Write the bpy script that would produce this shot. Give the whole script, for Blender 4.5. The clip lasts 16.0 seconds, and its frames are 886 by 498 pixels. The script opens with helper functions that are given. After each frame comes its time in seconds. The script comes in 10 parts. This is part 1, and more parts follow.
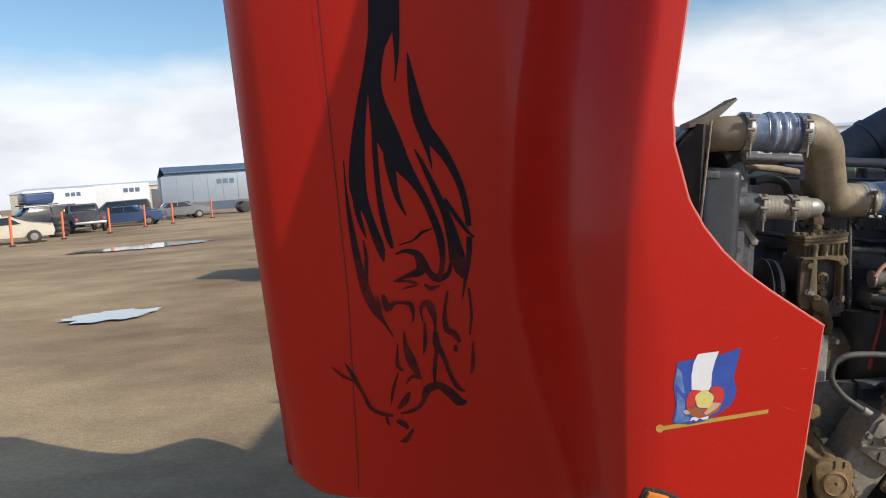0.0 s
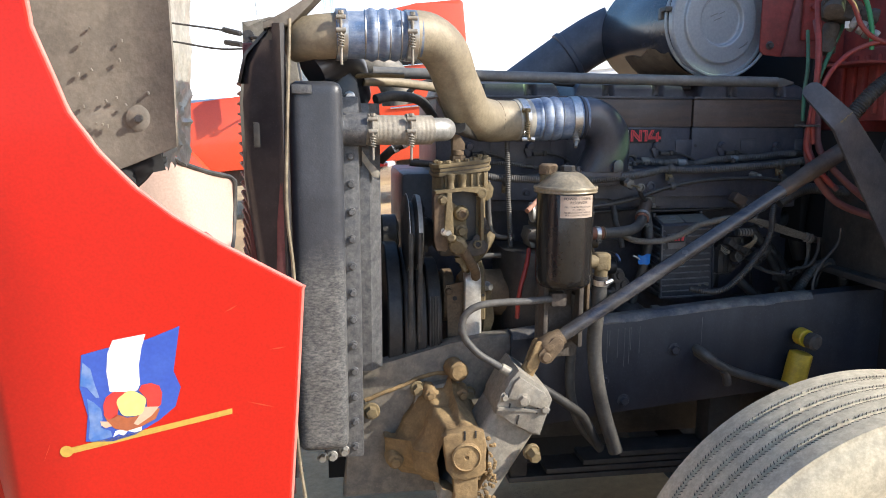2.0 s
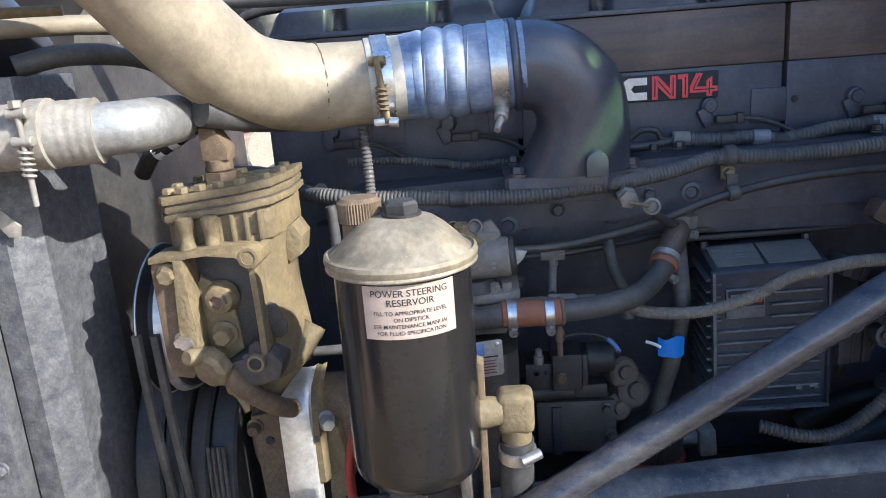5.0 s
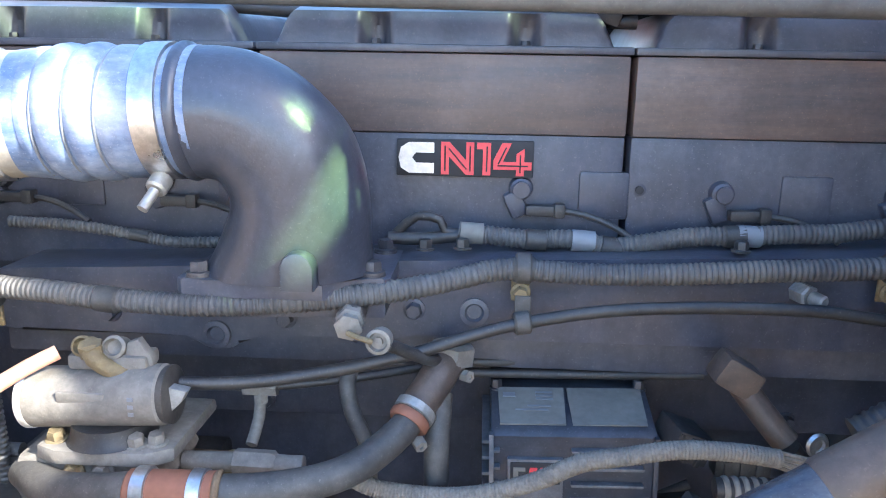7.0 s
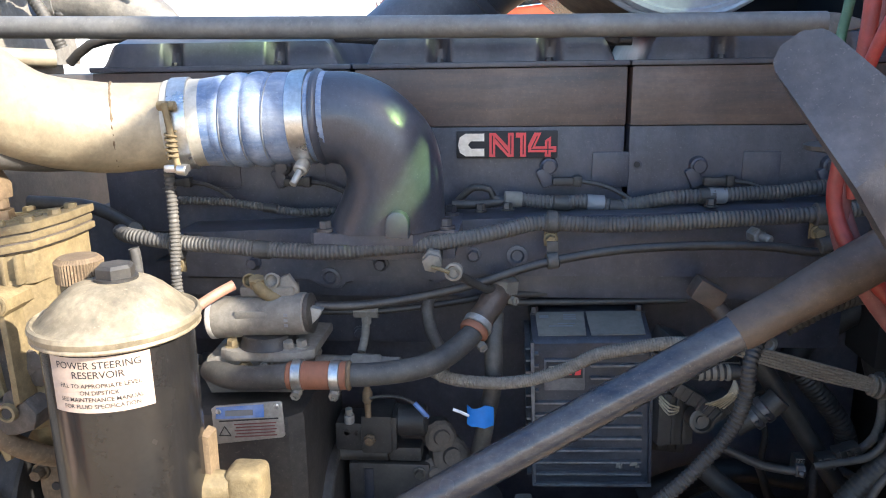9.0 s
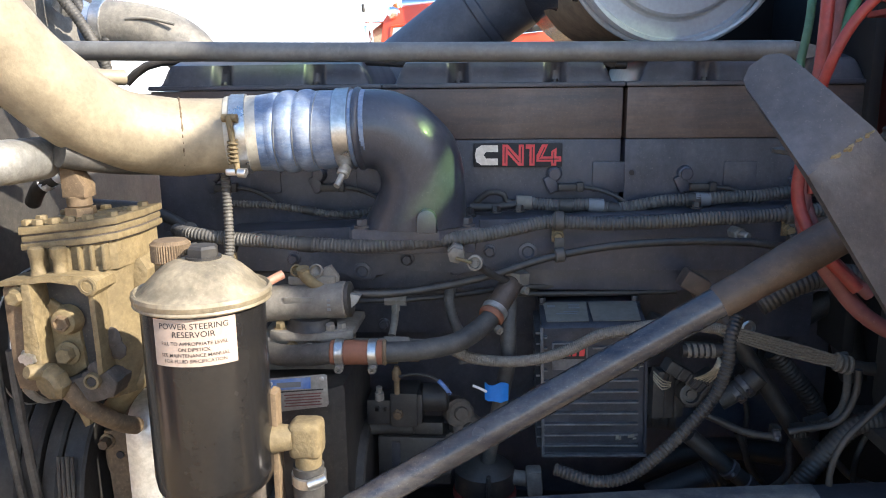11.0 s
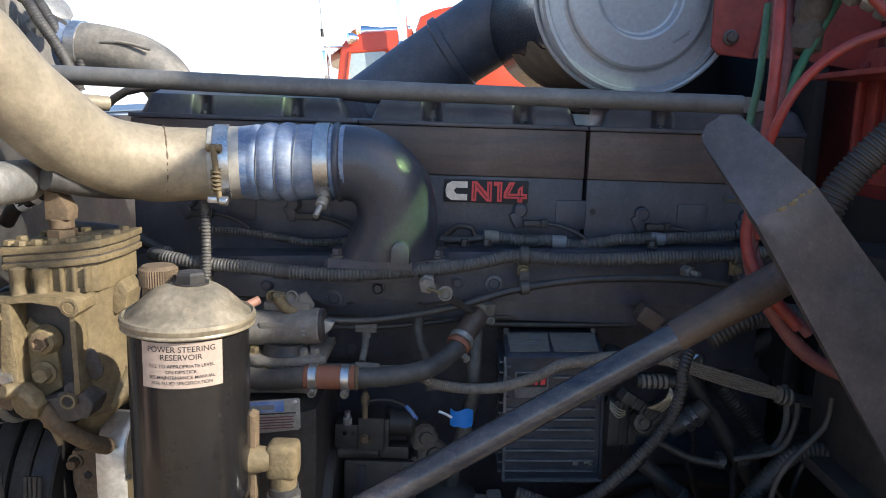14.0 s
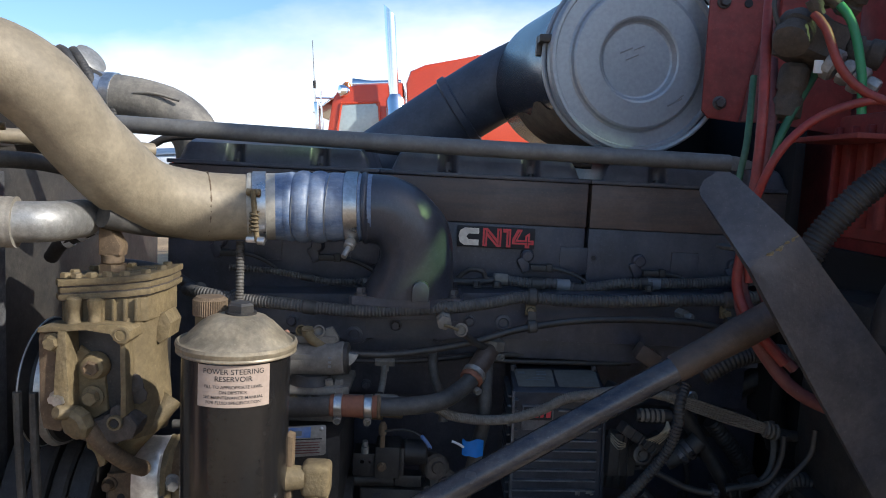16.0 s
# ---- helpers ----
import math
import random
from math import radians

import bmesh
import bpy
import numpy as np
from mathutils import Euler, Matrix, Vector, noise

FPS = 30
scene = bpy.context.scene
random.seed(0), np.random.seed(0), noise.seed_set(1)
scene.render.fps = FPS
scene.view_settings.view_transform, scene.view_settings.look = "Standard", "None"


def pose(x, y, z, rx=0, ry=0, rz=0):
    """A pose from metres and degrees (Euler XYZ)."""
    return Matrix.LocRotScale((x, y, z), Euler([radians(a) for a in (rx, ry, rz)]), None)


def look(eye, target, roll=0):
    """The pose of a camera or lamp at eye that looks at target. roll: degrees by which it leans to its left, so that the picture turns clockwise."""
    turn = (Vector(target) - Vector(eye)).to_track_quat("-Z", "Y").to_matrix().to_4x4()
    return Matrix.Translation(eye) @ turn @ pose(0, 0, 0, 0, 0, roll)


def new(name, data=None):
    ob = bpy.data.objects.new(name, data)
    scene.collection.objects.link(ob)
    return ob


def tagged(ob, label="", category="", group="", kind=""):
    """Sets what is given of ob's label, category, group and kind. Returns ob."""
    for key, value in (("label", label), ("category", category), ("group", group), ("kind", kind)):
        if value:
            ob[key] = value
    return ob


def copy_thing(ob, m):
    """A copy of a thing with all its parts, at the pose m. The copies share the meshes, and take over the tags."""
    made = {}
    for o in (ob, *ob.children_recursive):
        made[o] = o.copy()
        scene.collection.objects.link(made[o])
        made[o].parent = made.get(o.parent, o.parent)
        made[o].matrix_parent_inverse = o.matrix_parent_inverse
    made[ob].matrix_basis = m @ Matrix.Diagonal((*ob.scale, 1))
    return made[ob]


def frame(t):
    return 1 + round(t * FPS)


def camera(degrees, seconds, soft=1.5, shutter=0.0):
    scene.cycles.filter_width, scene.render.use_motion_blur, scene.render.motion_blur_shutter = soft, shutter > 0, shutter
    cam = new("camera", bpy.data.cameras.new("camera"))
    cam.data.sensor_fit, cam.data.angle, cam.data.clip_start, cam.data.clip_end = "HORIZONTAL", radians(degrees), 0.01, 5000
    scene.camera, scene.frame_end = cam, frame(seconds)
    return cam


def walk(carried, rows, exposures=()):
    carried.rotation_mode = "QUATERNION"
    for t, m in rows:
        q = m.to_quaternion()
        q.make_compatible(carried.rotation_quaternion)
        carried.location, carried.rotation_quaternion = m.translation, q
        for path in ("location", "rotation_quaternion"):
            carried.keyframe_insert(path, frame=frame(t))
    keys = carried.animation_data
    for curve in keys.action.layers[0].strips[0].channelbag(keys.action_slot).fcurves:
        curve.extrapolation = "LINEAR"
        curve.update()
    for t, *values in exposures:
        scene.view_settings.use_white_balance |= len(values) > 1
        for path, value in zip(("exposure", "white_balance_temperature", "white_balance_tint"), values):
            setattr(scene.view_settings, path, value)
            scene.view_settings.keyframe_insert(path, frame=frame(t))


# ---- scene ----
cam = camera(61.2, 16.0, soft=1.0)
PATH = [
    (0, (0.24, 0.274, 1.758), (0.132, 2.262, 1.571), -4.1),
    (0.5, (0.438, 0.354, 1.72), (0.311, 2.34, 1.515), -4.8),
    (1, (0.597, 0.478, 1.666), (0.613, 2.462, 1.416), -5.5),
    (1.5, (0.746, 0.619, 1.658), (0.969, 2.583, 1.354), -4.7),
    (2, (0.954, 0.71, 1.646), (1.209, 2.659, 1.277), -5.4),
    (2.5, (1.141, 0.813, 1.648), (1.328, 2.761, 1.236), -4.3),
    (3, (1.199, 1.023, 1.619), (1.427, 2.966, 1.203), -4.1),
    (3.5, (1.256, 1.264, 1.624), (1.619, 3.18, 1.181), -4.9),
    (3.7, (1.306, 1.331, 1.622), (1.63, 3.251, 1.166), -5.7),
    (5.8, (1.771, 1.96, 1.592), (1.388, 3.859, 1.095), -9.1),
    (6, (1.813, 2.012, 1.579), (1.441, 3.919, 1.104), -8.0),
    (6.5, (1.885, 2.106, 1.579), (1.703, 4.032, 1.073), -4.9),
    (7, (1.903, 2.102, 1.598), (1.759, 4.044, 1.143), -4.6),
    (7.5, (1.903, 2.071, 1.624), (1.796, 4.01, 1.148), -4.9),
    (8, (1.915, 2.013, 1.628), (1.708, 3.937, 1.122), -6.4),
    (8.5, (1.893, 1.906, 1.635), (1.685, 3.839, 1.164), -6.2),
    (8.7, (1.886, 1.86, 1.629), (1.679, 3.793, 1.159), -6.5),
    (10.8, (1.873, 1.662, 1.619), (1.668, 3.611, 1.221), -6.2),
    (11, (1.842, 1.649, 1.619), (1.673, 3.601, 1.217), -6.2),
    (11.5, (1.816, 1.631, 1.624), (1.682, 3.586, 1.222), -6.0),
    (12, (1.815, 1.635, 1.626), (1.711, 3.59, 1.219), -5.8),
    (12.5, (1.809, 1.623, 1.638), (1.732, 3.581, 1.241), -5.4),
    (13, (1.81, 1.598, 1.637), (1.759, 3.56, 1.254), -4.8),
    (13.5, (1.813, 1.589, 1.639), (1.771, 3.554, 1.27), -4.4),
    (14, (1.812, 1.597, 1.641), (1.782, 3.567, 1.294), -3.8),
    (14.5, (1.812, 1.588, 1.676), (1.789, 3.58, 1.499), -2.5),
    (15, (1.808, 1.582, 1.671), (1.792, 3.576, 1.508), -2.0),
    (15.5, (1.757, 1.55, 1.656), (1.758, 3.542, 1.479), -1.9),
    (16, (1.756, 1.493, 1.644), (1.779, 3.481, 1.428), -2.6),
]
walk(cam, [(t, look(eye, target, roll)) for t, eye, target, roll in PATH],
     exposures=[(0, -0.5, 6350, 10), (0.5, -0.45, 6350, 10), (1.0, 0.0, 6350, 10), (1.5, 0.42, 6350, 10), (2.0, 0.58, 6300, 10), (2.5, 0.68, 6250, 10), (3.0, 0.9, 6000, 10), (3.7, 1.22, 5650, 10), (5.8, 0.9, 5850, 10), (6.0, 0.95, 5950, 10), (6.5, 1.6, 5950, 10), (7.0, 2.5, 5950, 10), (7.5, 2.55, 6000, 10), (8.0, 2.15, 6200, 10), (8.7, 1.75, 6400, 10), (10.8, 1.22, 6450, 10), (11.5, 1.4, 6450, 10), (12.0, 1.2, 6400, 10), (12.5, 0.98, 6350, 10), (13.0, 0.8, 6300, 10), (13.5, 0.6, 6250, 10), (14.0, 0.62, 6200, 10), (14.5, 0.22, 6100, 10), (15.0, -0.12, 6000, 10), (15.5, -0.12, 6000, 10), (16.0, -0.02, 5950, 10)])

# ---- light ----
world = bpy.data.worlds.new("World")
scene.world = world
world.use_nodes = True
wn, wl = world.node_tree.nodes, world.node_tree.links
wn.clear()
w_out = wn.new("ShaderNodeOutputWorld")
w_bg = wn.new("ShaderNodeBackground")
w_sky = wn.new("ShaderNodeTexSky")
w_sky.sky_type = "NISHITA"
w_sky.sun_disc = False
SUN_FROM = Vector((2.13, -1.0, 1.25)).normalized()
w_sky.sun_elevation = math.asin(SUN_FROM.z)
w_sky.sun_rotation = math.atan2(SUN_FROM.x, SUN_FROM.y)
w_tc = wn.new("ShaderNodeTexCoord")
w_map = wn.new("ShaderNodeMapping")
w_map.inputs["Scale"].default_value = (1.0, 1.0, 2.4)
w_noise = wn.new("ShaderNodeTexNoise")
w_noise.inputs["Scale"].default_value = 1.5
w_noise.inputs["Detail"].default_value = 7.0
w_noise.inputs["Roughness"].default_value = 0.55
w_sep = wn.new("ShaderNodeSeparateXYZ")
w_low = wn.new("ShaderNodeMapRange")
w_low.inputs[1].default_value, w_low.inputs[2].default_value = 0.07, 0.23
w_low.inputs[3].default_value, w_low.inputs[4].default_value = 0.33, -0.24
w_add = wn.new("ShaderNodeMath")
w_ramp = wn.new("ShaderNodeValToRGB")
w_ramp.color_ramp.elements[0].position, w_ramp.color_ramp.elements[1].position = 0.48, 0.72
w_mix = wn.new("ShaderNodeMixRGB")
w_mix.inputs[2].default_value = (10.6, 10.8, 11.2, 1)
wl.new(w_tc.outputs["Generated"], w_map.inputs["Vector"])
wl.new(w_map.outputs["Vector"], w_noise.inputs["Vector"])
wl.new(w_tc.outputs["Generated"], w_sep.inputs[0])
wl.new(w_sep.outputs["Z"], w_low.inputs[0])
wl.new(w_noise.outputs["Fac"], w_add.inputs[0])
wl.new(w_low.outputs[0], w_add.inputs[1])
wl.new(w_add.outputs[0], w_ramp.inputs["Fac"])
wl.new(w_ramp.outputs["Color"], w_mix.inputs["Fac"])
w_hue = wn.new("ShaderNodeHueSaturation")
w_hue.inputs["Saturation"].default_value, w_hue.inputs["Value"].default_value = 1.2, 1.8
wl.new(w_sky.outputs["Color"], w_hue.inputs["Color"])
wl.new(w_hue.outputs["Color"], w_mix.inputs[1])
# lighter heads and greyer undersides within the clouds
w_puff = wn.new("ShaderNodeTexNoise")
w_puff.inputs["Scale"].default_value, w_puff.inputs["Detail"].default_value = 7.0, 8.0
w_tone = wn.new("ShaderNodeMixRGB")
w_tone.inputs[1].default_value, w_tone.inputs[2].default_value = (9.7, 10.0, 10.6, 1), (12.0, 12.1, 12.3, 1)
w_edge = wn.new("ShaderNodeValToRGB")
w_edge.color_ramp.elements[0].position, w_edge.color_ramp.elements[1].position = 0.36, 0.56
wl.new(w_map.outputs["Vector"], w_puff.inputs["Vector"])
wl.new(w_puff.outputs["Fac"], w_edge.inputs["Fac"])
wl.new(w_edge.outputs["Color"], w_tone.inputs["Fac"])
wl.new(w_tone.outputs["Color"], w_mix.inputs[2])
wl.new(w_mix.outputs["Color"], w_bg.inputs["Color"])
w_bg.inputs["Strength"].default_value = 0.115
wl.new(w_bg.outputs[0], w_out.inputs["Surface"])

sun_data = bpy.data.lights.new("sun", "SUN")
sun_data.energy, sun_data.angle, sun_data.color = 5.4, radians(0.6), (1.0, 0.92, 0.79)
sun = new("sun", sun_data)
sun.matrix_basis = look(SUN_FROM * 30, (0, 0, 0))

# ---- materials ----
MATS = {}


def material(name, color, rough=0.5, metal=0.0, second=None, amount=0.5, scale=14.0, fine=90.0, bump=0.15,
             coat=0.0, dust=None, dust_amount=0.0, dust_scale=6.0, rough_var=0.15, spec=0.5, streak=None, below=None):
    """Principled surface: a base, a second tone in patches, dust in larger patches, fine grain and relief."""
    m = bpy.data.materials.new(name)
    m.use_nodes = True
    n, l = m.node_tree.nodes, m.node_tree.links
    p = n["Principled BSDF"]
    tc = n.new("ShaderNodeTexCoord")
    info = n.new("ShaderNodeObjectInfo")
    shift = n.new("ShaderNodeVectorMath")
    shift.operation = "ADD"
    l.new(tc.outputs["Object"], shift.inputs[0])
    l.new(info.outputs["Random"], shift.inputs[1])
    big = n.new("ShaderNodeTexNoise")
    big.inputs["Scale"].default_value, big.inputs["Detail"].default_value = scale, 5.0
    small = n.new("ShaderNodeTexNoise")
    small.inputs["Scale"].default_value, small.inputs["Detail"].default_value = fine, 3.0
    for t in (big, small):
        l.new(shift.outputs[0], t.inputs["Vector"])
    ramp = n.new("ShaderNodeValToRGB")
    ramp.color_ramp.elements[0].position, ramp.color_ramp.elements[1].position = 0.38, 0.68
    l.new(big.outputs["Fac"], ramp.inputs["Fac"])
    mul = n.new("ShaderNodeMath")
    mul.operation = "MULTIPLY"
    mul.inputs[1].default_value = amount * 0.75
    l.new(ramp.outputs["Color"], mul.inputs[0])
    mix = n.new("ShaderNodeMixRGB")
    mix.inputs[1].default_value = (*color, 1)
    mix.inputs[2].default_value = (*(second or [c * 0.6 for c in color]), 1)
    l.new(mul.outputs[0], mix.inputs["Fac"])
    last = mix.outputs["Color"]
    if dust:
        far = n.new("ShaderNodeTexNoise")
        far.inputs["Scale"].default_value, far.inputs["Detail"].default_value = dust_scale, 8.0
        far.inputs["Roughness"].default_value = 0.7
        if streak:
            mp = n.new("ShaderNodeMapping")
            mp.inputs["Scale"].default_value = streak
            l.new(shift.outputs[0], mp.inputs["Vector"]), l.new(mp.outputs[0], far.inputs["Vector"])
        else:
            l.new(shift.outputs[0], far.inputs["Vector"])
        r2 = n.new("ShaderNodeValToRGB")
        r2.color_ramp.elements[0].position, r2.color_ramp.elements[1].position = 0.36, 0.72
        l.new(far.outputs["Fac"], r2.inputs["Fac"])
        m2 = n.new("ShaderNodeMath")
        m2.operation = "MULTIPLY"
        m2.inputs[1].default_value = dust_amount
        l.new(r2.outputs["Color"], m2.inputs[0])
        dusty = m2
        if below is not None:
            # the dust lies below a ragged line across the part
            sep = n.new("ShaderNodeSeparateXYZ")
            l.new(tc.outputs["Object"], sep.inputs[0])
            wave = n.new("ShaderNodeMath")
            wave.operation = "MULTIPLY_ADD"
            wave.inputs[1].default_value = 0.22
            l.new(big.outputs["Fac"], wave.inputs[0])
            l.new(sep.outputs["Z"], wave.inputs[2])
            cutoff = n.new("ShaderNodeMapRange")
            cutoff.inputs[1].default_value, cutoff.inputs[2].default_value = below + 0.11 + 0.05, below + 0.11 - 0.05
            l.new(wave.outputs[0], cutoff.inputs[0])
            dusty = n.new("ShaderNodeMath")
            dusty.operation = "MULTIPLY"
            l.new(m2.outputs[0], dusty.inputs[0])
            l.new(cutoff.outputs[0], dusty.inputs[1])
        mix2 = n.new("ShaderNodeMixRGB")
        mix2.inputs[2].default_value = (*dust, 1)
        l.new(last, mix2.inputs[1])
        l.new(dusty.outputs[0], mix2.inputs["Fac"])
        last = mix2.outputs["Color"]
    if dust and dust_amount >= 0.2:
        # grime in the middle scale, then fine pale specks
        dirt = n.new("ShaderNodeTexNoise")
        dirt.inputs["Scale"].default_value, dirt.inputs["Detail"].default_value, dirt.inputs["Roughness"].default_value = scale * 3.1, 7.0, 0.72
        l.new(shift.outputs[0], dirt.inputs["Vector"])
        r3 = n.new("ShaderNodeValToRGB")
        r3.color_ramp.elements[0].position, r3.color_ramp.elements[1].position = 0.42, 0.66
        r3.color_ramp.elements[0].color, r3.color_ramp.elements[1].color = (0.74, 0.735, 0.73, 1), (1.16, 1.16, 1.16, 1)
        l.new(dirt.outputs["Fac"], r3.inputs["Fac"])
        grime = n.new("ShaderNodeMixRGB")
        grime.blend_type = "MULTIPLY"
        grime.inputs["Fac"].default_value = 0.75
        l.new(last, grime.inputs[1]), l.new(r3.outputs["Color"], grime.inputs[2])
        speck = n.new("ShaderNodeTexNoise")
        speck.inputs["Scale"].default_value, speck.inputs["Detail"].default_value, speck.inputs["Roughness"].default_value = fine * 2.4, 2.0, 0.6
        l.new(shift.outputs[0], speck.inputs["Vector"])
        r4 = n.new("ShaderNodeValToRGB")
        r4.color_ramp.elements[0].position, r4.color_ramp.elements[1].position = 0.62, 0.76
        r4.color_ramp.elements[1].color = (0.30, 0.30, 0.30, 1)
        l.new(speck.outputs["Fac"], r4.inputs["Fac"])
        dots = n.new("ShaderNodeMixRGB")
        dots.inputs[2].default_value = (*[min(0.6, c * 1.25) for c in dust], 1)
        l.new(r4.outputs["Color"], dots.inputs["Fac"]), l.new(grime.outputs["Color"], dots.inputs[1])
        last = dots.outputs["Color"]
    grain = n.new("ShaderNodeMixRGB")
    grain.blend_type = "OVERLAY"
    grain.inputs["Fac"].default_value = 0.2
    l.new(last, grain.inputs[1])
    l.new(small.outputs["Fac"], grain.inputs[2])
    l.new(grain.outputs["Color"], p.inputs["Base Color"])
    rr = n.new("ShaderNodeMapRange")
    rr.inputs[3].default_value, rr.inputs[4].default_value = max(0.03, rough - rough_var), min(1.0, rough + rough_var)
    l.new(big.outputs["Fac"], rr.inputs[0])
    l.new(rr.outputs[0], p.inputs["Roughness"])
    p.inputs["Metallic"].default_value = metal
    p.inputs["Specular IOR Level"].default_value = spec
    p.inputs["Coat Weight"].default_value = coat
    p.inputs["Coat Roughness"].default_value = 0.08
    if bump:
        b = n.new("ShaderNodeBump")
        b.inputs["Strength"].default_value, b.inputs["Distance"].default_value = bump * 0.6, 0.003
        l.new(small.outputs["Fac"], b.inputs["Height"])
        l.new(b.outputs[0], p.inputs["Normal"])
    MATS[name] = m
    return m


RED = material("red_paint", (0.48, 0.013, 0.006), 0.36, 0, (0.42, 0.012, 0.006), 0.5, 3.0, 260, 0.02, coat=0.16, dust=(0.46, 0.035, 0.02), dust_amount=0.08, dust_scale=3, spec=0.25)
RED_FAR = material("orange_red_paint", (0.62, 0.07, 0.025), 0.35, 0, (0.54, 0.055, 0.02), 0.5, 2.0, 60, 0.02, coat=0.4)
RED_DULL = material("red_primer_dusty", (0.25, 0.026, 0.022), 0.62, 0, (0.17, 0.022, 0.02), 0.6, 9, 120, 0.1, dust=(0.24, 0.11, 0.085), dust_amount=0.35)
PALEEDGE = material("worn_pale_edge", (0.56, 0.20, 0.16), 0.6, 0, (0.55, 0.12, 0.09), 0.8, 14, 120, 0.2)
PINK = material("faded_fibreglass", (0.50, 0.36, 0.30), 0.8, 0, (0.42, 0.27, 0.22), 0.5, 3, 110, 0.12, dust=(0.72, 0.62, 0.53), dust_amount=0.19)
POSTRED = material("faded_red_member", (0.27, 0.075, 0.065), 0.65, 0, (0.19, 0.05, 0.045), 0.6, 8, 120, 0.1, dust=(0.38, 0.17, 0.14), dust_amount=0.3)
RIBBED = material("dark_ribbed_panel", (0.070, 0.040, 0.037), 0.7, 0, (0.045, 0.030, 0.029), 0.6, 10, 120, 0.2, dust=(0.14, 0.10, 0.085), dust_amount=0.3)
MAROON = material("maroon_dusty", (0.17, 0.05, 0.05), 0.65, 0, (0.11, 0.036, 0.036), 0.6, 8, 120, 0.1, dust=(0.26, 0.15, 0.13), dust_amount=0.3)
ENGINE = material("dark_engine_paint", (0.046, 0.051, 0.074), 0.42, 0, (0.028, 0.032, 0.046), 0.9, 10, 140, 0.2, dust=(0.175, 0.17, 0.17), dust_amount=0.42, dust_scale=9, streak=(1, 1, 0.35))
TURBOGREY = material("dusty_turbo_casting", (0.17, 0.16, 0.145), 0.6, 0.1, (0.10, 0.097, 0.092), 0.8, 9, 150, 0.3, dust=(0.36, 0.32, 0.25), dust_amount=0.7, dust_scale=7)
GLOSSCAST = material("smooth_dark_casting", (0.036, 0.042, 0.060), 0.34, 0, (0.027, 0.032, 0.046), 0.5, 7, 170, 0.2, coat=0.08, dust=(0.12, 0.12, 0.125), dust_amount=0.3, dust_scale=14)
DARKHOSE = material("dark_hose", (0.016, 0.016, 0.018), 0.55, 0, (0.026, 0.025, 0.024), 0.6, 22, 180, 0.25, dust=(0.11, 0.10, 0.085), dust_amount=0.4, dust_scale=10)
HORN = material("grey_worn_plate", (0.15, 0.146, 0.138), 0.55, 0.2, (0.11, 0.108, 0.105), 0.6, 9, 150, 0.3, dust=(0.44, 0.36, 0.25), dust_amount=0.5, dust_scale=7)
HOUSING = material("browned_housing", (0.070, 0.062, 0.064), 0.48, 0, (0.042, 0.042, 0.050), 0.9, 4, 160, 0.12, dust=(0.24, 0.15, 0.10), dust_amount=0.6, dust_scale=5, streak=(0.6, 1, 5))
BLACK = material("black_dusty", (0.018, 0.018, 0.020), 0.5, 0, (0.03, 0.03, 0.03), 0.6, 18, 150, 0.2, dust=(0.16, 0.14, 0.11), dust_amount=0.35, dust_scale=11)
RUBBER = material("rubber_hose", (0.028, 0.028, 0.030), 0.6, 0, (0.05, 0.047, 0.043), 0.6, 22, 180, 0.25, dust=(0.17, 0.155, 0.13), dust_amount=0.5, dust_scale=12)
LOOM = material("grey_loom", (0.050, 0.050, 0.054), 0.6, 0, (0.085, 0.082, 0.078), 0.6, 25, 180, 0.15, dust=(0.215, 0.195, 0.16), dust_amount=0.55, dust_scale=7)
TAN = material("dusty_tan_metal", (0.32, 0.268, 0.185), 0.58, 0.1, (0.27, 0.222, 0.155), 0.55, 7, 150, 0.25, dust=(0.155, 0.135, 0.105), dust_amount=0.40, dust_scale=8)
CLAY = material("clay_dust", (0.24, 0.16, 0.075), 0.85, 0, (0.085, 0.055, 0.030), 0.85, 16, 130, 0.8, dust=(0.40, 0.275, 0.13), dust_amount=0.6, dust_scale=10)
CASTDUST = material("dusty_cast_aluminium", (0.165, 0.127, 0.070), 0.74, 0.05, (0.050, 0.039, 0.025), 1.1, 24, 150, 0.7, dust=(0.335, 0.25, 0.12), dust_amount=0.62, dust_scale=12)
CAST = material("cast_aluminium", (0.34, 0.34, 0.33), 0.5, 0.5, (0.22, 0.22, 0.215), 0.6, 20, 170, 0.3, dust=(0.40, 0.36, 0.29), dust_amount=0.4, dust_scale=14)
ALLOYDUST = material("dusty_pale_alloy", (0.28, 0.262, 0.228), 0.6, 0.15, (0.18, 0.168, 0.148), 0.6, 22, 160, 0.35, dust=(0.40, 0.34, 0.25), dust_amount=0.5, dust_scale=16)
STEEL = material("steel", (0.62, 0.62, 0.62), 0.32, 0.9, (0.45, 0.44, 0.42), 0.5, 25, 200, 0.1, dust=(0.40, 0.35, 0.27), dust_amount=0.25)
WORNALLOY = material("worn_aluminium", (0.62, 0.62, 0.60), 0.42, 0.5, (0.50, 0.47, 0.42), 0.6, 18, 150, 0.1, dust=(0.45, 0.38, 0.27), dust_amount=0.35)
CHROME = material("chrome", (0.85, 0.86, 0.88), 0.1, 1.0, (0.75, 0.76, 0.78), 0.4, 9, 90, 0.0, rough_var=0.05)
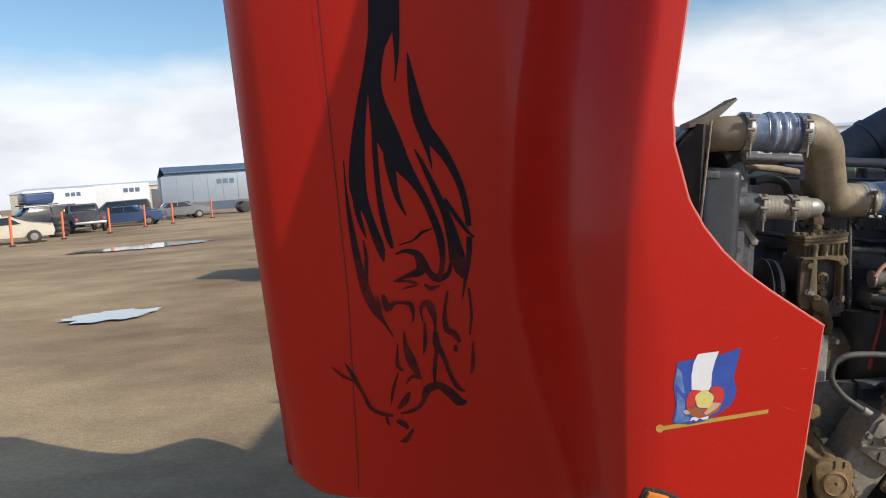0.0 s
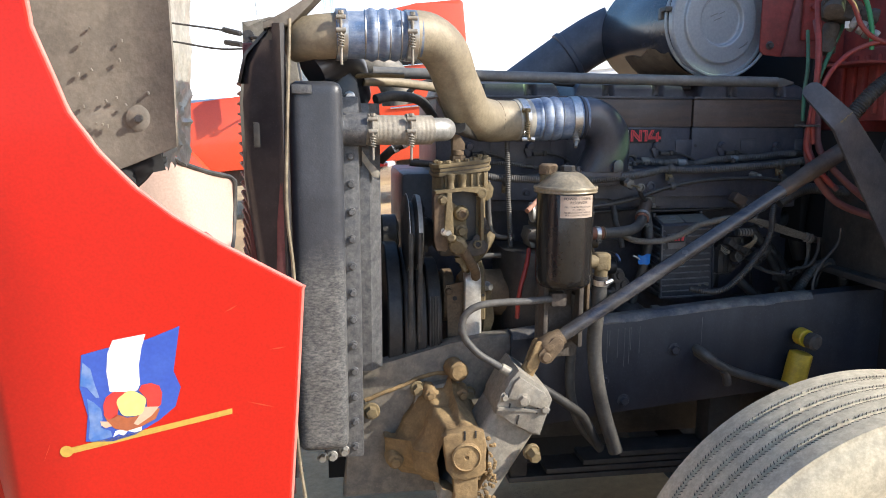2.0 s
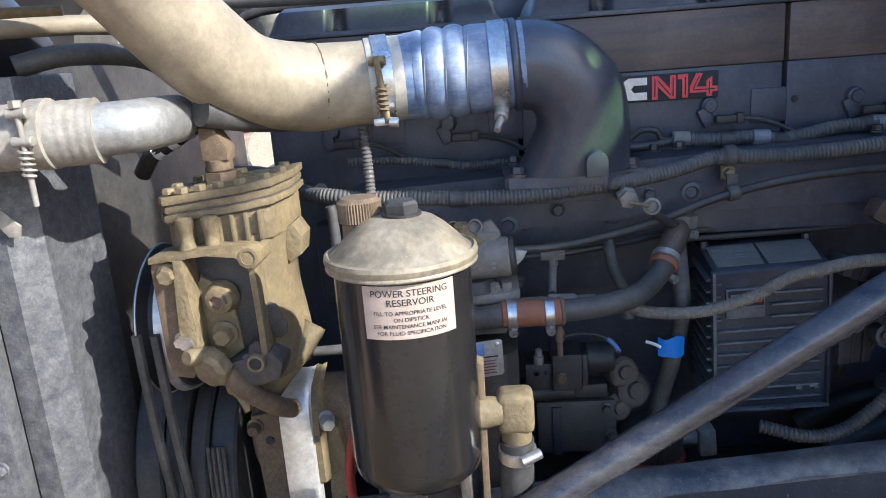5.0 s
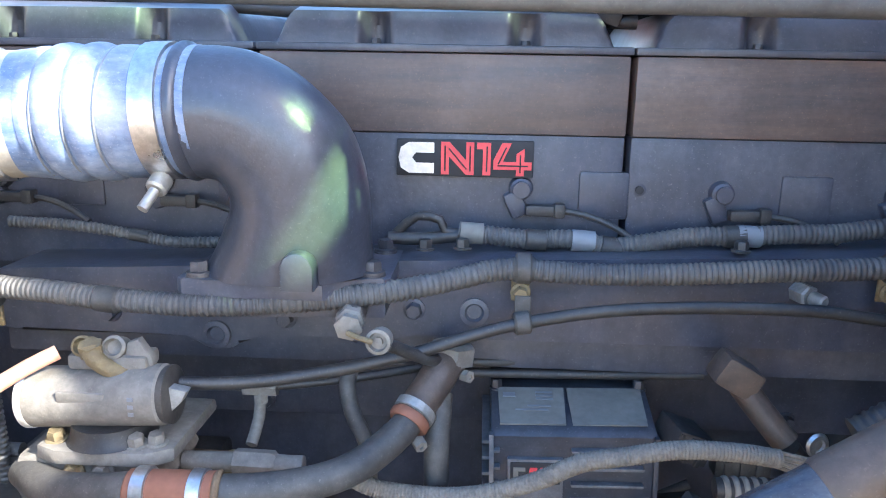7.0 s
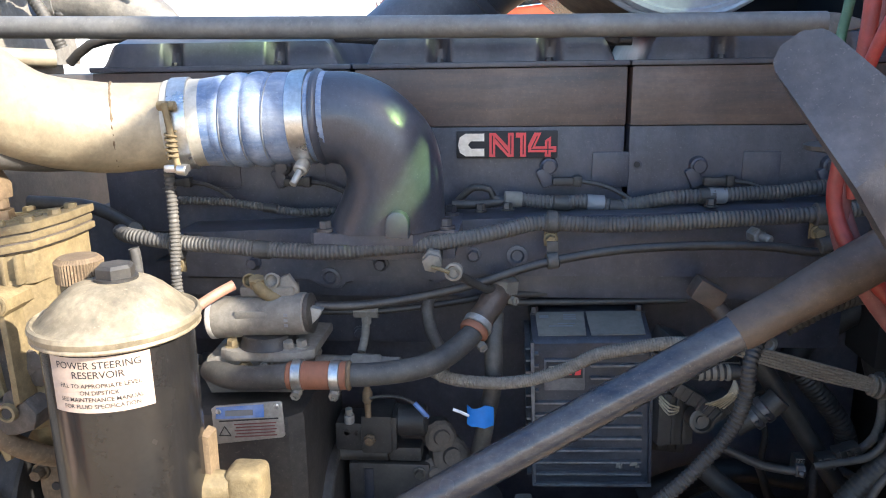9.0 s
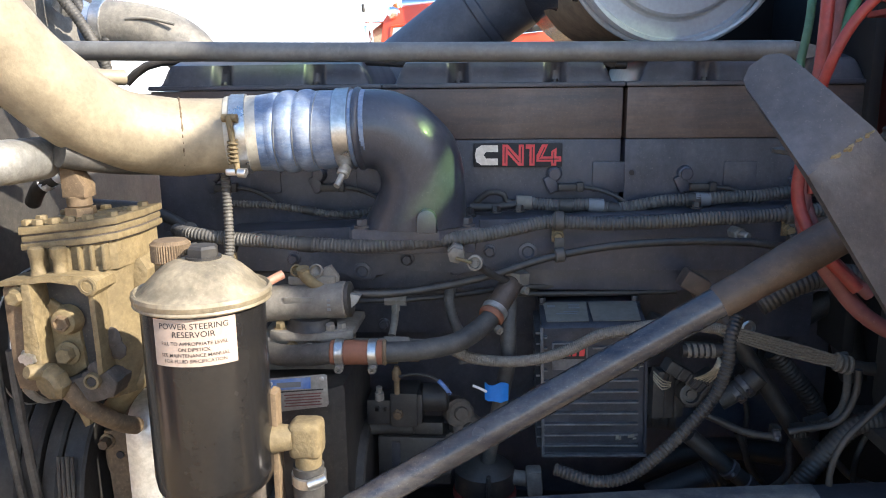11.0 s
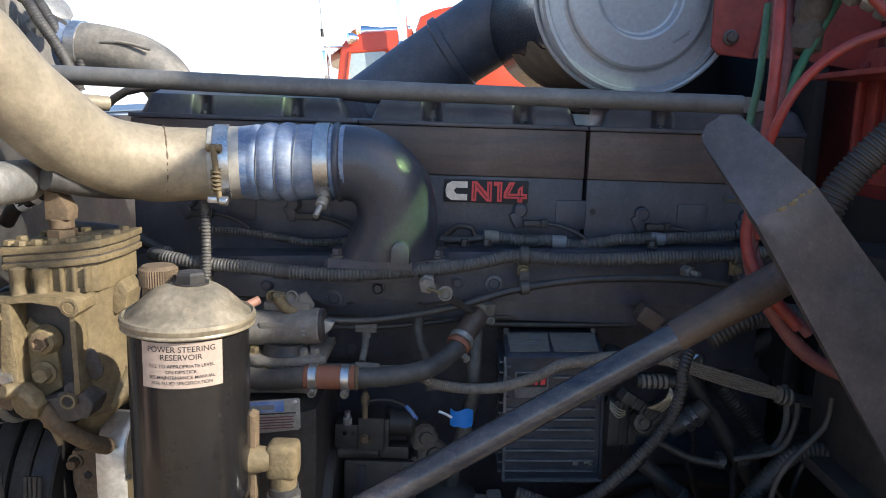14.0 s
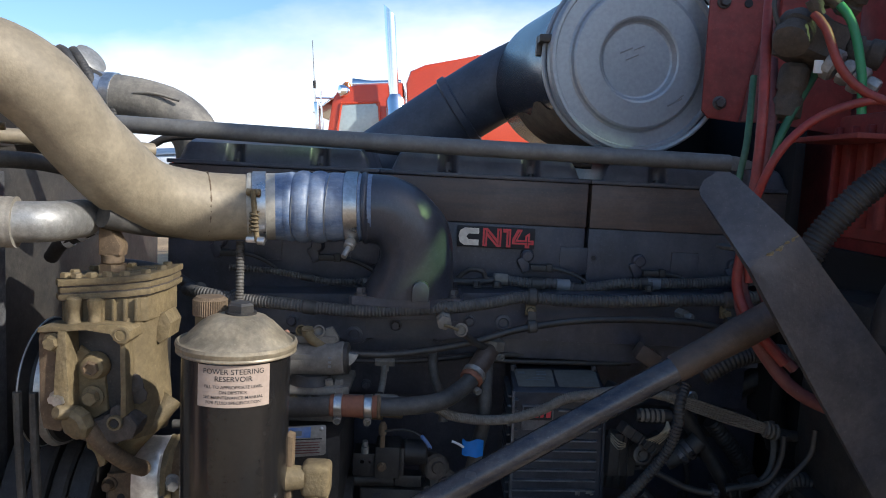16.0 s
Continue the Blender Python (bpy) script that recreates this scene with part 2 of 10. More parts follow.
BLUE = material("blue_silicone", (0.070, 0.125, 0.245), 0.45, 0, (0.13, 0.20, 0.34), 0.6, 16, 170, 0.08, dust=(0.46, 0.49, 0.53), dust_amount=0.72, dust_scale=22, streak=(0.35, 1, 1), coat=0.05)
GREYTANK = material("grey_tank_paint", (0.066, 0.069, 0.078), 0.45, 0.1, (0.055, 0.058, 0.065), 0.6, 9, 260, 0.3, dust=(0.40, 0.385, 0.36), dust_amount=0.30, dust_scale=80)
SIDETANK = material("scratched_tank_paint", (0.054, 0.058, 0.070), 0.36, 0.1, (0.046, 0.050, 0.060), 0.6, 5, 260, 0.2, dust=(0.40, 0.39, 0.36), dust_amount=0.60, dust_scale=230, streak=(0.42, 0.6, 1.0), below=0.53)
SHELL = material("black_shroud", (0.020, 0.020, 0.027), 0.35, 0, (0.012, 0.012, 0.016), 0.6, 6, 120, 0.1, dust=(0.13, 0.115, 0.105), dust_amount=0.35, coat=0.2)
RAILTOP = material("dusty_rail_flange", (0.040, 0.046, 0.062), 0.5, 0, (0.03, 0.037, 0.055), 0.7, 12, 150, 0.4, dust=(0.32, 0.29, 0.24), dust_amount=0.6, dust_scale=18)
DRIED = material("dried_drip", (0.12, 0.12, 0.12), 0.8, 0, (0.07, 0.07, 0.075), 0.6, 30, 200, 0.2)
FRAME = material("frame_rail_paint", (0.014, 0.017, 0.028), 0.50, 0, (0.012, 0.014, 0.022), 0.6, 6, 120, 0.2, dust=(0.10, 0.10, 0.105), dust_amount=0.22, dust_scale=9, streak=(1.5, 1, 0.3))
RESERV = material("reservoir_black", (0.009, 0.009, 0.010), 0.24, 0, (0.014, 0.013, 0.013), 0.6, 7, 160, 0.03, coat=0.2, dust=(0.12, 0.10, 0.075), dust_amount=0.10, dust_scale=6, spec=0.35)
PALETOP = material("worn_dusty_lid", (0.31, 0.265, 0.19), 0.42, 0.2, (0.05, 0.044, 0.036), 0.95, 24, 150, 0.3, dust=(0.42, 0.345, 0.225), dust_amount=0.55, dust_scale=20)
LABEL = material("label_paper", (0.41, 0.32, 0.26), 0.6, 0, (0.34, 0.265, 0.21), 0.5, 20, 200, 0.03)
INK = material("ink", (0.02, 0.02, 0.022), 0.7, 0, None, 0.2, 20, 90, 0.0)
DECAL = material("black_decal", (0.007, 0.008, 0.016), 0.55, 0, (0.013, 0.014, 0.022), 0.5, 30, 200, 0.0, coat=0.0, spec=0.2, dust=(0.20, 0.017, 0.012), dust_amount=0.9, dust_scale=9, below=0.66)
WHITE = material("white_paint", (0.78, 0.79, 0.80), 0.5, 0, (0.66, 0.67, 0.68), 0.5, 6, 90, 0.03)
CREAM = material("cream_wall", (0.62, 0.57, 0.46), 0.7, 0, (0.52, 0.47, 0.38), 0.5, 1.0, 20, 0.03)
BADGERED = material("badge_red", (0.62, 0.05, 0.06), 0.45, 0, (0.5, 0.045, 0.05), 0.5, 40, 200, 0.05)
FLAGWORN = material("worn_print", (0.36, 0.10, 0.035), 0.6, 0, (0.26, 0.09, 0.05), 0.7, 60, 200, 0.1)
FLAGPALE = material("pale_backing", (0.62, 0.42, 0.30), 0.6, 0, (0.50, 0.26, 0.17), 0.7, 50, 200, 0.1)
FLAGFADED = material("faded_blue", (0.06, 0.15, 0.42), 0.55, 0, (0.40, 0.46, 0.55), 0.6, 40, 200, 0.1)
FLAGBLUE = material("flag_blue", (0.03, 0.075, 0.38), 0.4, 0, (0.05, 0.11, 0.44), 0.5, 25, 200, 0.0, coat=0.3)
FLAGRED = material("flag_red", (0.60, 0.035, 0.03), 0.4, 0, (0.45, 0.06, 0.04), 0.6, 40, 200, 0.0, coat=0.3)
GOLD = material("gold_decal", (0.55, 0.36, 0.07), 0.45, 0.2, (0.42, 0.26, 0.05), 0.5, 30, 200, 0.02)
YELLOW = material("yellow_shock", (0.62, 0.40, 0.015), 0.45, 0, (0.45, 0.30, 0.03), 0.5, 14, 150, 0.1, dust=(0.25, 0.2, 0.13), dust_amount=0.3)
PALEYELLOW = material("pale_yellow", (0.72, 0.62, 0.20), 0.5, 0, None, 0.3, 14, 100, 0.0)
TYRE = material("tyre_rubber_dusty", (0.50, 0.44, 0.32), 0.9, 0, (0.34, 0.30, 0.23), 0.6, 16, 150, 0.3, dust=(0.60, 0.53, 0.40), dust_amount=0.6, dust_scale=6)
TYREDARK = material("tyre_groove", (0.04, 0.036, 0.030), 0.9, 0, None, 0.3, 20, 120, 0.2)
WINDOWPALE = material("pale_window", (0.46, 0.54, 0.54), 0.12, 0, (0.38, 0.46, 0.46), 0.6, 2, 20, 0.0, coat=0.4)
ORANGE = material("rubber_coupling_orange", (0.20, 0.080, 0.045), 0.7, 0, (0.18, 0.07, 0.04), 0.6, 30, 160, 0.15)
RUSTY = material("rusty_brown", (0.13, 0.088, 0.052), 0.8, 0.1, (0.075, 0.052, 0.036), 0.7, 26, 160, 0.4, dust=(0.36, 0.26, 0.15), dust_amount=0.4)
REDHOSE = material("red_air_line", (0.28, 0.022, 0.016), 0.5, 0, (0.16, 0.026, 0.024), 0.7, 12, 120, 0.05, dust=(0.18, 0.08, 0.065), dust_amount=0.4)
GREENHOSE = material("green_air_line", (0.03, 0.23, 0.09), 0.45, 0, (0.04, 0.15, 0.07), 0.5, 12, 120, 0.05)
BLUETAPE = material("blue_tape", (0.01, 0.17, 0.55), 0.5, 0, None, 0.3, 30, 100, 0.05)
FOIL = material("foil_insulation", (0.50, 0.48, 0.42), 0.5, 0.3, (0.34, 0.31, 0.26), 0.7, 11, 60, 0.5, dust=(0.42, 0.37, 0.28), dust_amount=0.4)
LINER = material("liner_sheet", (0.20, 0.178, 0.152), 0.7, 0, (0.13, 0.115, 0.10), 0.8, 9, 130, 0.35, dust=(0.26, 0.22, 0.17), dust_amount=0.5)
LID = material("air_cleaner_lid", (0.31, 0.345, 0.38), 0.36, 0.25, (0.285, 0.315, 0.35), 0.35, 5, 140, 0.02, dust=(0.34, 0.355, 0.365), dust_amount=0.12, rough_var=0.06)
ACBODY = material("air_cleaner_body", (0.022, 0.026, 0.040), 0.22, 0, (0.030, 0.033, 0.045), 0.6, 7, 150, 0.08, dust=(0.12, 0.115, 0.11), dust_amount=0.3, dust_scale=24)
PIPEGREY = material("dusty_pipe", (0.065, 0.074, 0.098), 0.5, 0, (0.045, 0.052, 0.072), 0.6, 6, 150, 0.15, dust=(0.15, 0.155, 0.17), dust_amount=0.45, dust_scale=9)
DIRT_CAKE = material("oily_dirt_cake", (0.075, 0.062, 0.052), 0.9, 0, (0.035, 0.030, 0.027), 0.8, 30, 140, 0.7, dust=(0.16, 0.13, 0.10), dust_amount=0.4)
BRACKET = material("blue_grey_bracket", (0.048, 0.049, 0.058), 0.42, 0.2, (0.026, 0.025, 0.028), 0.8, 9, 140, 0.35, dust=(0.17, 0.145, 0.125), dust_amount=0.45, dust_scale=11)
SHAFT = material("worn_shaft", (0.030, 0.034, 0.050), 0.26, 0.2, (0.062, 0.052, 0.046), 0.9, 5, 190, 0.25, dust=(0.20, 0.18, 0.155), dust_amount=0.55, dust_scale=26, streak=(0.5, 1.4, 1.4))
SHAFTRUST = material("rusted_shaft_sleeve", (0.085, 0.060, 0.045), 0.55, 0.2, (0.050, 0.045, 0.045), 0.8, 9, 150, 0.35, dust=(0.17, 0.12, 0.085), dust_amount=0.5, dust_scale=20)
MODULE = material("control_module", (0.030, 0.034, 0.047), 0.42, 0.2, (0.022, 0.025, 0.033), 0.6, 12, 160, 0.15, dust=(0.15, 0.15, 0.16), dust_amount=0.35)
FIN = material("worn_fin", (0.13, 0.132, 0.142), 0.48, 0.2, (0.045, 0.047, 0.056), 0.8, 30, 160, 0.1, dust=(0.25, 0.25, 0.25), dust_amount=0.35, dust_scale=22)
PLATE = material("pale_plate", (0.20, 0.19, 0.165), 0.85, 0.0, (0.13, 0.125, 0.112), 0.7, 22, 140, 0.12, spec=0.1)
DUSTYCAN = material("dusty_canister", (0.19, 0.178, 0.158), 0.72, 0.1, (0.12, 0.113, 0.102), 0.7, 14, 150, 0.3, dust=(0.27, 0.235, 0.185), dust_amount=0.5, dust_scale=10, spec=0.3)
BRAID = material("braided_sheath", (0.185, 0.165, 0.140), 0.7, 0.0, (0.10, 0.092, 0.082), 0.7, 60, 420, 0.6, dust=(0.25, 0.21, 0.16), dust_amount=0.4, dust_scale=9, spec=0.25)
TERRA = material("dusty_terracotta", (0.34, 0.15, 0.10), 0.6, 0, (0.26, 0.13, 0.09), 0.6, 20, 140, 0.1, dust=(0.42, 0.33, 0.24), dust_amount=0.5)
TEXTGREY = material("etched_grey", (0.20, 0.21, 0.22), 0.6, 0.2, None, 0.3, 20, 90, 0.0)
AMBER = material("amber_lens", (0.80, 0.24, 0.02), 0.15, 0, (0.70, 0.18, 0.02), 0.4, 20, 60, 0.05, coat=0.5)
GREENDULL = material("dusty_green_line", (0.03, 0.15, 0.075), 0.5, 0, (0.035, 0.09, 0.05), 0.6, 12, 120, 0.05, dust=(0.14, 0.14, 0.11), dust_amount=0.35)
POSTORANGE = material("orange_post", (0.80, 0.17, 0.05), 0.6, 0, (0.65, 0.13, 0.04), 0.5, 8, 60, 0.05)
CARDARK = material("dark_car_paint", (0.022, 0.025, 0.035), 0.3, 0, (0.03, 0.033, 0.042), 0.5, 3, 40, 0.0, coat=0.5)
CARGREY = material("grey_car_paint", (0.20, 0.20, 0.215), 0.35, 0.2, None, 0.3, 3, 40, 0.0, coat=0.5)
CARBLUE = material("blue_car_paint", (0.05, 0.09, 0.2), 0.35, 0.1, None, 0.3, 3, 40, 0.0, coat=0.5)
DARKGLASS = material("dark_glass", (0.015, 0.02, 0.022), 0.08, 0, None, 0.2, 3, 40, 0.0, coat=0.5, rough_var=0.04)
TRAILERGREY = material("blue_grey_trailer", (0.30, 0.34, 0.40), 0.5, 0.1, (0.26, 0.30, 0.36), 0.5, 2, 30, 0.02)
BLUEROOF = material("blue_grey_roof", (0.13, 0.18, 0.26), 0.5, 0.2, None, 0.3, 1, 20, 0.03)
ROD = material("grey_rod", (0.155, 0.155, 0.152), 0.5, 0.1, (0.10, 0.102, 0.105), 0.8, 9, 140, 0.12, dust=(0.27, 0.25, 0.21), dust_amount=0.4, dust_scale=4)
# near-black for sheets that stand in for shade, and for torn rubber
SHADE_RUBBER = material("black_shade_and_rubber", (0.012, 0.012, 0.013), 0.8, 0, (0.02, 0.02, 0.02), 0.5, 10, 90, 0.1)


def glass_material(name, color):
    m = bpy.data.materials.new(name)
    m.use_nodes = True
    n, l = m.node_tree.nodes, m.node_tree.links
    n.remove(n["Principled BSDF"])
    a, b, mx = n.new("ShaderNodeBsdfTransparent"), n.new("ShaderNodeBsdfGlossy"), n.new("ShaderNodeMixShader")
    a.inputs["Color"].default_value = (*color, 1)
    b.inputs["Roughness"].default_value = 0.04
    mx.inputs[0].default_value = 0.03
    l.new(a.outputs[0], mx.inputs[1]), l.new(b.outputs[0], mx.inputs[2])
    l.new(mx.outputs[0], n["Material Output"].inputs["Surface"])
    return m


GLASS = glass_material("tinted_glass", (0.88, 1.0, 0.80))


def ground_material():
    m = bpy.data.materials.new("packed_dirt")
    m.use_nodes = True
    n, l = m.node_tree.nodes, m.node_tree.links
    p = n["Principled BSDF"]
    tc = n.new("ShaderNodeTexCoord")
    def tex(scale, detail, rough=0.6, squash=None):
        t = n.new("ShaderNodeTexNoise")
        t.inputs["Scale"].default_value, t.inputs["Detail"].default_value, t.inputs["Roughness"].default_value = scale, detail, rough
        if squash:
            mp = n.new("ShaderNodeMapping")
            mp.inputs["Scale"].default_value = squash
            mp.inputs["Rotation"].default_value = (0, 0, 0.5)
            l.new(tc.outputs["Object"], mp.inputs["Vector"]), l.new(mp.outputs[0], t.inputs["Vector"])
        else:
            l.new(tc.outputs["Object"], t.inputs["Vector"])
        return t
    wide, mid, fine = tex(0.12, 6, 0.6, (1, 1.5, 1)), tex(0.7, 8, 0.7, (1, 1.4, 1)), tex(22, 6, 0.75)
    r1 = n.new("ShaderNodeValToRGB")
    r1.color_ramp.elements[0].position, r1.color_ramp.elements[1].position = 0.36, 0.60
    r1.color_ramp.elements[0].color, r1.color_ramp.elements[1].color = (0.28, 0.182, 0.095, 1), (0.57, 0.41, 0.23, 1)
    l.new(wide.outputs["Fac"], r1.inputs["Fac"])
    r2 = n.new("ShaderNodeValToRGB")
    r2.color_ramp.elements[0].position, r2.color_ramp.elements[1].position = 0.38, 0.66
    r2.color_ramp.elements[0].color, r2.color_ramp.elements[1].color = (0.74, 0.72, 0.70, 1), (1.06, 1.05, 1.03, 1)
    l.new(mid.outputs["Fac"], r2.inputs["Fac"])
    mx = n.new("ShaderNodeMixRGB")
    mx.blend_type = "MULTIPLY"
    mx.inputs["Fac"].default_value = 1.0
    l.new(r1.outputs[0], mx.inputs[1]), l.new(r2.outputs[0], mx.inputs[2])
    mx2 = n.new("ShaderNodeMixRGB")
    mx2.blend_type = "OVERLAY"
    mx2.inputs["Fac"].default_value = 0.5
    l.new(mx.outputs[0], mx2.inputs[1]), l.new(fine.outputs["Fac"], mx2.inputs[2])
    l.new(mx2.outputs[0], p.inputs["Base Color"])
    p.inputs["Roughness"].default_value = 0.95
    b = n.new("ShaderNodeBump")
    b.inputs["Strength"].default_value, b.inputs["Distance"].default_value = 0.5, 0.03
    l.new(fine.outputs["Fac"], b.inputs["Height"]), l.new(b.outputs[0], p.inputs["Normal"])
    return m


DIRT = ground_material()
WATER = material("puddle_water", (0.05, 0.05, 0.05), 0.04, 0, None, 0.3, 2, 10, 0.0, coat=1.0, rough_var=0.02, spec=1.0)

# ---- shapes ----
TRUCK = Matrix.Translation((1.8, 0, 1.45)) @ Matrix.Rotation(radians(5.5), 4, "Y") @ Matrix.Translation((-1.8, 0, -1.45))
BASES = {}


def V(*a):
    return Vector(a)


def thing(name, base, label, category, group="", frame_of=None, kind=""):
    ob = new(name)
    ob.empty_display_size = 0.05
    ob.matrix_basis = (frame_of if frame_of is not None else TRUCK) @ Matrix.Translation(base)
    BASES[ob.name] = Vector(base)
    return tagged(ob, label, category, group, kind)


def part(name, bm, mat, parent, label="", smooth=True, angle=38):
    """One mesh under a thing or a part; its points are given in the frame of the vehicle."""
    base = BASES[parent.name]
    bmesh.ops.remove_doubles(bm, verts=bm.verts, dist=1e-6)
    bmesh.ops.recalc_face_normals(bm, faces=bm.faces)
    bmesh.ops.translate(bm, verts=bm.verts, vec=-base)
    if smooth:
        lim = radians(angle)
        for fc in bm.faces:
            fc.smooth = True
        for e in bm.edges:
            e.smooth = len(e.link_faces) == 2 and e.calc_face_angle(0) < lim
    me = bpy.data.meshes.new(name)
    bm.to_mesh(me)
    bm.free()
    me.materials.append(mat)
    ob = new(name, me)
    ob.parent = parent
    BASES[ob.name] = base
    return tagged(ob, label) if label else ob


def single(name, bm, mat, label, category, base, group="", frame_of=None, kind="", smooth=True, angle=38):
    """A thing of one mesh."""
    holder = new(name + "_tmp")
    BASES[holder.name] = Vector(base)
    ob = part(name, bm, mat, holder, "", smooth, angle)
    ob.parent = None
    bpy.data.objects.remove(holder)
    ob.matrix_basis = (frame_of if frame_of is not None else TRUCK) @ Matrix.Translation(base)
    return tagged(ob, label, category, group, kind)


def B():
    return bmesh.new()


def box(bm, c, s, bevel=0.0, rot=None, seg=2):
    geo = bmesh.ops.create_cube(bm, size=1.0)
    vs = geo["verts"]
    bmesh.ops.scale(bm, verts=vs, vec=s)
    if bevel:
        es = list({e for v in vs for e in v.link_edges})
        r = bmesh.ops.bevel(bm, geom=es, offset=min(bevel, 0.45 * min(s)), segments=seg, affect="EDGES", profile=0.6)
        vs = list({v for f in r["faces"] for v in f.verts} | {v for v in vs if v.is_valid})
    if rot is not None:
        bmesh.ops.transform(bm, matrix=rot, verts=vs)
    bmesh.ops.translate(bm, verts=vs, vec=c)
    return bm


def R(rx=0, ry=0, rz=0):
    return Euler([radians(a) for a in (rx, ry, rz)]).to_matrix().to_4x4()


def ring(bm, c, u, w, ru, rw, seg, phase=0.0):
    return [bm.verts.new(c + u * (ru * math.cos(2 * math.pi * i / seg + phase)) + w * (rw * math.sin(2 * math.pi * i / seg + phase))) for i in range(seg)]


def bridge(bm, a, b):
    n = len(a)
    for i in range(n):
        bm.faces.new((a[i], a[(i + 1) % n], b[(i + 1) % n], b[i]))


def lathe(bm, origin, axis, profile, seg=28, hexed=False):
    """Rings of (radius, height) along an axis from an origin; closed by caps."""
    origin, axis = Vector(origin), Vector(axis).normalized()
    u = axis.orthogonal().normalized()
    w = axis.cross(u)
    n = 6 if hexed else seg
    rings = [ring(bm, origin + axis * h, u, w, r, r, n) for r, h in profile]
    for a, b in zip(rings, rings[1:]):
        bridge(bm, a, b)
    bm.faces.new(rings[0][::-1])
    bm.faces.new(rings[-1])
    return bm


def cyl(bm, a, b, r, r2=None, seg=20, chamfer=0.0):
    a, b = Vector(a), Vector(b)
    h = (b - a).length
    r2 = r if r2 is None else r2
    ch = min(chamfer, h * 0.4)
    prof = [(r, 0), (r2, h)] if not ch else [(r - ch, 0), (r, ch), (r2, h - ch), (r2 - ch, h)]
    return lathe(bm, a, b - a, prof, seg)


def bolt(bm, p, d, r=0.011, h=0.009, washer=True):
    """A hexagon head with a washer, standing at p along d."""
    d = Vector(d).normalized()
    p = Vector(p)
    if washer:
        lathe(bm, p, d, [(r * 1.35, 0), (r * 1.35, h * 0.22), (r * 1.25, h * 0.28)], 16)
    lathe(bm, p + d * h * 0.2, d, [(r, 0), (r, h * 0.75), (r * 0.86, h)], 6, True)
    return bm


def smooth_path(pts, step=0.012):
    """Catmull-Rom through the points, at even steps."""
    P = [Vector(p) for p in pts]
    P = [P[0] * 2 - P[1]] + P + [P[-1] * 2 - P[-2]]
    out = []
    for i in range(1, len(P) - 2):
        a, b, c, d = P[i - 1:i + 3]
        n = max(2, int((c - b).length / step))
        for k in range(n):
            t = k / n
            out.append(0.5 * ((2 * b) + (c - a) * t + (2 * a - 5 * b + 4 * c - d) * t * t + (3 * b - a - 3 * c + d) * t ** 3))
    out.append(P[-2])
    return out


def tube(bm, pts, r, seg=12, step=0.012, rib=0.0, pitch=0.006, prof=None, smooth_it=True):
    """A tube along a curve; rib gives a corrugated conduit, prof(s, length) a radius of its own."""
    if rib:
        step = pitch / 4
    path = smooth_path(pts, step) if smooth_it else [Vector(p) for p in pts]
    if rib:
        lens = [0.0]
        for a, b in zip(path, path[1:]):
            lens.append(lens[-1] + (b - a).length)
    tan = [(path[min(i + 1, len(path) - 1)] - path[max(i - 1, 0)]).normalized() for i in range(len(path))]
    u = tan[0].orthogonal().normalized()
    s, total = 0.0, sum((b - a).length for a, b in zip(path, path[1:]))
    prev, first = None, None
    for i, p in enumerate(path):
        if i:
            s += (p - path[i - 1]).length
        u = (u - tan[i] * u.dot(tan[i])).normalized()
        w = tan[i].cross(u)
        rad = prof(s, total) if prof else r
        if rib:
            rad = r - (rib if (i % 4) in (2, 3) else 0.0)
        cur = ring(bm, p, u, w, rad, rad, seg)
        if prev:
            bridge(bm, prev, cur)
        else:
            first = cur
        prev = cur
    bm.faces.new(first[::-1])
    bm.faces.new(prev)
    return bm


def prism(bm, pts, axis, a, b, bevel=0.0):
    """A closed outline of two coordinates, drawn out along x, y or z from a to b."""
    def at(p, h):
        return {"x": (h, p[0], p[1]), "y": (p[0], h, p[1]), "z": (p[0], p[1], h)}[axis]
    lo = [bm.verts.new(at(p, a)) for p in pts]
    hi = [bm.verts.new(at(p, b)) for p in pts]
    bridge(bm, lo, hi)
    f1, f2 = bm.faces.new(lo[::-1]), bm.faces.new(hi)
    if bevel:
        es = list({e for fc in (f1, f2) for e in fc.edges})
        bmesh.ops.bevel(bm, geom=es, offset=bevel, segments=2, affect="EDGES", profile=0.6)
    return bm


def grid(bm, rows):
    """A sheet through rows of points."""
    vs = [[bm.verts.new(p) for p in row] for row in rows]
    for a, b in zip(vs, vs[1:]):
        for i in range(len(a) - 1):
            bm.faces.new((a[i], a[i + 1], b[i + 1], b[i]))
    return bm


def thick(ob, t, offset=0):
    m = ob.modifiers.new("thickness", "SOLIDIFY")
    m.thickness, m.offset = t, offset
    return ob


def text_bm(s, size, m, depth=0.0006, bold=0.0):
    """The letters of a text as a mesh, laid by the matrix m (x to the right, y up)."""
    cu = bpy.data.curves.new("letters", "FONT")
    cu.body, cu.size, cu.extrude, cu.offset = s, size, depth, bold
    cu.align_x, cu.resolution_u = "CENTER", 3
    ob = bpy.data.objects.new("letters", cu)
    scene.collection.objects.link(ob)
    dg = bpy.context.evaluated_depsgraph_get()
    me = bpy.data.meshes.new_from_object(ob.evaluated_get(dg))
    bm = bmesh.new()
    bm.from_mesh(me)
    bmesh.ops.transform(bm, matrix=m, verts=bm.verts)
    bpy.data.objects.remove(ob)
    return bm


def lerp_table(table, z):
    table = sorted(table)
    if z <= table[0][0]:
        return table[0][1]
    for (a, p), (b, q) in zip(table, table[1:]):
        if z <= b:
            return p + (q - p) * (z - a) / (b - a)
    return table[-1][1]


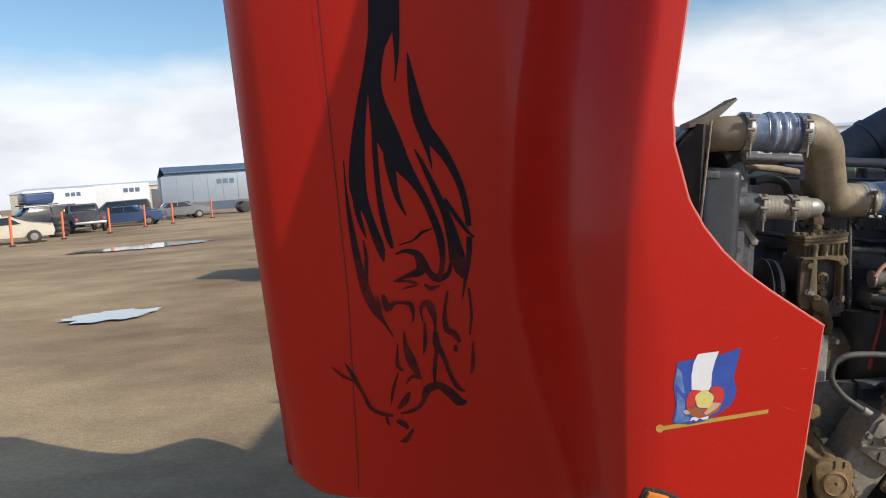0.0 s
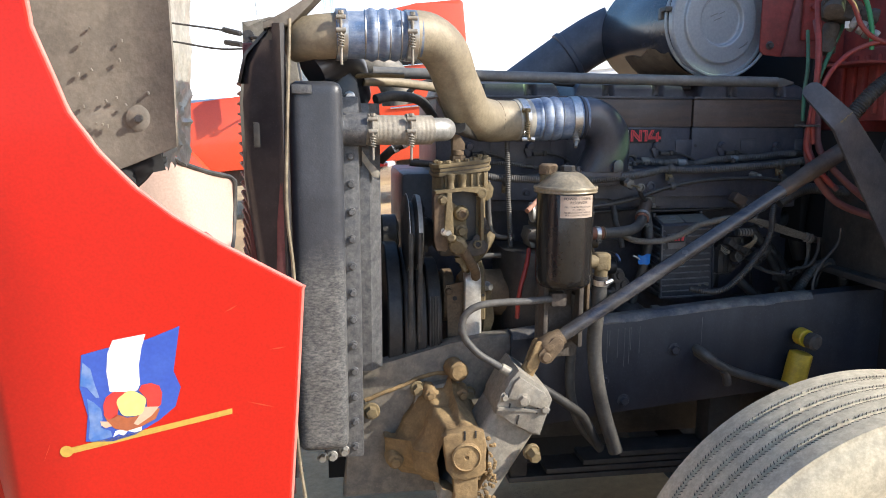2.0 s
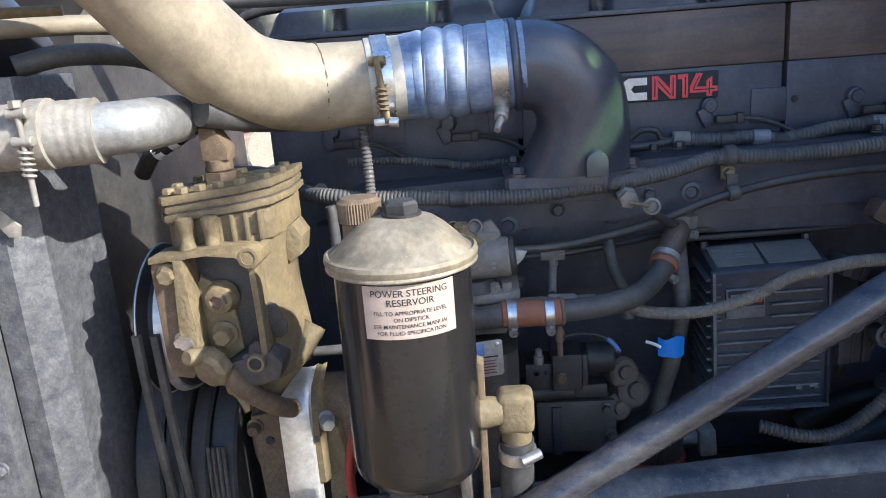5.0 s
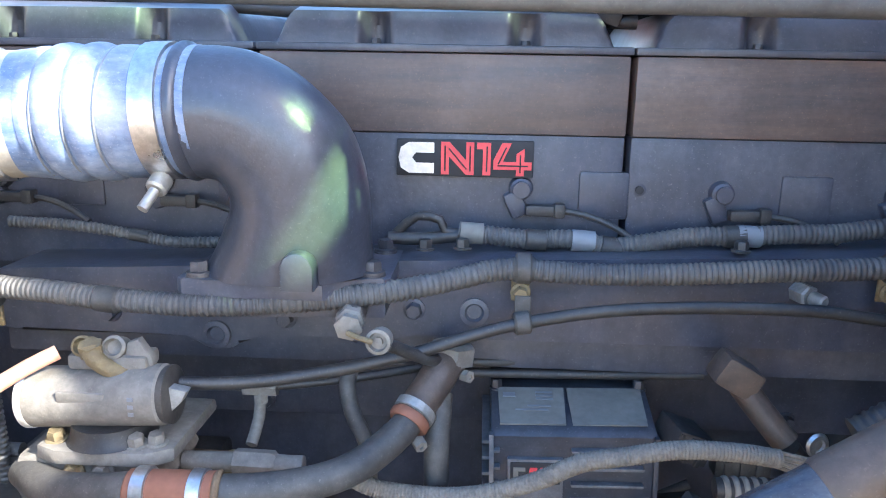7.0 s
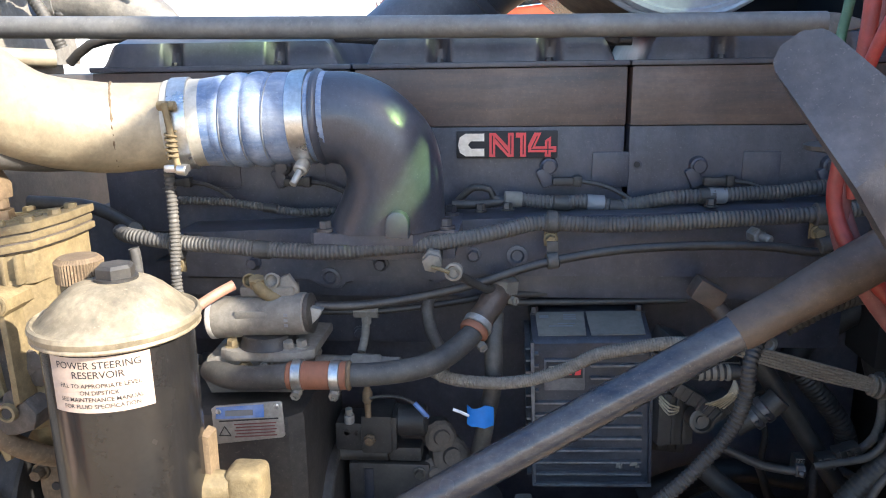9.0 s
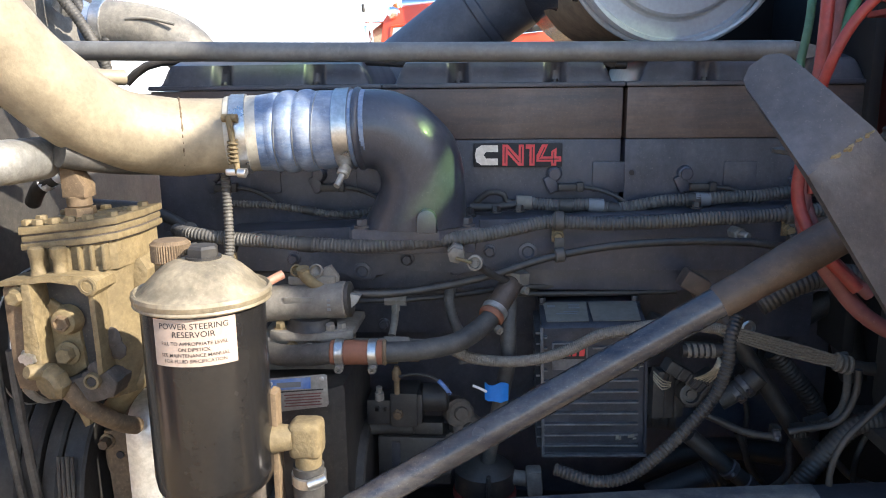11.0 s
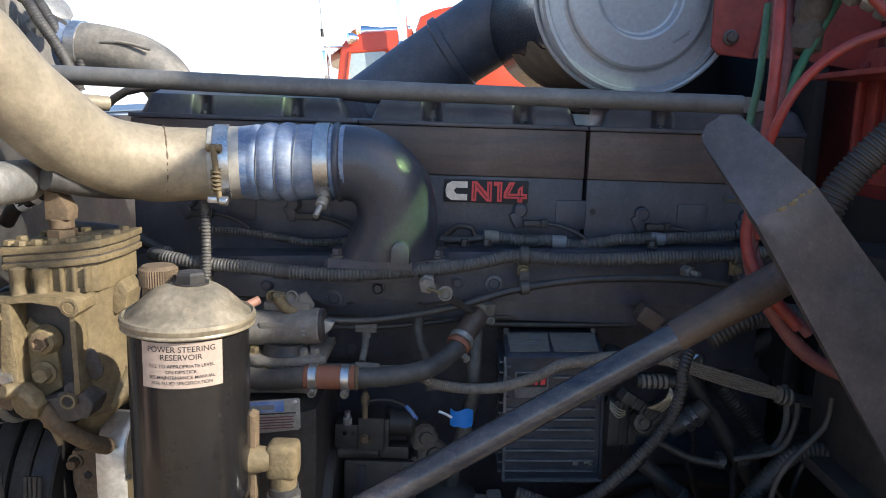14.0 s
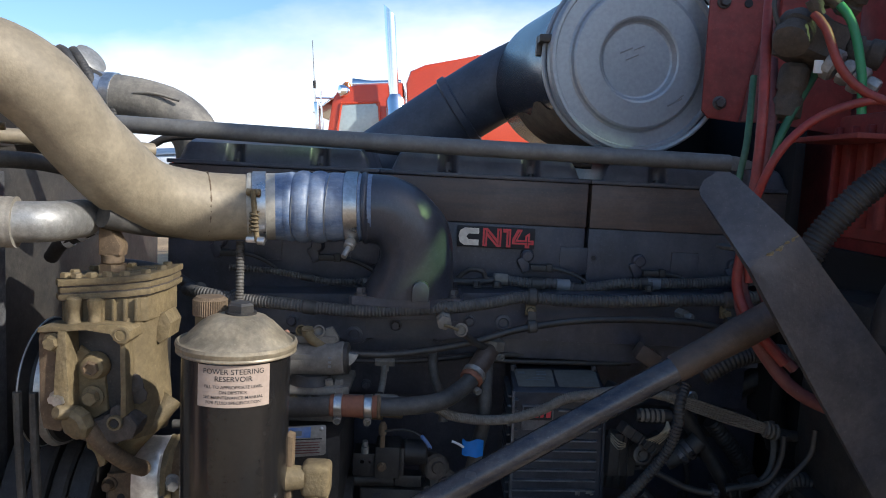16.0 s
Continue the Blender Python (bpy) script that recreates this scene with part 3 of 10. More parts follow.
def clamp_band(name, parent, a, b, r, bolt_dir=None, mat=None):
    """A steel band round a hose between two points of its axis, with its bolt lug."""
    a, b = Vector(a), Vector(b)
    ax = (b - a).normalized()
    h = (b - a).length
    bm = B()
    lathe(bm, a, ax, [(r, 0), (r + 0.0016, 0.0008), (r + 0.0016, h - 0.0008), (r, h)], 32)
    band = part(name, bm, mat or STEEL, parent, "worn steel hose clamp")
    return band


def t_bolt(parent, c, r, ax, down=0.075, spring=True):
    """The bolt, trunnions and spring of a clamp, hanging in front of the hose."""
    c = Vector(c)
    bm = B()
    p = c + V(0, -r - 0.006, 0)
    for dz in (0.016, -0.012):
        cyl(bm, p + V(-0.011, 0, dz), p + V(0.011, 0, dz), 0.0055, seg=12, chamfer=0.001)
    cyl(bm, p + V(0, 0, 0.028), p + V(0, 0, -down), 0.0032, seg=10)
    lathe(bm, p + V(0, 0, 0.022), (0, 0, 1), [(0.0065, 0), (0.0065, 0.007)], 6, True)
    part("clamp_bolt", bm, ALLOYDUST, parent, "dull dusty clamp bolt")
    if spring:
        bm = B()
        n = 5
        pts = []
        for i in range(n * 10 + 1):
            t = i / 10
            pts.append(p + V(0.0062 * math.cos(2 * math.pi * t), 0.0062 * math.sin(2 * math.pi * t), -0.018 - 0.0058 * t))
        tube(bm, pts, 0.0016, 6, smooth_it=False)
        part("spring", bm, ALLOYDUST, parent)


def rough(bm, amp, scale, cuts=3):
    """Caked, uneven surface: finer faces, pushed in and out by noise."""
    bmesh.ops.subdivide_edges(bm, edges=bm.edges, cuts=cuts, use_grid_fill=True)
    bm.normal_update()
    for v in bm.verts:
        v.co += v.normal * amp * (noise.noise(v.co * scale) + 0.5 * noise.noise(v.co * scale * 2.7))
    return bm

# ---- ground ----
bm = B()
ring_r = [0.0, 4, 8, 14, 22, 34, 50, 80, 140, 300, 900, 3500]
prev = None
for r in ring_r:
    cur = [bm.verts.new((0, 6, 0))] if r == 0 else [bm.verts.new((r * math.cos(a), 6 + r * math.sin(a), 0.03 * noise.noise((r * math.cos(a) * 0.3, r * math.sin(a) * 0.3, 0)) if 8 < r < 60 else 0.0)) for a in [2 * math.pi * i / 64 for i in range(64)]]
    if prev and len(prev) == 1:
        for i in range(64):
            bm.faces.new((prev[0], cur[i], cur[(i + 1) % 64]))
    elif prev:
        bridge(bm, prev, cur)
    prev = cur
single("ground", bm, DIRT, "packed brown dirt yard with damp patches", "ground", (0, 0, 0), frame_of=Matrix(), kind="structure")


def puddle(x, y, a, b, turn):
    bm = B()
    vs = []
    for i in range(72):
        t = 2 * math.pi * i / 72
        k = 1 + 0.45 * noise.noise((x + 2 * math.cos(t), y + 2 * math.sin(t), 3.0)) + 0.25 * noise.noise((x + 6 * math.cos(t), y + 6 * math.sin(t), 1.0))
        c, s = a * k * math.cos(t), b * k * math.sin(t)
        vs.append(bm.verts.new((x + c * math.cos(turn) - s * math.sin(turn), y + c * math.sin(turn) + s * math.cos(turn), 0.034)))
    bm.faces.new(vs)
    single("puddle", bm, WATER, "shallow puddle reflecting the pale sky on the dirt", "puddle", (x, y, 0.05), "puddles", Matrix(), "structure")


puddle(-5.5, 11.4, 0.62, 0.55, 0.1)
puddle(-12.4, 27.6, 2.4, 1.3, 0.5)

# ---- tilted hood ----
HOOD_L = [(0.60, -0.285), (0.83, -0.308), (1.03, -0.340), (1.467, -0.385), (2.026, -0.432), (2.6, -0.46)]
CREASE_L = [(0.70, 0.50), (0.92, 0.455), (1.10, 0.385), (1.30, 0.334), (1.46, 0.308), (1.77, 0.309), (2.0, 0.33), (2.6, 0.34)]
CREASE_R = [(0.60, 0.545), (1.0, 0.521), (1.265, 0.507), (1.51, 0.503), (1.75, 0.512), (1.94, 0.528), (2.6, 0.55)]
ARCH = [(0.60, 0.842), (1.0, 0.866), (1.187, 0.881), (1.334, 0.892), (1.352, 0.862), (1.370, 0.832), (1.399, 0.784), (1.436, 0.730), (1.474, 0.686), (1.52, 0.646), (1.571, 0.614), (1.672, 0.580), (1.749, 0.572), (1.94, 0.590), (2.6, 0.64)]
MID_Y = 3.05


def panel_y(x, z):
    return 2.085 + 0.155 * (1.5 - z) + 0.06 * x


FAR_ARCH = [(0.6, 0.47), (0.93, 0.475), (1.08, 0.477), (1.265, 0.485), (1.278, 0.478), (1.29, 0.466), (1.33, 0.382), (1.388, 0.30), (1.446, 0.231), (1.50, 0.185), (1.60, 0.13), (1.75, 0.08), (2.0, 0.06)]


def fender_y(x):
    return 1.726 + 0.10 * (x - 0.78)


def hood_rows(inset, mirrored, z0=0.74, z1=2.85):
    zs = sorted({z0, z0 + 0.012, z0 + 0.04, z1, *[z0 + 0.08 + 0.07 * i for i in range(25) if z0 + 0.08 + 0.07 * i < z1], *[z for z, _ in (FAR_ARCH if mirrored else ARCH) if z0 < z < z1]})
    rows = []
    for z in zs:
        xl, cl, cr, ar = (lerp_table(t, z) for t in (HOOD_L, CREASE_L, CREASE_R, ARCH))
        py = panel_y(0.0, z)
        tuck = 0.05 * max(0.0, 1 - (z - z0) / 0.05) ** 2
        k = xl + tuck
        pts = [(k + 0.03, 3.05), (k + 0.02, 2.75), (k + 0.004, 2.45), (k, 2.32), (k + 0.010, py + 0.13), (k + 0.035, py + 0.05), (k + 0.075, py + 0.012), (k + 0.12, py)]
        pts += [(x, panel_y(x, z)) for x in (-0.1, 0.0, 0.1, 0.18)]
        pc = panel_y(0.2, z)
        pts += [(cl - 0.05, pc - 0.012), (cl - 0.015, pc - 0.035), (cl, pc - 0.055), (cl + 0.012, pc - 0.085)]
        for s in (0.2, 0.4, 0.6, 0.8):
            pts.append((cl + 0.012 + (cr - cl - 0.02) * s, pc - 0.085 - (pc - 0.085 - fender_y(cr) - 0.009) * (1 - (1 - s) ** 1.8)))
        pts += [(cr - 0.004, fender_y(cr) + 0.007), (cr + 0.008, fender_y(cr + 0.008) + 0.001)]
        pts += [(cr + 0.008 + (ar - cr - 0.008) * s, fender_y(cr + 0.008 + (ar - cr - 0.008) * s)) for s in (0.25, 0.5, 0.75, 0.97, 1.0)]
        pts += [(ar + 0.003, fender_y(ar) + 0.008), (ar - 0.004, fender_y(ar) + 0.026)]
        row = []
        for i, (x, y) in enumerate(pts):
            y2 = y + inset * (1 if i > 3 else 0)
            x2 = x + (inset if i < 8 else 0)
            row.append((x2, 2 * MID_Y - y2 if mirrored else y2, z))
        if mirrored:
            edge, stop = lerp_table(FAR_ARCH, z), None
            for i in range(1, len(row)):
                a, b = row[i - 1], row[i]
                if stop is None and b[0] > edge:
                    stop = tuple(Vector(a).lerp(Vector(b), (edge - a[0]) / (b[0] - a[0])))
                if stop:
                    row[i] = stop
        rows.append(row)
    return rows


hood = thing("hood", (0.3, 3.05, 0.74), "tilted-open red fibreglass truck hood with black flame decal", "truck hood")
for mirrored in (False, True):
    top = 1.93 if mirrored else 2.85
    part("hood_side_panel", grid(B(), hood_rows(0.0, mirrored, 0.74, top)), RED, hood, "glossy red outer skin with fender flare", angle=50)
    rows = [r[:-2] for r in hood_rows(0.012, mirrored, 0.74, top)]
    part("inner_skin", grid(B(), rows), PINK, hood, "faded pinkish bare inner side")
bm = B()
tube(bm, [(p[0], p[1], p[2]) for p in (max(r, key=lambda q: q[0]) for r in hood_rows(0.0, False, 0.76, 2.4))], 0.0032, 8)
part("worn_edge", bm, PALEEDGE, hood, "paint worn to pale pink along the arch edge")
ends = [max(r, key=lambda p: p[0]) for r in hood_rows(0.012, True, 0.80, 1.93)]
bm = B()
tube(bm, [(p[0], p[1] - 0.004, p[2]) for p in ends], 0.011, 8)
part("arch_trim", bm, RUBBER, hood, "black rubber trim along the wheel arch")

# seam line of the side panel
bm = B()
SEAM = [(0.76, -0.078), (0.79, -0.078), (1.309, -0.099), (1.838, -0.146), (2.4, -0.19)]
zs = [0.76 + 0.06 * i for i in range(29)]
rows = [[(lerp_table(SEAM, z) + dx, panel_y(lerp_table(SEAM, z), z) - 0.0008, z) for dx in (-0.0012, 0.0012)] for z in zs]
part("panel_seam", grid(bm, rows), INK, hood, "thin dark joint line")


def skin_y(x, z):
    """The side's surface, with its swell before the crease."""
    e = lerp_table(CREASE_L, z) - 0.05
    if x <= 0.18 or e <= 0.18:
        return panel_y(x, z)
    k = min(1.0, (x - 0.18) / (e - 0.18))
    return panel_y(0.18, z) + (panel_y(0.2, z) - 0.012 - panel_y(0.18, z)) * k


def decal(strokes, mat, name, label):
    """Flat strokes on the hood's side: each a spine of (x, z, half-width)."""
    for k, st in enumerate(strokes):
        bm = B()
        P = smooth_path([(x, z, w) for x, z, w in st], 0.008)
        rows = []
        for i, p in enumerate(P):
            q = P[min(i + 1, len(P) - 1)] - P[max(i - 1, 0)]
            d = Vector((q.x, q.y)).normalized()
            w = max(p.z, 0.0004)
            rows.append([(p.x + sx * d.y * w, skin_y(p.x + sx * d.y * w, p.y - sx * d.x * w) - 0.0012 - 0.00016 * k, p.y - sx * d.x * w) for sx in (-1, -0.3, 0.4, 1)])
        part(name, grid(bm, rows), mat, hood, label)


FLAMES = [
    [(530, -75, 25), (528, 0, 24), (517, 55, 15), (514, 110, 12), (519, 150, 15), (530, 190, 21), (546, 225, 20), (562, 255, 16), (585, 287, 9), (605, 320, 7), (625, 365, 7), (636, 400, 7), (640, 432, 5)],
    [(512, 30, 8), (500, 100, 7), (492, 150, 9), (485, 210, 12), (482, 270, 15), (485, 310, 15), (500, 348, 8), (512, 382, 8), (524, 415, 8), (530, 440, 2)],
    [(482, 300, 12), (482, 342, 6), (490, 375, 4), (498, 396, 1)],
    [(512, 180, 4), (515, 240, 5), (520, 300, 5), (528, 350, 6), (538, 390, 6), (546, 415, 3)],
    [(535, 190, 9), (541, 250, 10), (550, 300, 6), (560, 330, 4), (572, 352, 1)],
    [(585, 228, 1), (600, 255, 4), (622, 300, 6), (645, 350, 8), (660, 400, 12), (667, 432, 15), (674, 458, 8), (679, 470, 1)],
    [(640, 318, 4), (670, 360, 4), (688, 382, 3), (698, 389, 1)],
    [(572, 60, 1), (578, 100, 6), (588, 150, 11), (602, 190, 13), (620, 212, 11), (645, 245, 8), (668, 290, 6), (680, 330, 6), (687, 368, 5)],
    [(688, 388, 5), (688, 430, 5), (682, 480, 3), (678, 512, 1)],
    [(592, 178, 8), (605, 215, 6), (612, 240, 3), (618, 264, 1)],
    [(545, -75, 12), (550, 0, 8), (553, 50, 5), (552, 90, 2), (550, 112, 1)],
    [(458, 252, 1), (462, 310, 2), (468, 360, 4), (476, 410, 6), (484, 450, 7), (497, 500, 9), (515, 538, 8), (530, 560, 3), (548, 590, 1)],
    [(492, 400, 1), (497, 430, 3), (497, 470, 4), (493, 500, 4)],
]
CURLS = [
    [(558, 408, 1), (585, 398, 2), (600, 383, 3), (620, 375, 1)],
    [(552, 426, 2), (570, 419, 4), (590, 424, 7), (600, 441, 10), (598, 458, 9), (578, 466, 5), (548, 479, 1)],
    [(603, 440, 8), (615, 460, 6), (630, 471, 8), (650, 462, 5), (655, 440, 3)],
    [(640, 425, 5), (638, 455, 5), (632, 472, 5)],
    [(548, 479, 2), (575, 478, 3), (592, 484, 3), (565, 494, 1)],
    [(606, 483, 2), (618, 491, 5), (636, 485, 1)],
    [(528, 505, 3), (537, 533, 8), (548, 523, 4), (565, 521, 3), (580, 524, 5), (586, 545, 3), (584, 562, 1)],
    [(604, 560, 1), (600, 530, 3), (612, 521, 7), (622, 538, 7), (627, 560, 3), (628, 600, 2)],
    [(650, 495, 2), (645, 540, 4), (650, 573, 6), (663, 580, 6), (676, 598, 4)],
    [(690, 488, 2), (696, 540, 3), (694, 582, 2)],
    [(568, 578, 1), (572, 610, 5), (580, 632, 9), (590, 655, 7), (602, 676, 2)],
    [(608, 560, 2), (609, 600, 4), (606, 626, 1)],
    [(628, 578, 4), (631, 605, 7), (645, 630, 4), (660, 670, 4), (675, 695, 4), (690, 701, 1)],
    [(632, 600, 3), (628, 660, 4), (630, 692, 1)],
    [(700, 595, 1), (702, 640, 4), (699, 662, 2)],
    [(517, 508, 1), (522, 530, 3), (524, 548, 2)],
    [(668, 604, 2), (668, 612, 5), (670, 618, 2)],
]
TAILS = [
    [(608, 716, 5), (616, 698, 9), (636, 690, 8), (656, 703, 9), (678, 724, 9), (692, 722, 3)],
    [(614, 706, 6), (602, 733, 4), (582, 747, 4), (562, 752, 2)],
    [(556, 605, 1), (556, 650, 4), (568, 660, 2)],
    [(557, 665, 1), (548, 700, 3), (544, 732, 1)],
    [(572, 690, 1), (585, 672, 4), (604, 678, 1)],
    [(580, 705, 2), (571, 725, 7), (558, 742, 3)],
    [(455, 648, 1), (468, 670, 4), (478, 690, 4), (490, 712, 3), (503, 740, 4), (522, 752, 4), (548, 757, 3)],
    [(428, 655, 1), (450, 675, 2), (476, 686, 2)],
    [(555, 768, 3), (568, 774, 6), (578, 784, 3)],
    [(588, 785, 3), (580, 800, 4), (572, 811, 6), (562, 812, 1)],
    [(534, 756, 3), (538, 772, 3), (541, 780, 1)],
]
for group_of in (FLAMES, CURLS, TAILS):
    decal([[(-0.031 + (a - 514) * 0.00132, 1.963 - b * 0.001298, w * 0.00132) for a, b, w in st] for st in group_of], DECAL, "flame_stroke", "matt black painted flame stroke")


def flat_on_fender(pts, lift, mat, name, label):
    bm = B()
    lo = [bm.verts.new((x, fender_y(x) - 0.0008 - lift * 0.6, z)) for x, z in pts]
    bm.faces.new(lo)
    return part(name, bm, mat, hood, label, smooth=False)


def disc_pts(cx, cz, r, n=28, wob=0.0):
    return [(cx + r * (1 + wob * math.sin(5 * t)) * math.cos(t), cz + r * (1 + wob * math.sin(5 * t)) * math.sin(t)) for t in [2 * math.pi * i / n for i in range(n)]]


flat_on_fender([(0.610, 1.259), (0.640, 1.266), (0.690, 1.274), (0.733, 1.290), (0.728, 1.262), (0.722, 1.228), (0.730, 1.205), (0.722, 1.178), (0.700, 1.160), (0.669, 1.143), (0.640, 1.136), (0.607, 1.139), (0.612, 1.175), (0.605, 1.215)], 0.0, FLAGBLUE, "flag_decal", "waving blue flag sticker")
flat_on_fender([(0.649, 1.276), (0.668, 1.279), (0.690, 1.282), (0.684, 1.264), (0.679, 1.239), (0.679, 1.213), (0.675, 1.205), (0.657, 1.203), (0.641, 1.206), (0.639, 1.234), (0.642, 1.259)], 0.0006, WHITE, "flag_stripe", "white stripe")
flat_on_fender([(0.644, 1.150), (0.660, 1.155), (0.678, 1.158), (0.677, 1.148), (0.668, 1.146), (0.660, 1.149), (0.654, 1.143), (0.648, 1.146), (0.641, 1.142)], 0.0006, WHITE, "flag_stripe", "torn foot of the white stripe")
flat_on_fender([(0.662, 1.204), (0.646, 1.206), (0.636, 1.199), (0.632, 1.188), (0.632, 1.174), (0.637, 1.167), (0.648, 1.171), (0.651, 1.185), (0.655, 1.195)], 0.0012, FLAGRED, "flag_ring", "red half of a ring")
flat_on_fender([(0.677, 1.205), (0.681, 1.212), (0.693, 1.214), (0.703, 1.209), (0.706, 1.199), (0.704, 1.183), (0.698, 1.177), (0.686, 1.181), (0.686, 1.193)], 0.0012, FLAGRED, "flag_ring", "red half of a ring")
flat_on_fender([(0.632, 1.174), (0.638, 1.167), (0.648, 1.174), (0.660, 1.168), (0.673, 1.169), (0.684, 1.179), (0.702, 1.177), (0.696, 1.163), (0.678, 1.154), (0.659, 1.149), (0.644, 1.154), (0.636, 1.163)], 0.0012, FLAGWORN, "flag_ring", "ring worn to orange brown")
flat_on_fender([(0.684, 1.181), (0.701, 1.180), (0.691, 1.168), (0.673, 1.156), (0.668, 1.159), (0.675, 1.169)], 0.0015, FLAGPALE, "worn_patch", "print worn to the pale backing")
flat_on_fender([(0.627, 1.166), (0.636, 1.165), (0.641, 1.158), (0.633, 1.156), (0.628, 1.160)], 0.0015, FLAGPALE, "worn_patch", "print worn to the pale backing")
flat_on_fender([(0.613, 1.199), (0.621, 1.193), (0.629, 1.183), (0.630, 1.169), (0.627, 1.157), (0.639, 1.151), (0.640, 1.143), (0.628, 1.140), (0.614, 1.138), (0.611, 1.144), (0.614, 1.164)], 0.0009, FLAGFADED, "worn_patch", "faded blue patch")
flat_on_fender([(0.611, 1.249), (0.620, 1.239), (0.623, 1.221), (0.628, 1.199), (0.624, 1.199), (0.614, 1.214), (0.606, 1.217)], 0.0009, FLAGFADED, "worn_patch", "faded blue patch")
flat_on_fender(disc_pts(0.667, 1.187, 0.0180, wob=0.05), 0.0018, PALEYELLOW, "flag_disc", "yellow disc")
flat_on_fender([(0.585, 1.1235), (0.795, 1.160), (0.7955, 1.168), (0.584, 1.132)], 0.0, GOLD, "flag_pole", "gold painted pole")
flat_on_fender(disc_pts(0.583, 1.128, 0.008), 0.0005, GOLD, "pole_knob", "gold painted knob")
for cx, cz, w, a in ((0.835, 1.17, 0.02, -0.3), (0.86, 1.25, 0.012, 0.1), (0.56, 1.13, 0.015, 1.2), (0.80, 1.31, 0.01, 0.5)):
    flat_on_fender([(cx - w * math.cos(a), cz - w * math.sin(a)), (cx, cz - 0.0012), (cx + w * math.cos(a), cz + w * math.sin(a)), (cx, cz + 0.0008)], 0.0002, RED_FAR, "paint_scratch", "faint scratch")
bm = B()
prism(bm, [(0.566, 1.003), (0.60, 0.996), (0.66, 0.963), (0.675, 0.918), (0.545, 0.895), (0.55, 0.968)], "y", 1.692, 1.735, 0.006)
part("marker_lamp_lens", bm, AMBER, hood, "amber side marker lens")
bm = B()
prism(bm, [(0.560, 1.010), (0.602, 1.003), (0.668, 0.969), (0.684, 0.910), (0.536, 0.887), (0.543, 0.973)], "y", 1.701, 1.736, 0.003)
part("marker_lamp_bezel", bm, BLACK, hood, "black bezel")

# liner sheet inside the wheel arch of the hood
bm = B()
rows = []
for i in range(13):
    z = 1.30 + i * (2.40 - 1.30) / 12
    row = []
    for j in range(7):
        x = 0.36 + j * (0.648 - 0.36) / 6
        zz = max(z, 1.40 + 0.45 * (x - 0.36) * 0.85)
        row.append((x + 0.004 * noise.noise((x * 9, zz * 7, 1)), 2.25 + 0.012 * noise.noise((x * 7, zz * 6, 5)) - 0.03 * max(0.0, (x - 0.58)) / 0.07, zz))
    rows.append(row)
liner = thing("splash_liner", (0.5, 2.25, 1.4), "weathered grey-brown liner sheet hanging inside the hood", "liner sheet")
thick(part("sheet", grid(bm, rows), LINER, liner), 0.006, 0)
bm = B()
lathe(bm, (0.576, 2.247, 1.563), (0, -1, 0), [(0.026, -0.002), (0.026, 0.003), (0.020, 0.006), (0.008, 0.006)], 24)
part("washer", bm, LINER, liner, "large dusty washer")
bm = B()
bolt(bm, (0.576, 2.242, 1.563), (0, -1, 0), 0.008, 0.012, False)
part("bolt", bm, BRACKET, liner)
rnd = random.Random(4)
for i in range(26):
    bm = B()
    p = V(rnd.uniform(0.47, 0.635), 2.236, rnd.uniform(1.50, 2.0))
    box(bm, p, (0.004, 0.006, rnd.uniform(0.004, 0.008)), 0.001, R(0, rnd.uniform(-30, 30), 0))
    part("staple", bm, LINER, liner)

# foil insulation under the hood
foil = thing("hood_insulation", (0.5, 3.2, 1.4), "torn quilted silver foil insulation under the hood", "insulation pad")
bm = B()
rows = []
star = (3.50, 1.577)
for i in range(64):
    z = 1.425 + i * 0.014
    row = []
    for j in range(61):
        y = 2.55 + j * 0.02
        d = math.hypot(y - star[0], z - star[1]) + 1e-4
        a = math.atan2(z - star[1], y - star[0])
        crease = max(0.0, math.cos(a * 15 + 2.0 * noise.noise((a * 2, d * 3, 0)))) ** 6
        h = 0.016 * crease * math.exp(-d * 2.0) * min(1.0, d / 0.06) + 0.010 * noise.noise((y * 5, z * 5, 2)) + 0.003 * noise.noise((y * 22, z * 22, 7)) - 0.02 * math.exp(-d * 18)
        edge = (0.07 * noise.noise((y * 5, 4, 1)) + 0.05 * noise.noise((y * 19, 2, 1))) * max(0.0, 1 - i / 6)
        row.append((0.40 + h + 0.05 * (z - 1.5), y, z + edge + 0.03 * math.sin(y * 3)))
    rows.append(row)
part("pad", grid(bm, rows), FOIL, foil)
bm = B()
lathe(bm, (0.395, 3.50, 1.577), (1, 0, 0), [(0.03, 0), (0.03, 0.008), (0.012, 0.012)], 20)
part("fixing_button", bm, STEEL, foil)

# head lamp bucket on the far fender
lamp = thing("headlight_bucket", (0.30, 3.9, 0.66), "dusty faded red headlight housing with rubber boots", "headlight housing")
bm = B()
prism(bm, [(0.205, 0.80), (0.20, 1.05), (0.235, 1.09), (0.41, 1.092), (0.435, 1.07), (0.44, 0.64), (0.19, 0.64)], "y", 3.93, 3.96, 0.008)
part("back_plate", bm, POSTRED, lamp, "faded red back plate")
bm = B()
prism(bm, [(0.225, 0.82), (0.225, 1.04), (0.245, 1.07), (0.40, 1.07), (0.415, 1.05), (0.42, 0.82)], "y", 3.915, 3.932, 0.006)
part("pressed_panel", bm, POSTRED, lamp, "faded pressed panel")
bm = B()
box(bm, (0.325, 3.88, 0.76), (0.24, 0.12, 0.22), 0.02, seg=3)
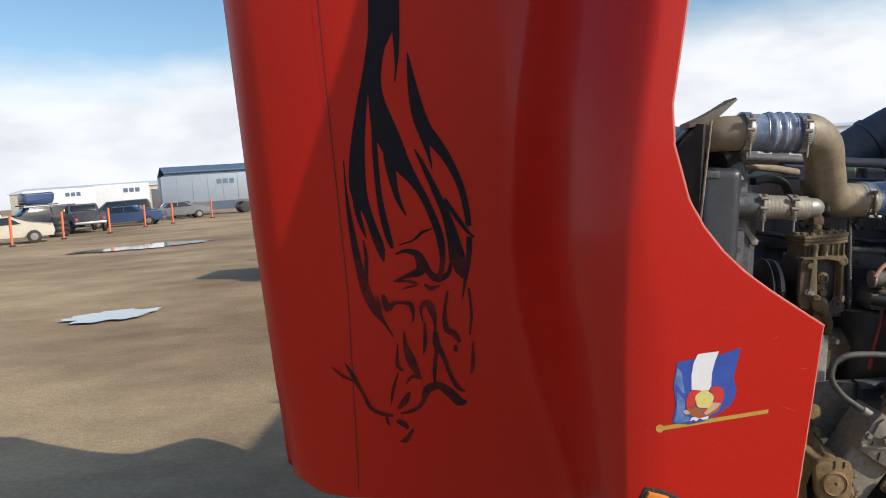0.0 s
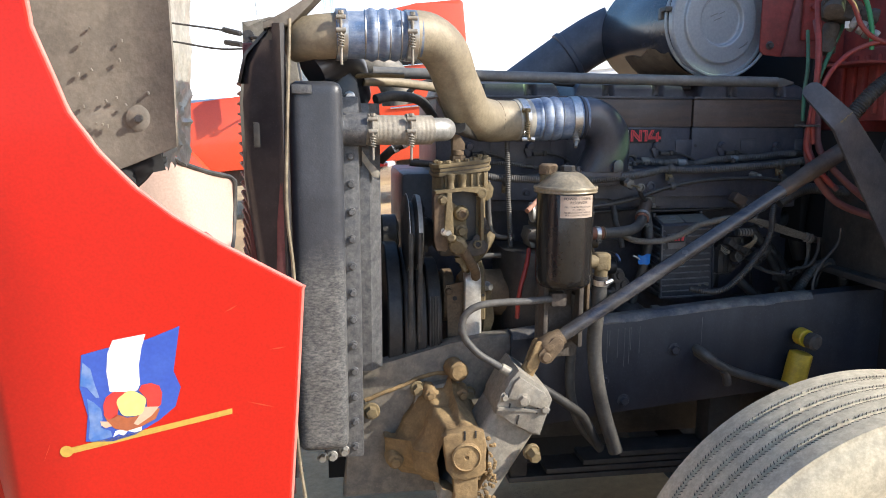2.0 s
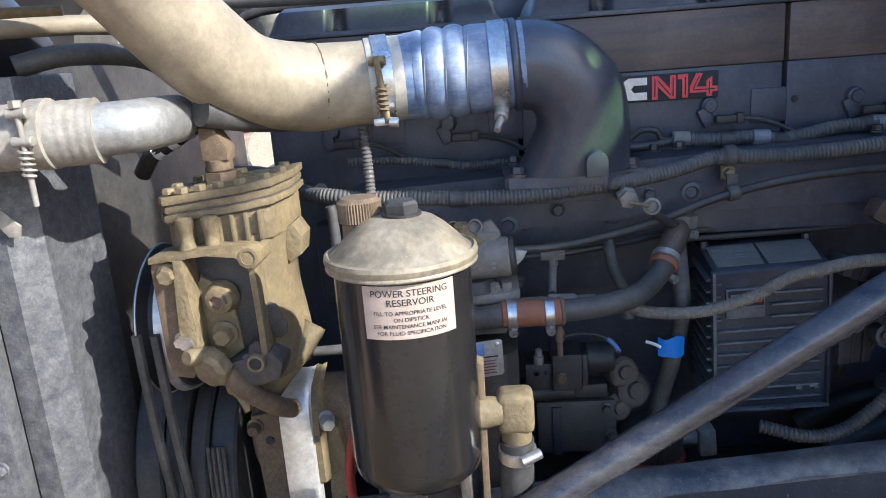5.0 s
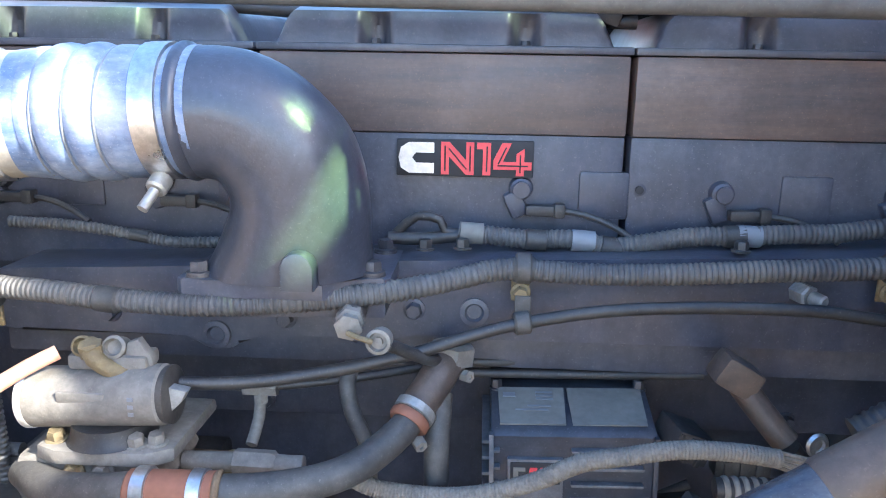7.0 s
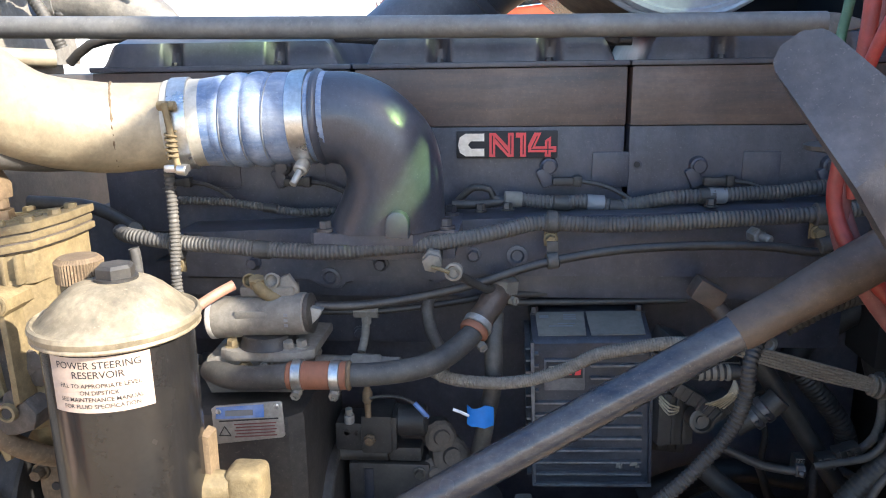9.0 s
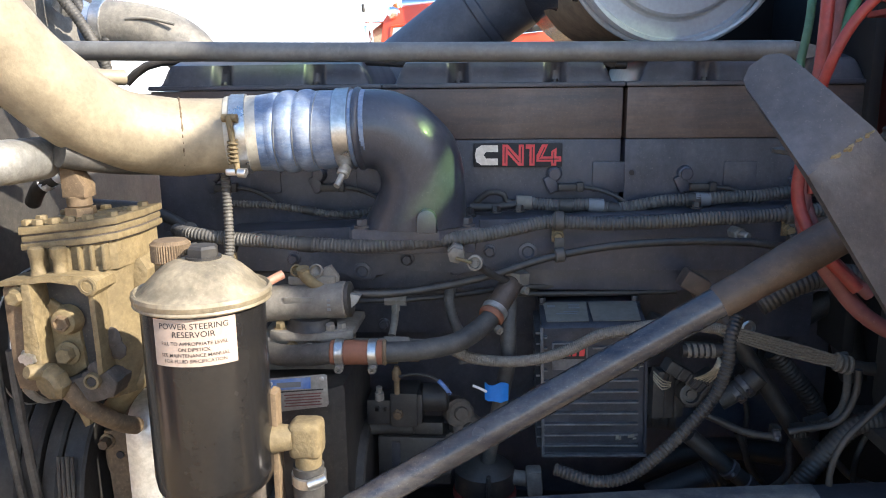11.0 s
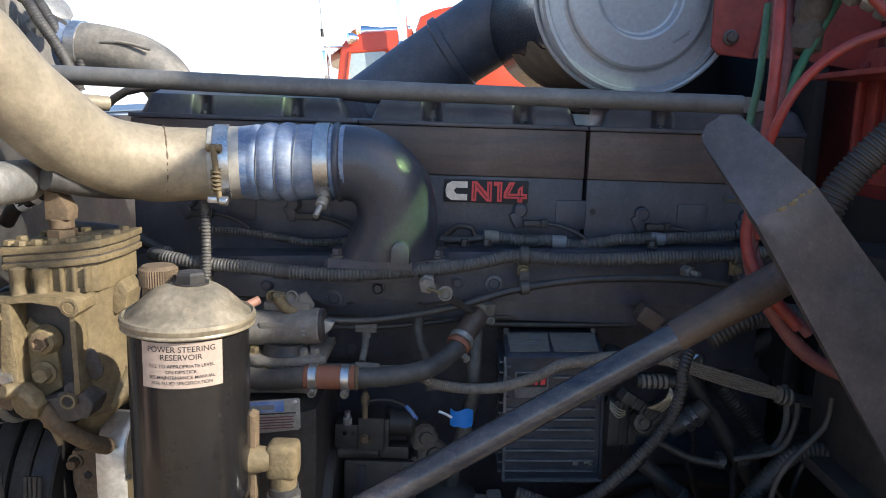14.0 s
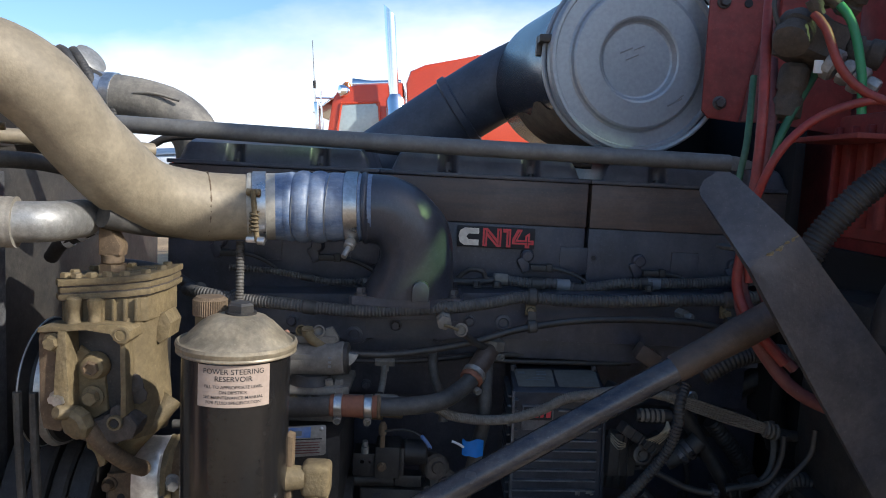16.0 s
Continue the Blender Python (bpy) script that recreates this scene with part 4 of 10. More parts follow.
box(bm, (0.37, 3.83, 0.68), (0.16, 0.10, 0.16), 0.02, seg=3)
part("socket_block", bm, POSTRED, lamp, "dusty red socket block")
for p, r, h in (((0.285, 3.86, 0.85), 0.055, 0.07), ((0.345, 3.88, 0.93), 0.036, 0.07), ((0.375, 3.86, 0.87), 0.030, 0.05)):
    bm = B()
    lathe(bm, p, (0.1, -0.25, 1), [(r * 1.25, -0.02), (r * 1.2, 0.012), (r, 0.022), (r * 0.95, h * 0.7), (r * 0.8, h * 0.95), (r * 0.5, h)], 20)
    part("boot", bm, DIRT_CAKE, lamp, "dusty rubber boot")
bm = B()
tube(bm, [(0.345, 3.86, 0.99), (0.39, 3.84, 0.985), (0.43, 3.82, 0.93), (0.44, 3.82, 0.80), (0.42, 3.83, 0.70)], 0.010)
part("wire", bm, MAROON, lamp)
bm = B()
box(bm, (0.14, 3.885, 0.640), (0.60, 0.016, 0.170), 0.005)
part("lower_band", bm, RED, lamp, "red painted band below the housing")
bm = B()
box(bm, (0.14, 3.870, 0.548), (0.60, 0.040, 0.014), 0.004)
part("band_ledge", bm, POSTRED, lamp, "faded ledge under the band")

# ---- radiator and charge cooler ----
rad = thing("radiator", (0.9, 3.05, 0.70), "dusty dark grey radiator and charge cooler with bolted side tank", "radiator")
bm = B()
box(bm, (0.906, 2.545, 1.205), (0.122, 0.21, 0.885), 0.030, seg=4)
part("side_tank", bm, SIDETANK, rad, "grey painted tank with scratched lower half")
bm = B()
box(bm, (0.955, 2.525, 1.165), (0.10, 0.030, 0.90), 0.008)
part("tank_flange", bm, GREYTANK, rad, "bolted flange")
bm = B()
box(bm, (0.877, 2.438, 1.628), (0.045, 0.006, 0.020), 0.002)
part("tank_tag", bm, GREYTANK, rad)
for i in range(13):
    bm = B()
    z = 0.745 + i * 0.0665
    bolt(bm, (0.984, 2.510, z), (0, -1, 0), 0.0078, 0.010)
    part("flange_bolt", bm, GREYTANK, rad)
for p in ((0.955, 2.51, 0.735), (0.925, 2.50, 0.728), (0.90, 2.50, 0.726)):
    bm = B()
    bolt(bm, p, (0, -1, 0), 0.010, 0.014)
    part("flange_bolt", bm, CAST, rad)
bm = B()
prism(bm, [(1.000, 2.545), (1.030, 2.545), (1.058, 2.575), (1.062, 2.66), (1.062, 2.70), (1.040, 2.70), (1.036, 2.68), (1.020, 2.60), (1.000, 2.575)], "z", 0.93, 1.60, 0.003)
part("fan_shroud", bm, GREYTANK, rad, "grey moulded fan shroud edge")
bm = B()
box(bm, (0.93, 3.10, 1.19), (0.10, 1.02, 0.86), 0.006)
part("core", bm, BLACK, rad)
bm = B()
tube(bm, [(0.90, 2.50, 1.67), (0.93, 2.52, 1.69), (0.96, 2.56, 1.70), (0.985, 2.62, 1.69), (1.0, 2.70, 1.62)], 0.045, 16)
part("tank_shoulder", bm, SHELL, rad)
bm = B()
for y0 in (2.56,):
    prism(bm, [(0.93, 1.60), (0.95, 1.66), (0.98, 1.675), (1.003, 1.655), (1.012, 1.60), (1.012, 1.45), (0.93, 1.45)], "y", 2.535, 2.56, 0.004)
part("shroud_ear", bm, SHELL, rad)
bm = B()
bolt(bm, (0.985, 2.535, 1.615), (0, -1, 0), 0.010, 0.012)
part("flange_bolt", bm, STEEL, rad)
bm = B()
prism(bm, [(0.994, 1.491), (1.007, 1.497), (1.032, 1.460), (1.056, 1.435), (1.052, 1.422), (1.039, 1.423), (1.021, 1.450)], "y", 2.538, 2.542, 0.001)
part("stay_strip", bm, ALLOYDUST, rad, "pale bent stay strip")
# curved shell in front of the tank
bm = B()
SH = [(0.72, 0.845, 0.035), (0.849, 0.820, 0.045), (1.051, 0.797, 0.06), (1.18, 0.772, 0.075), (1.426, 0.745, 0.09), (1.60, 0.742, 0.09), (1.68, 0.752, 0.085), (1.73, 0.78, 0.07), (1.765, 0.82, 0.05)]
rows = []
for z, x, w in SH:
    xr = 0.842
    rows.append([(xr, 2.415, z), (xr - 0.006, 2.41, z), (xr - 0.02, 2.425, z), (x + w * 0.35, 2.435, z), (x + w * 0.12, 2.45, z), (x, 2.49, z), (x - 0.003, 2.60, z), (x + 0.0, 2.72, z)])
shell = thing("radiator_shell", (0.78, 2.6, 0.72), "dark curved radiator shell with maroon louvres", "radiator shell")
thick(part("side_baffle", grid(bm, rows), SHELL, shell, "glossy dark curved baffle"), 0.006, 1)
bm = B()
grid(bm, [[(0.82, y, 1.765), (0.80, y, 1.745), (0.76, y, 1.70), (0.745, y, 1.64)] for y in (2.44, 2.6, 2.9, 3.2, 3.6)])
thick(part("crown", bm, SHELL, shell), 0.006, 1)
bm = B()
tube(bm, [(0.857, 2.408, 1.775), (0.846, 2.406, 1.57), (0.838, 2.404, 1.37), (0.849, 2.402, 1.21), (0.843, 2.402, 1.05), (0.841, 2.402, 0.93), (0.848, 2.40, 0.78), (0.862, 2.39, 0.66)], 0.004, 8)
part("edge_trim", bm, PALETOP, shell, "pale worn rubber edge trim")
bm = B()
grid(bm, [[(0.838, 2.408, z), (0.838 - w * 0.6, 2.409, z), (0.838 - w, 2.414, z)] for z, w in ((0.68, 0.018), (0.80, 0.024), (0.93, 0.026), (1.06, 0.028), (1.21, 0.028), (1.34, 0.022), (1.45, 0.010), (1.52, 0.004))])
part("trim_flange", bm, MAROON, shell, "maroon painted flange")
for i in range(22):
    z = 1.05 + i * 0.029
    for s in (1, -1):
        bm = B()
        box(bm, (0.722, MID_Y - s * 0.285, z), (0.026, 0.57, 0.006), 0.0025, R(0, 0, s * 9.1) @ R(0, 28, 0))
        part("louvre", bm, MAROON, shell)
for y in (2.49, 3.61):
    bm = B()
    box(bm, (0.760, y, 1.37), (0.024, 0.03, 0.72), 0.006)
    part("louvre_post", bm, MAROON, shell)
bm = B()
prism(bm, [(0.785, 2.50), (0.695, 3.05), (0.785, 3.60), (0.795, 3.60), (0.705, 3.05), (0.795, 2.50)], "z", 1.04, 1.70)
part("louvre_backing", bm, BLACK, shell)
bm = B()
prism(bm, [(0.80, 1.755), (0.86, 1.765), (0.93, 1.835), (0.925, 1.842), (0.85, 1.790), (0.80, 1.770)], "y", 2.42, 2.52, 0.003)
part("crown_flap", bm, LINER, shell, "bent dusty rubber flap")
bm = B()
prism(bm, [(0.770, 1.50), (0.786, 1.50), (0.786, 1.555), (0.770, 1.555)], "y", 2.427, 2.434, 0.002)
part("slot_plate", bm, BLACK, shell)
# cables from the hood to the shell
for dz, y in ((0.0, 2.55), (-0.045, 2.50)):
    stay = thing("hood_cable", (0.68, 2.6, 1.77 + dz), "thin steel hood stay cable with turnbuckle end", "cable", "hood cables")
    bm = B()
    tube(bm, [(0.55, 2.75, 1.80 + dz), (0.68, 2.65, 1.775 + dz), (0.79, y, 1.745 + dz * 0.5)], 0.0025, 8)
    part("cable", bm, BRACKET, stay)
    a, b = V(0.55, 2.75, 1.80 + dz), V(0.79, y, 1.745 + dz * 0.5)
    d = (b - a).normalized()
    bm = B()
    cyl(bm, b - d * 0.135 + V(0, 0, 0.006), b - d * 0.075 + V(0, 0, 0.003), 0.0065, seg=12, chamfer=0.002)
    part("crimp", bm, BRACKET, stay)
    bm = B()
    lathe(bm, b - d * 0.050 + V(0, 0, 0.002), (0, 1, 0), [(0.009, -0.003), (0.013, -0.003), (0.013, 0.003), (0.009, 0.003), (0.009, -0.003)], 18)
    part("eye", bm, BRACKET, stay, "dark steel eye")
    bm = B()
    tube(bm, [b - d * 0.042, b - d * 0.02, b], 0.0045, 10)
    part("hook", bm, BRACKET, stay)
# lower front frame under the shell
low = thing("front_crossmember", (0.72, 2.8, 0.45), "maroon dusty frame members below the radiator shell", "frame member")
bm = B()
prism(bm, [(0.664, 0.95), (0.728, 0.955), (0.742, 0.80), (0.70, 0.40), (0.52, 0.40), (0.58, 0.54)], "y", 2.74, 2.752, 0.003)
part("side_post", bm, POSTRED, low, "faded red upright")
bm = B()
prism(bm, [(0.634, 0.955), (0.735, 0.955), (0.742, 0.985), (0.72, 1.0), (0.63, 1.0)], "y", 2.70, 2.80, 0.005)
part("top_bracket", bm, MAROON, low)
bm = B()
prism(bm, [(0.742, 1.0), (0.765, 1.0), (0.775, 0.40), (0.742, 0.40), (0.752, 0.80)], "y", 2.64, 2.70, 0.004)
part("inner_angle", bm, BLACK, low)
bm = B()
box(bm, (0.70, 3.20, 0.60), (0.03, 0.9, 0.85), 0.01)
part("inner_sheet", bm, MAROON, low)
bm = B()
box(bm, (0.46, 3.30, 0.495), (0.60, 0.02, 0.51), 0.006)
part("back_panel", bm, RIBBED, low, "dark brown ribbed panel")
for k in range(6):
    bm = B()
    prism(bm, [(0.20 + 0.085 * k, 0.25), (0.222 + 0.085 * k, 0.25), (0.292 + 0.085 * k, 0.745), (0.270 + 0.085 * k, 0.745)], "y", 3.276, 3.292, 0.004)
    part("panel_rib", bm, RIBBED, low)
for z in (0.395, 0.640):
    bm = B()
    box(bm, (0.46, 3.280, z), (0.58, 0.020, 0.020), 0.004)
    part("panel_bead", bm, RIBBED, low)
bm = B()
box(bm, (0.46, 3.285, 0.762), (0.60, 0.05, 0.022), 0.005)
part("panel_ledge", bm, POSTRED, low, "red flange along the panel")
for z in (0.62, 0.72, 0.82):
    bm = B()
    box(bm, (0.745, 2.66, z), (0.06, 0.06, 0.014), 0.003)
    part("lug", bm, BLACK, low)
for x, z in ((0.705, 0.935), (0.722, 0.938), (0.70, 0.91)):
    bm = B()
    bolt(bm, (x, 2.74, z), (0, -1, 0), 0.006, 0.008)
    part("post_bolt", bm, MAROON, low)
bm = B()
tube(bm, [(0.70, 2.36, 0.665), (0.75, 2.36, 0.672), (0.782, 2.362, 0.69), (0.80, 2.37, 0.71)], 0.012, 12)
single("white_hose", bm, WHITE, "short white plastic drain hose", "hose", (0.8, 2.36, 0.75))

# torn rubber below the liner sheet
torn = thing("torn_rubber_flap", (0.5, 2.24, 1.36), "torn black foam rubber hanging below the liner sheet", "rubber flap")
for k, (y, zt) in enumerate(((2.262, 1.50), (2.285, 1.47))):
    rows = []
    for i in range(7):
        t = i / 6
        row = []
        for j in range(15):
            x = 0.36 + 0.25 * j / 14
            top = zt - 0.02 + 0.30 * (x - 0.36) * 0.5
            low_z = 1.385 + 0.07 * noise.noise((x * 22, k * 3.1, 0)) + 0.62 * max(0.0, x - 0.47)
            z = top + (min(low_z, top - 0.01) - top) * t
            row.append((x, y + 0.02 * noise.noise((x * 30, z * 30, k)), z))
        rows.append(row)
    bm = B()
    thick(part("flap", grid(bm, rows), SHADE_RUBBER, torn), 0.012, 0)

# ---- charge air plumbing ----
def humps(r, marks, amp=0.006, wid=0.010):
    def f(s, total):
        return r + sum(amp * math.exp(-((s - m) / wid) ** 2) for m in marks)
    return f


up = thing("charge_hose", (1.05, 2.46, 1.70), "dusty blue silicone charge hose with spring clamps", "hose")
bm = B()
tube(bm, [(0.955, 2.462, 1.748), (1.05, 2.465, 1.750), (1.145, 2.475, 1.752)], 0.052, 32, 0.004, prof=humps(0.0525, (0.079, 0.1065, 0.1325), 0.0065, 0.0095))
part("hose", bm, BLUE, up)
for x in (1.020, 1.048, 1.075, 1.100):
    bm = B()
    tube(bm, [(x, 2.4645 + 0.0535 * math.cos(2 * math.pi * k / 40), 1.750 + 0.0535 * math.sin(2 * math.pi * k / 40)) for k in range(41)], 0.0017, 6, smooth_it=False)
    part("steel_ring", bm, STEEL, up, "thin steel ring in the groove")
for x in (0.966, 1.122):
    clamp_band("clamp", up, (x - 0.012, 2.464, 1.749), (x + 0.012, 2.466, 1.749), 0.0555)
    t_bolt(up, (x, 2.465, 1.765), 0.054, None, 0.085)
bm = B()
tube(bm, [(0.86, 2.50, 1.735), (0.90, 2.475, 1.742), (0.97, 2.462, 1.748)], 0.050, 28, prof=lambda s, t: 0.046 + 0.004 * min(1, s / 0.06))
single("cooler_outlet", bm, TAN, "dusty tan cast outlet of the charge cooler", "pipe", (0.9, 2.48, 1.69))
pipe = thing("charge_air_pipe", (1.25, 2.6, 1.5), "dusty tan aluminium charge air pipe with two bends", "pipe")
bm = B()
tube(bm, [(1.11, 2.468, 1.752), (1.165, 2.488, 1.750), (1.213, 2.522, 1.715), (1.25, 2.575, 1.648), (1.296, 2.648, 1.583), (1.355, 2.712, 1.560), (1.405, 2.742, 1.558), (1.462, 2.752, 1.560)], 0.0555, 40, 0.008, prof=lambda s, t: 0.0555 - 0.001 * math.sin(s * 40))
part("pipe_body", bm, TAN, pipe)
bm = B()
lathe(bm, (1.372, 2.724, 1.559), (1, 0.45, 0), [(0.0540, 0), (0.0562, 0.001), (0.0566, 0.002), (0.0562, 0.003), (0.0540, 0.004)], 64)
part("weld_bead", rough(bm, 0.0012, 160, 1), RUSTY, pipe, "rough weld bead")
ch = thing("intake_hose", (1.55, 2.745, 1.50), "blue silicone hose with steel rings and band clamps at the intake", "hose")
HUMPS = [(1.436, 0.0555), (1.480, 0.0555), (1.500, 0.0575), (1.509, 0.0590), (1.5135, 0.0580), (1.5155, 0.0560), (1.5175, 0.0580), (1.523, 0.0605), (1.529, 0.0612), (1.535, 0.0605), (1.5405, 0.0580), (1.5425, 0.0560), (1.5445, 0.0580), (1.550, 0.0605), (1.556, 0.0612), (1.562, 0.0605), (1.5675, 0.0580), (1.5695, 0.0560), (1.5715, 0.0575), (1.580, 0.0585), (1.597, 0.0572), (1.645, 0.0565)]
HY = 2.762


def hose_axis(x):
    return V(x, HY - 0.012 * max(0.0, (1.50 - x) / 0.06), 1.560 + (x - 1.447) * 0.04)


bm = B()
tube(bm, [hose_axis(1.436 + 0.002 * i) for i in range(105)], 0.0545, 48, prof=lambda s, t: lerp_table(HUMPS, 1.436 + s), smooth_it=False)
part("hose", bm, BLUE, ch, "", True, 60)
for x in (1.5155, 1.5425, 1.5695):
    bm = B()
    c = hose_axis(x)
    tube(bm, [c + V(0.003 * math.sin(2 * math.pi * k / 40), 0.0573 * math.cos(2 * math.pi * k / 40), 0.0573 * math.sin(2 * math.pi * k / 40)) for k in range(41)], 0.0013, 6, smooth_it=False)
    part("steel_ring", bm, TEXTGREY, ch, "thin steel ring in the groove")
bm = B()
tube(bm, [hose_axis(x) for x in (1.436, 1.440, 1.478, 1.480)], 0.056, 48, prof=lambda s, t: 0.0565 if 0.003 < s < 0.0425 else 0.0556, smooth_it=False)
part("hose_cuff", bm, FOIL, ch, "bright worn hose end under the clamp", True, 25)
clamp_band("clamp", ch, hose_axis(1.444), hose_axis(1.466), 0.0572)
clamp_band("clamp", ch, hose_axis(1.5985), hose_axis(1.6215), 0.0585)
bm = B()
tp = hose_axis(1.456) + V(0, -0.066, 0)
cyl(bm, tp + V(0.002, 0, 0.030), tp + V(0.010, 0.004, -0.052), 0.0042, seg=12)
cyl(bm, tp + V(-0.009, 0.006, 0.026), tp + V(0.013, 0.006, 0.026), 0.006, seg=12, chamfer=0.001)
part("clamp_bolt", bm, CASTDUST, ch, "dull T-bolt")
bm = B()
helix = [tp + V(0.0052 + 0.0066 * math.cos(k * 0.63), 0.002 + 0.0066 * math.sin(k * 0.63), -0.004 - 0.00062 * k) for k in range(56)]
tube(bm, helix, 0.0016, 6, smooth_it=False)
part("spring", bm, CASTDUST, ch, "short coil spring")
bm = B()
box(bm, tp + V(0.006, 0.010, -0.050), (0.030, 0.014, 0.010), 0.003)
cyl(bm, tp + V(0.012, -0.004, -0.050), tp + V(0.024, -0.004, -0.051), 0.0065, seg=14, chamfer=0.001)
part("trunnion", bm, STEEL, ch, "bright trunnion block")
bm = B()
cyl(bm, (1.612, 2.735, 1.512), (1.609, 2.722, 1.502), 0.0095, seg=16, chamfer=0.002)
cyl(bm, (1.609, 2.722, 1.502), (1.603, 2.708, 1.488), 0.0048, seg=12)
part("clamp_screw", bm, CAST, ch)

# ---- engine ----
eng = thing("engine", (1.8, 3.2, 0.75), "dark dusty inline diesel engine with three rocker housings", "engine")
bm = B()
box(bm, (1.80, 3.22, 1.10), (1.30, 0.44, 0.60), 0.02)
part("cylinder_block", bm, ENGINE, eng, "blue-black painted block")
bm = B()
box(bm, (1.84, 2.975, 1.255), (1.10, 0.05, 0.14), 0.012)
part("side_cover", bm, ENGINE, eng)
for i in range(5):
    bm = B()
    bolt(bm, (1.42 + 0.21 * i, 2.95, 1.205), (0, -1, 0), 0.008, 0.010)
    part("bolt", bm, ENGINE, eng)
X0 = 1.245
for k in range(3):
    a = X0 + 0.4005 * k
    b = a + 0.3945
    bm = B()
    box(bm, ((a + b) / 2, 3.135, 1.460), (b - a, 0.43, 0.160), 0.004)
    part("cylinder_head", bm, ENGINE, eng, "dark painted head with dusty face")
    bm = B()
    box(bm, ((a + b) / 2, 3.130, 1.582), (b - a, 0.428, 0.084), 0.004)
    part("rocker_housing", bm, HOUSING, eng, "brown-tinged housing")
    bm = B()
    box(bm, ((a + b) / 2, 3.130, 1.6285), (b - a + 0.004, 0.436, 0.008), 0.0025)
    part("gasket_lip", bm, ENGINE, eng)
    # cover with scallops over the bolts
    bm = B()
    y_f, y_in = 2.918, 2.944
    c0, c1 = a + 0.018, b - 0.018
    marks = [a + 0.125, a + 0.284]
    lower, half, upper = [], [], []
    n = 120
    for i in range(n + 1):
        x = c0 + (c1 - c0) * i / n
        dip = max(math.exp(-((x - m) / 0.014) ** 4) for m in marks)
        e = max(0.0, min(1.0, (x - c0) / 0.022, (c1 - x) / 0.022))
        e = math.sin(e * math.pi / 2)
        lower.append((x, y_f + 0.022 * dip, 1.632))
        half.append((x, y_f + 0.003 + 0.021 * dip, 1.632 + 0.020 * e))
        upper.append((x, y_f + 0.009 + 0.006 * dip, 1.632 + 0.034 * e))
    top = [(x, 2.960, 1.632 + 0.042 * (z - 1.632) / 0.034) for x, _, z in upper]
    back = [(x, 3.30, z) for x, _, z in top]
    grid(bm, [lower, half, upper, top, back, [(x, 3.33, 1.632) for x, _, _ in lower]])
    part("rocker_cover", bm, ENGINE, eng, "dark valve cover with scalloped bolt pockets")
    for m in marks:
        bm = B()
        bolt(bm, (m, 2.929, 1.632), (0, 0, 1), 0.0050, 0.005)
        part("cover_bolt", bm, BRACKET, eng)
    # bosses, plates and injector plugs of each head
    for off in (0.075, 0.260):
        x = a + off
        if k < 2 and x < 1.80 and k == 1 and off < 0.1:
            continue
        bm = B()
        box(bm, (x + 0.115, 2.921, 1.476), (0.054, 0.008, 0.052), 0.003)
        part("cast_pad", bm, ENGINE, eng)
        bm = B()
        lathe(bm, (x + 0.025, 2.922, 1.482), (0, -1, 0), [(0.014, 0), (0.012, 0.012), (0.009, 0.014), (0.009, 0.018)], 16)
        box(bm, (x + 0.020, 2.915, 1.465), (0.020, 0.014, 0.030), 0.005, R(0, -25, 0))
        part("injector_boss", bm, ENGINE, eng)
        bm = B()
        box(bm, (x + 0.050, 2.902, 1.461), (0.040, 0.014, 0.012), 0.003)
        box(bm, (x + 0.066, 2.899, 1.462), (0.012, 0.016, 0.016), 0.003)
        part("sensor_plug", bm, BLACK, eng)
        bm = B()
        tube(bm, [(x + 0.072, 2.90, 1.461), (x + 0.095, 2.895, 1.458), (x + 0.12, 2.89, 1.449), (x + 0.14, 2.884, 1.438)], 0.0035, 8)
        part("plug_lead", bm, BLACK, eng)
    for dx in (0.011, -0.011):
        if k == 1:
            bm = B()
            lathe(bm, (b + 0.003 + dx * 1.45, 2.921, 1.483), (0, -1, 0), [(0.0075, -0.001), (0.0075, 0.001), (0.0045, 0.0012)], 16)
            part("dowel_rim", bm, ENGINE, eng)
            bm = B()
            lathe(bm, (b + 0.003 + dx * 1.45, 2.9205, 1.483), (0, -1, 0), [(0.0045, 0), (0.0045, 0.0022)], 16)
            part("dowel_hole", bm, INK, eng)
# intake manifold
bm = B()
MANI = [(1.370, 1.388), (1.385, 1.396), (1.58, 1.4035), (1.80, 1.416), (2.05, 1.426), (2.36, 1.437), (2.36, 1.335), (1.90, 1.335), (1.823, 1.337), (1.798, 1.3365), (1.786, 1.3305), (1.772, 1.322), (1.760, 1.3245), (1.752, 1.332), (1.742, 1.335), (1.666, 1.333), (1.647, 1.3295), (1.637, 1.3203), (1.627, 1.3145), (1.613, 1.3125), (1.600, 1.3150), (1.589, 1.323), (1.580, 1.332), (1.40, 1.3265), (1.378, 1.330)]
prism(bm, MANI[::-1], "y", 2.838, 2.93, 0.004)
part("intake_manifold", bm, ENGINE, eng, "dusty dark intake manifold with scalloped lower edge")
bm = B()
prism(bm, [(1.37, 2.86), (2.37, 2.86), (2.37, 2.93), (1.37, 2.93)], "z", 1.295, 1.34, 0.004)
part("manifold_step", bm, ENGINE, eng, "dark lower step of the manifold")
for x, z in ((1.613, 1.331), (1.884, 1.365)):
    bm = B()
    lathe(bm, (x, 2.839, z), (0, -1, 0), [(0.015, 0), (0.015, 0.005), (0.010, 0.006), (0.0075, 0.002)], 20)
    part("port_boss", bm, ENGINE, eng)
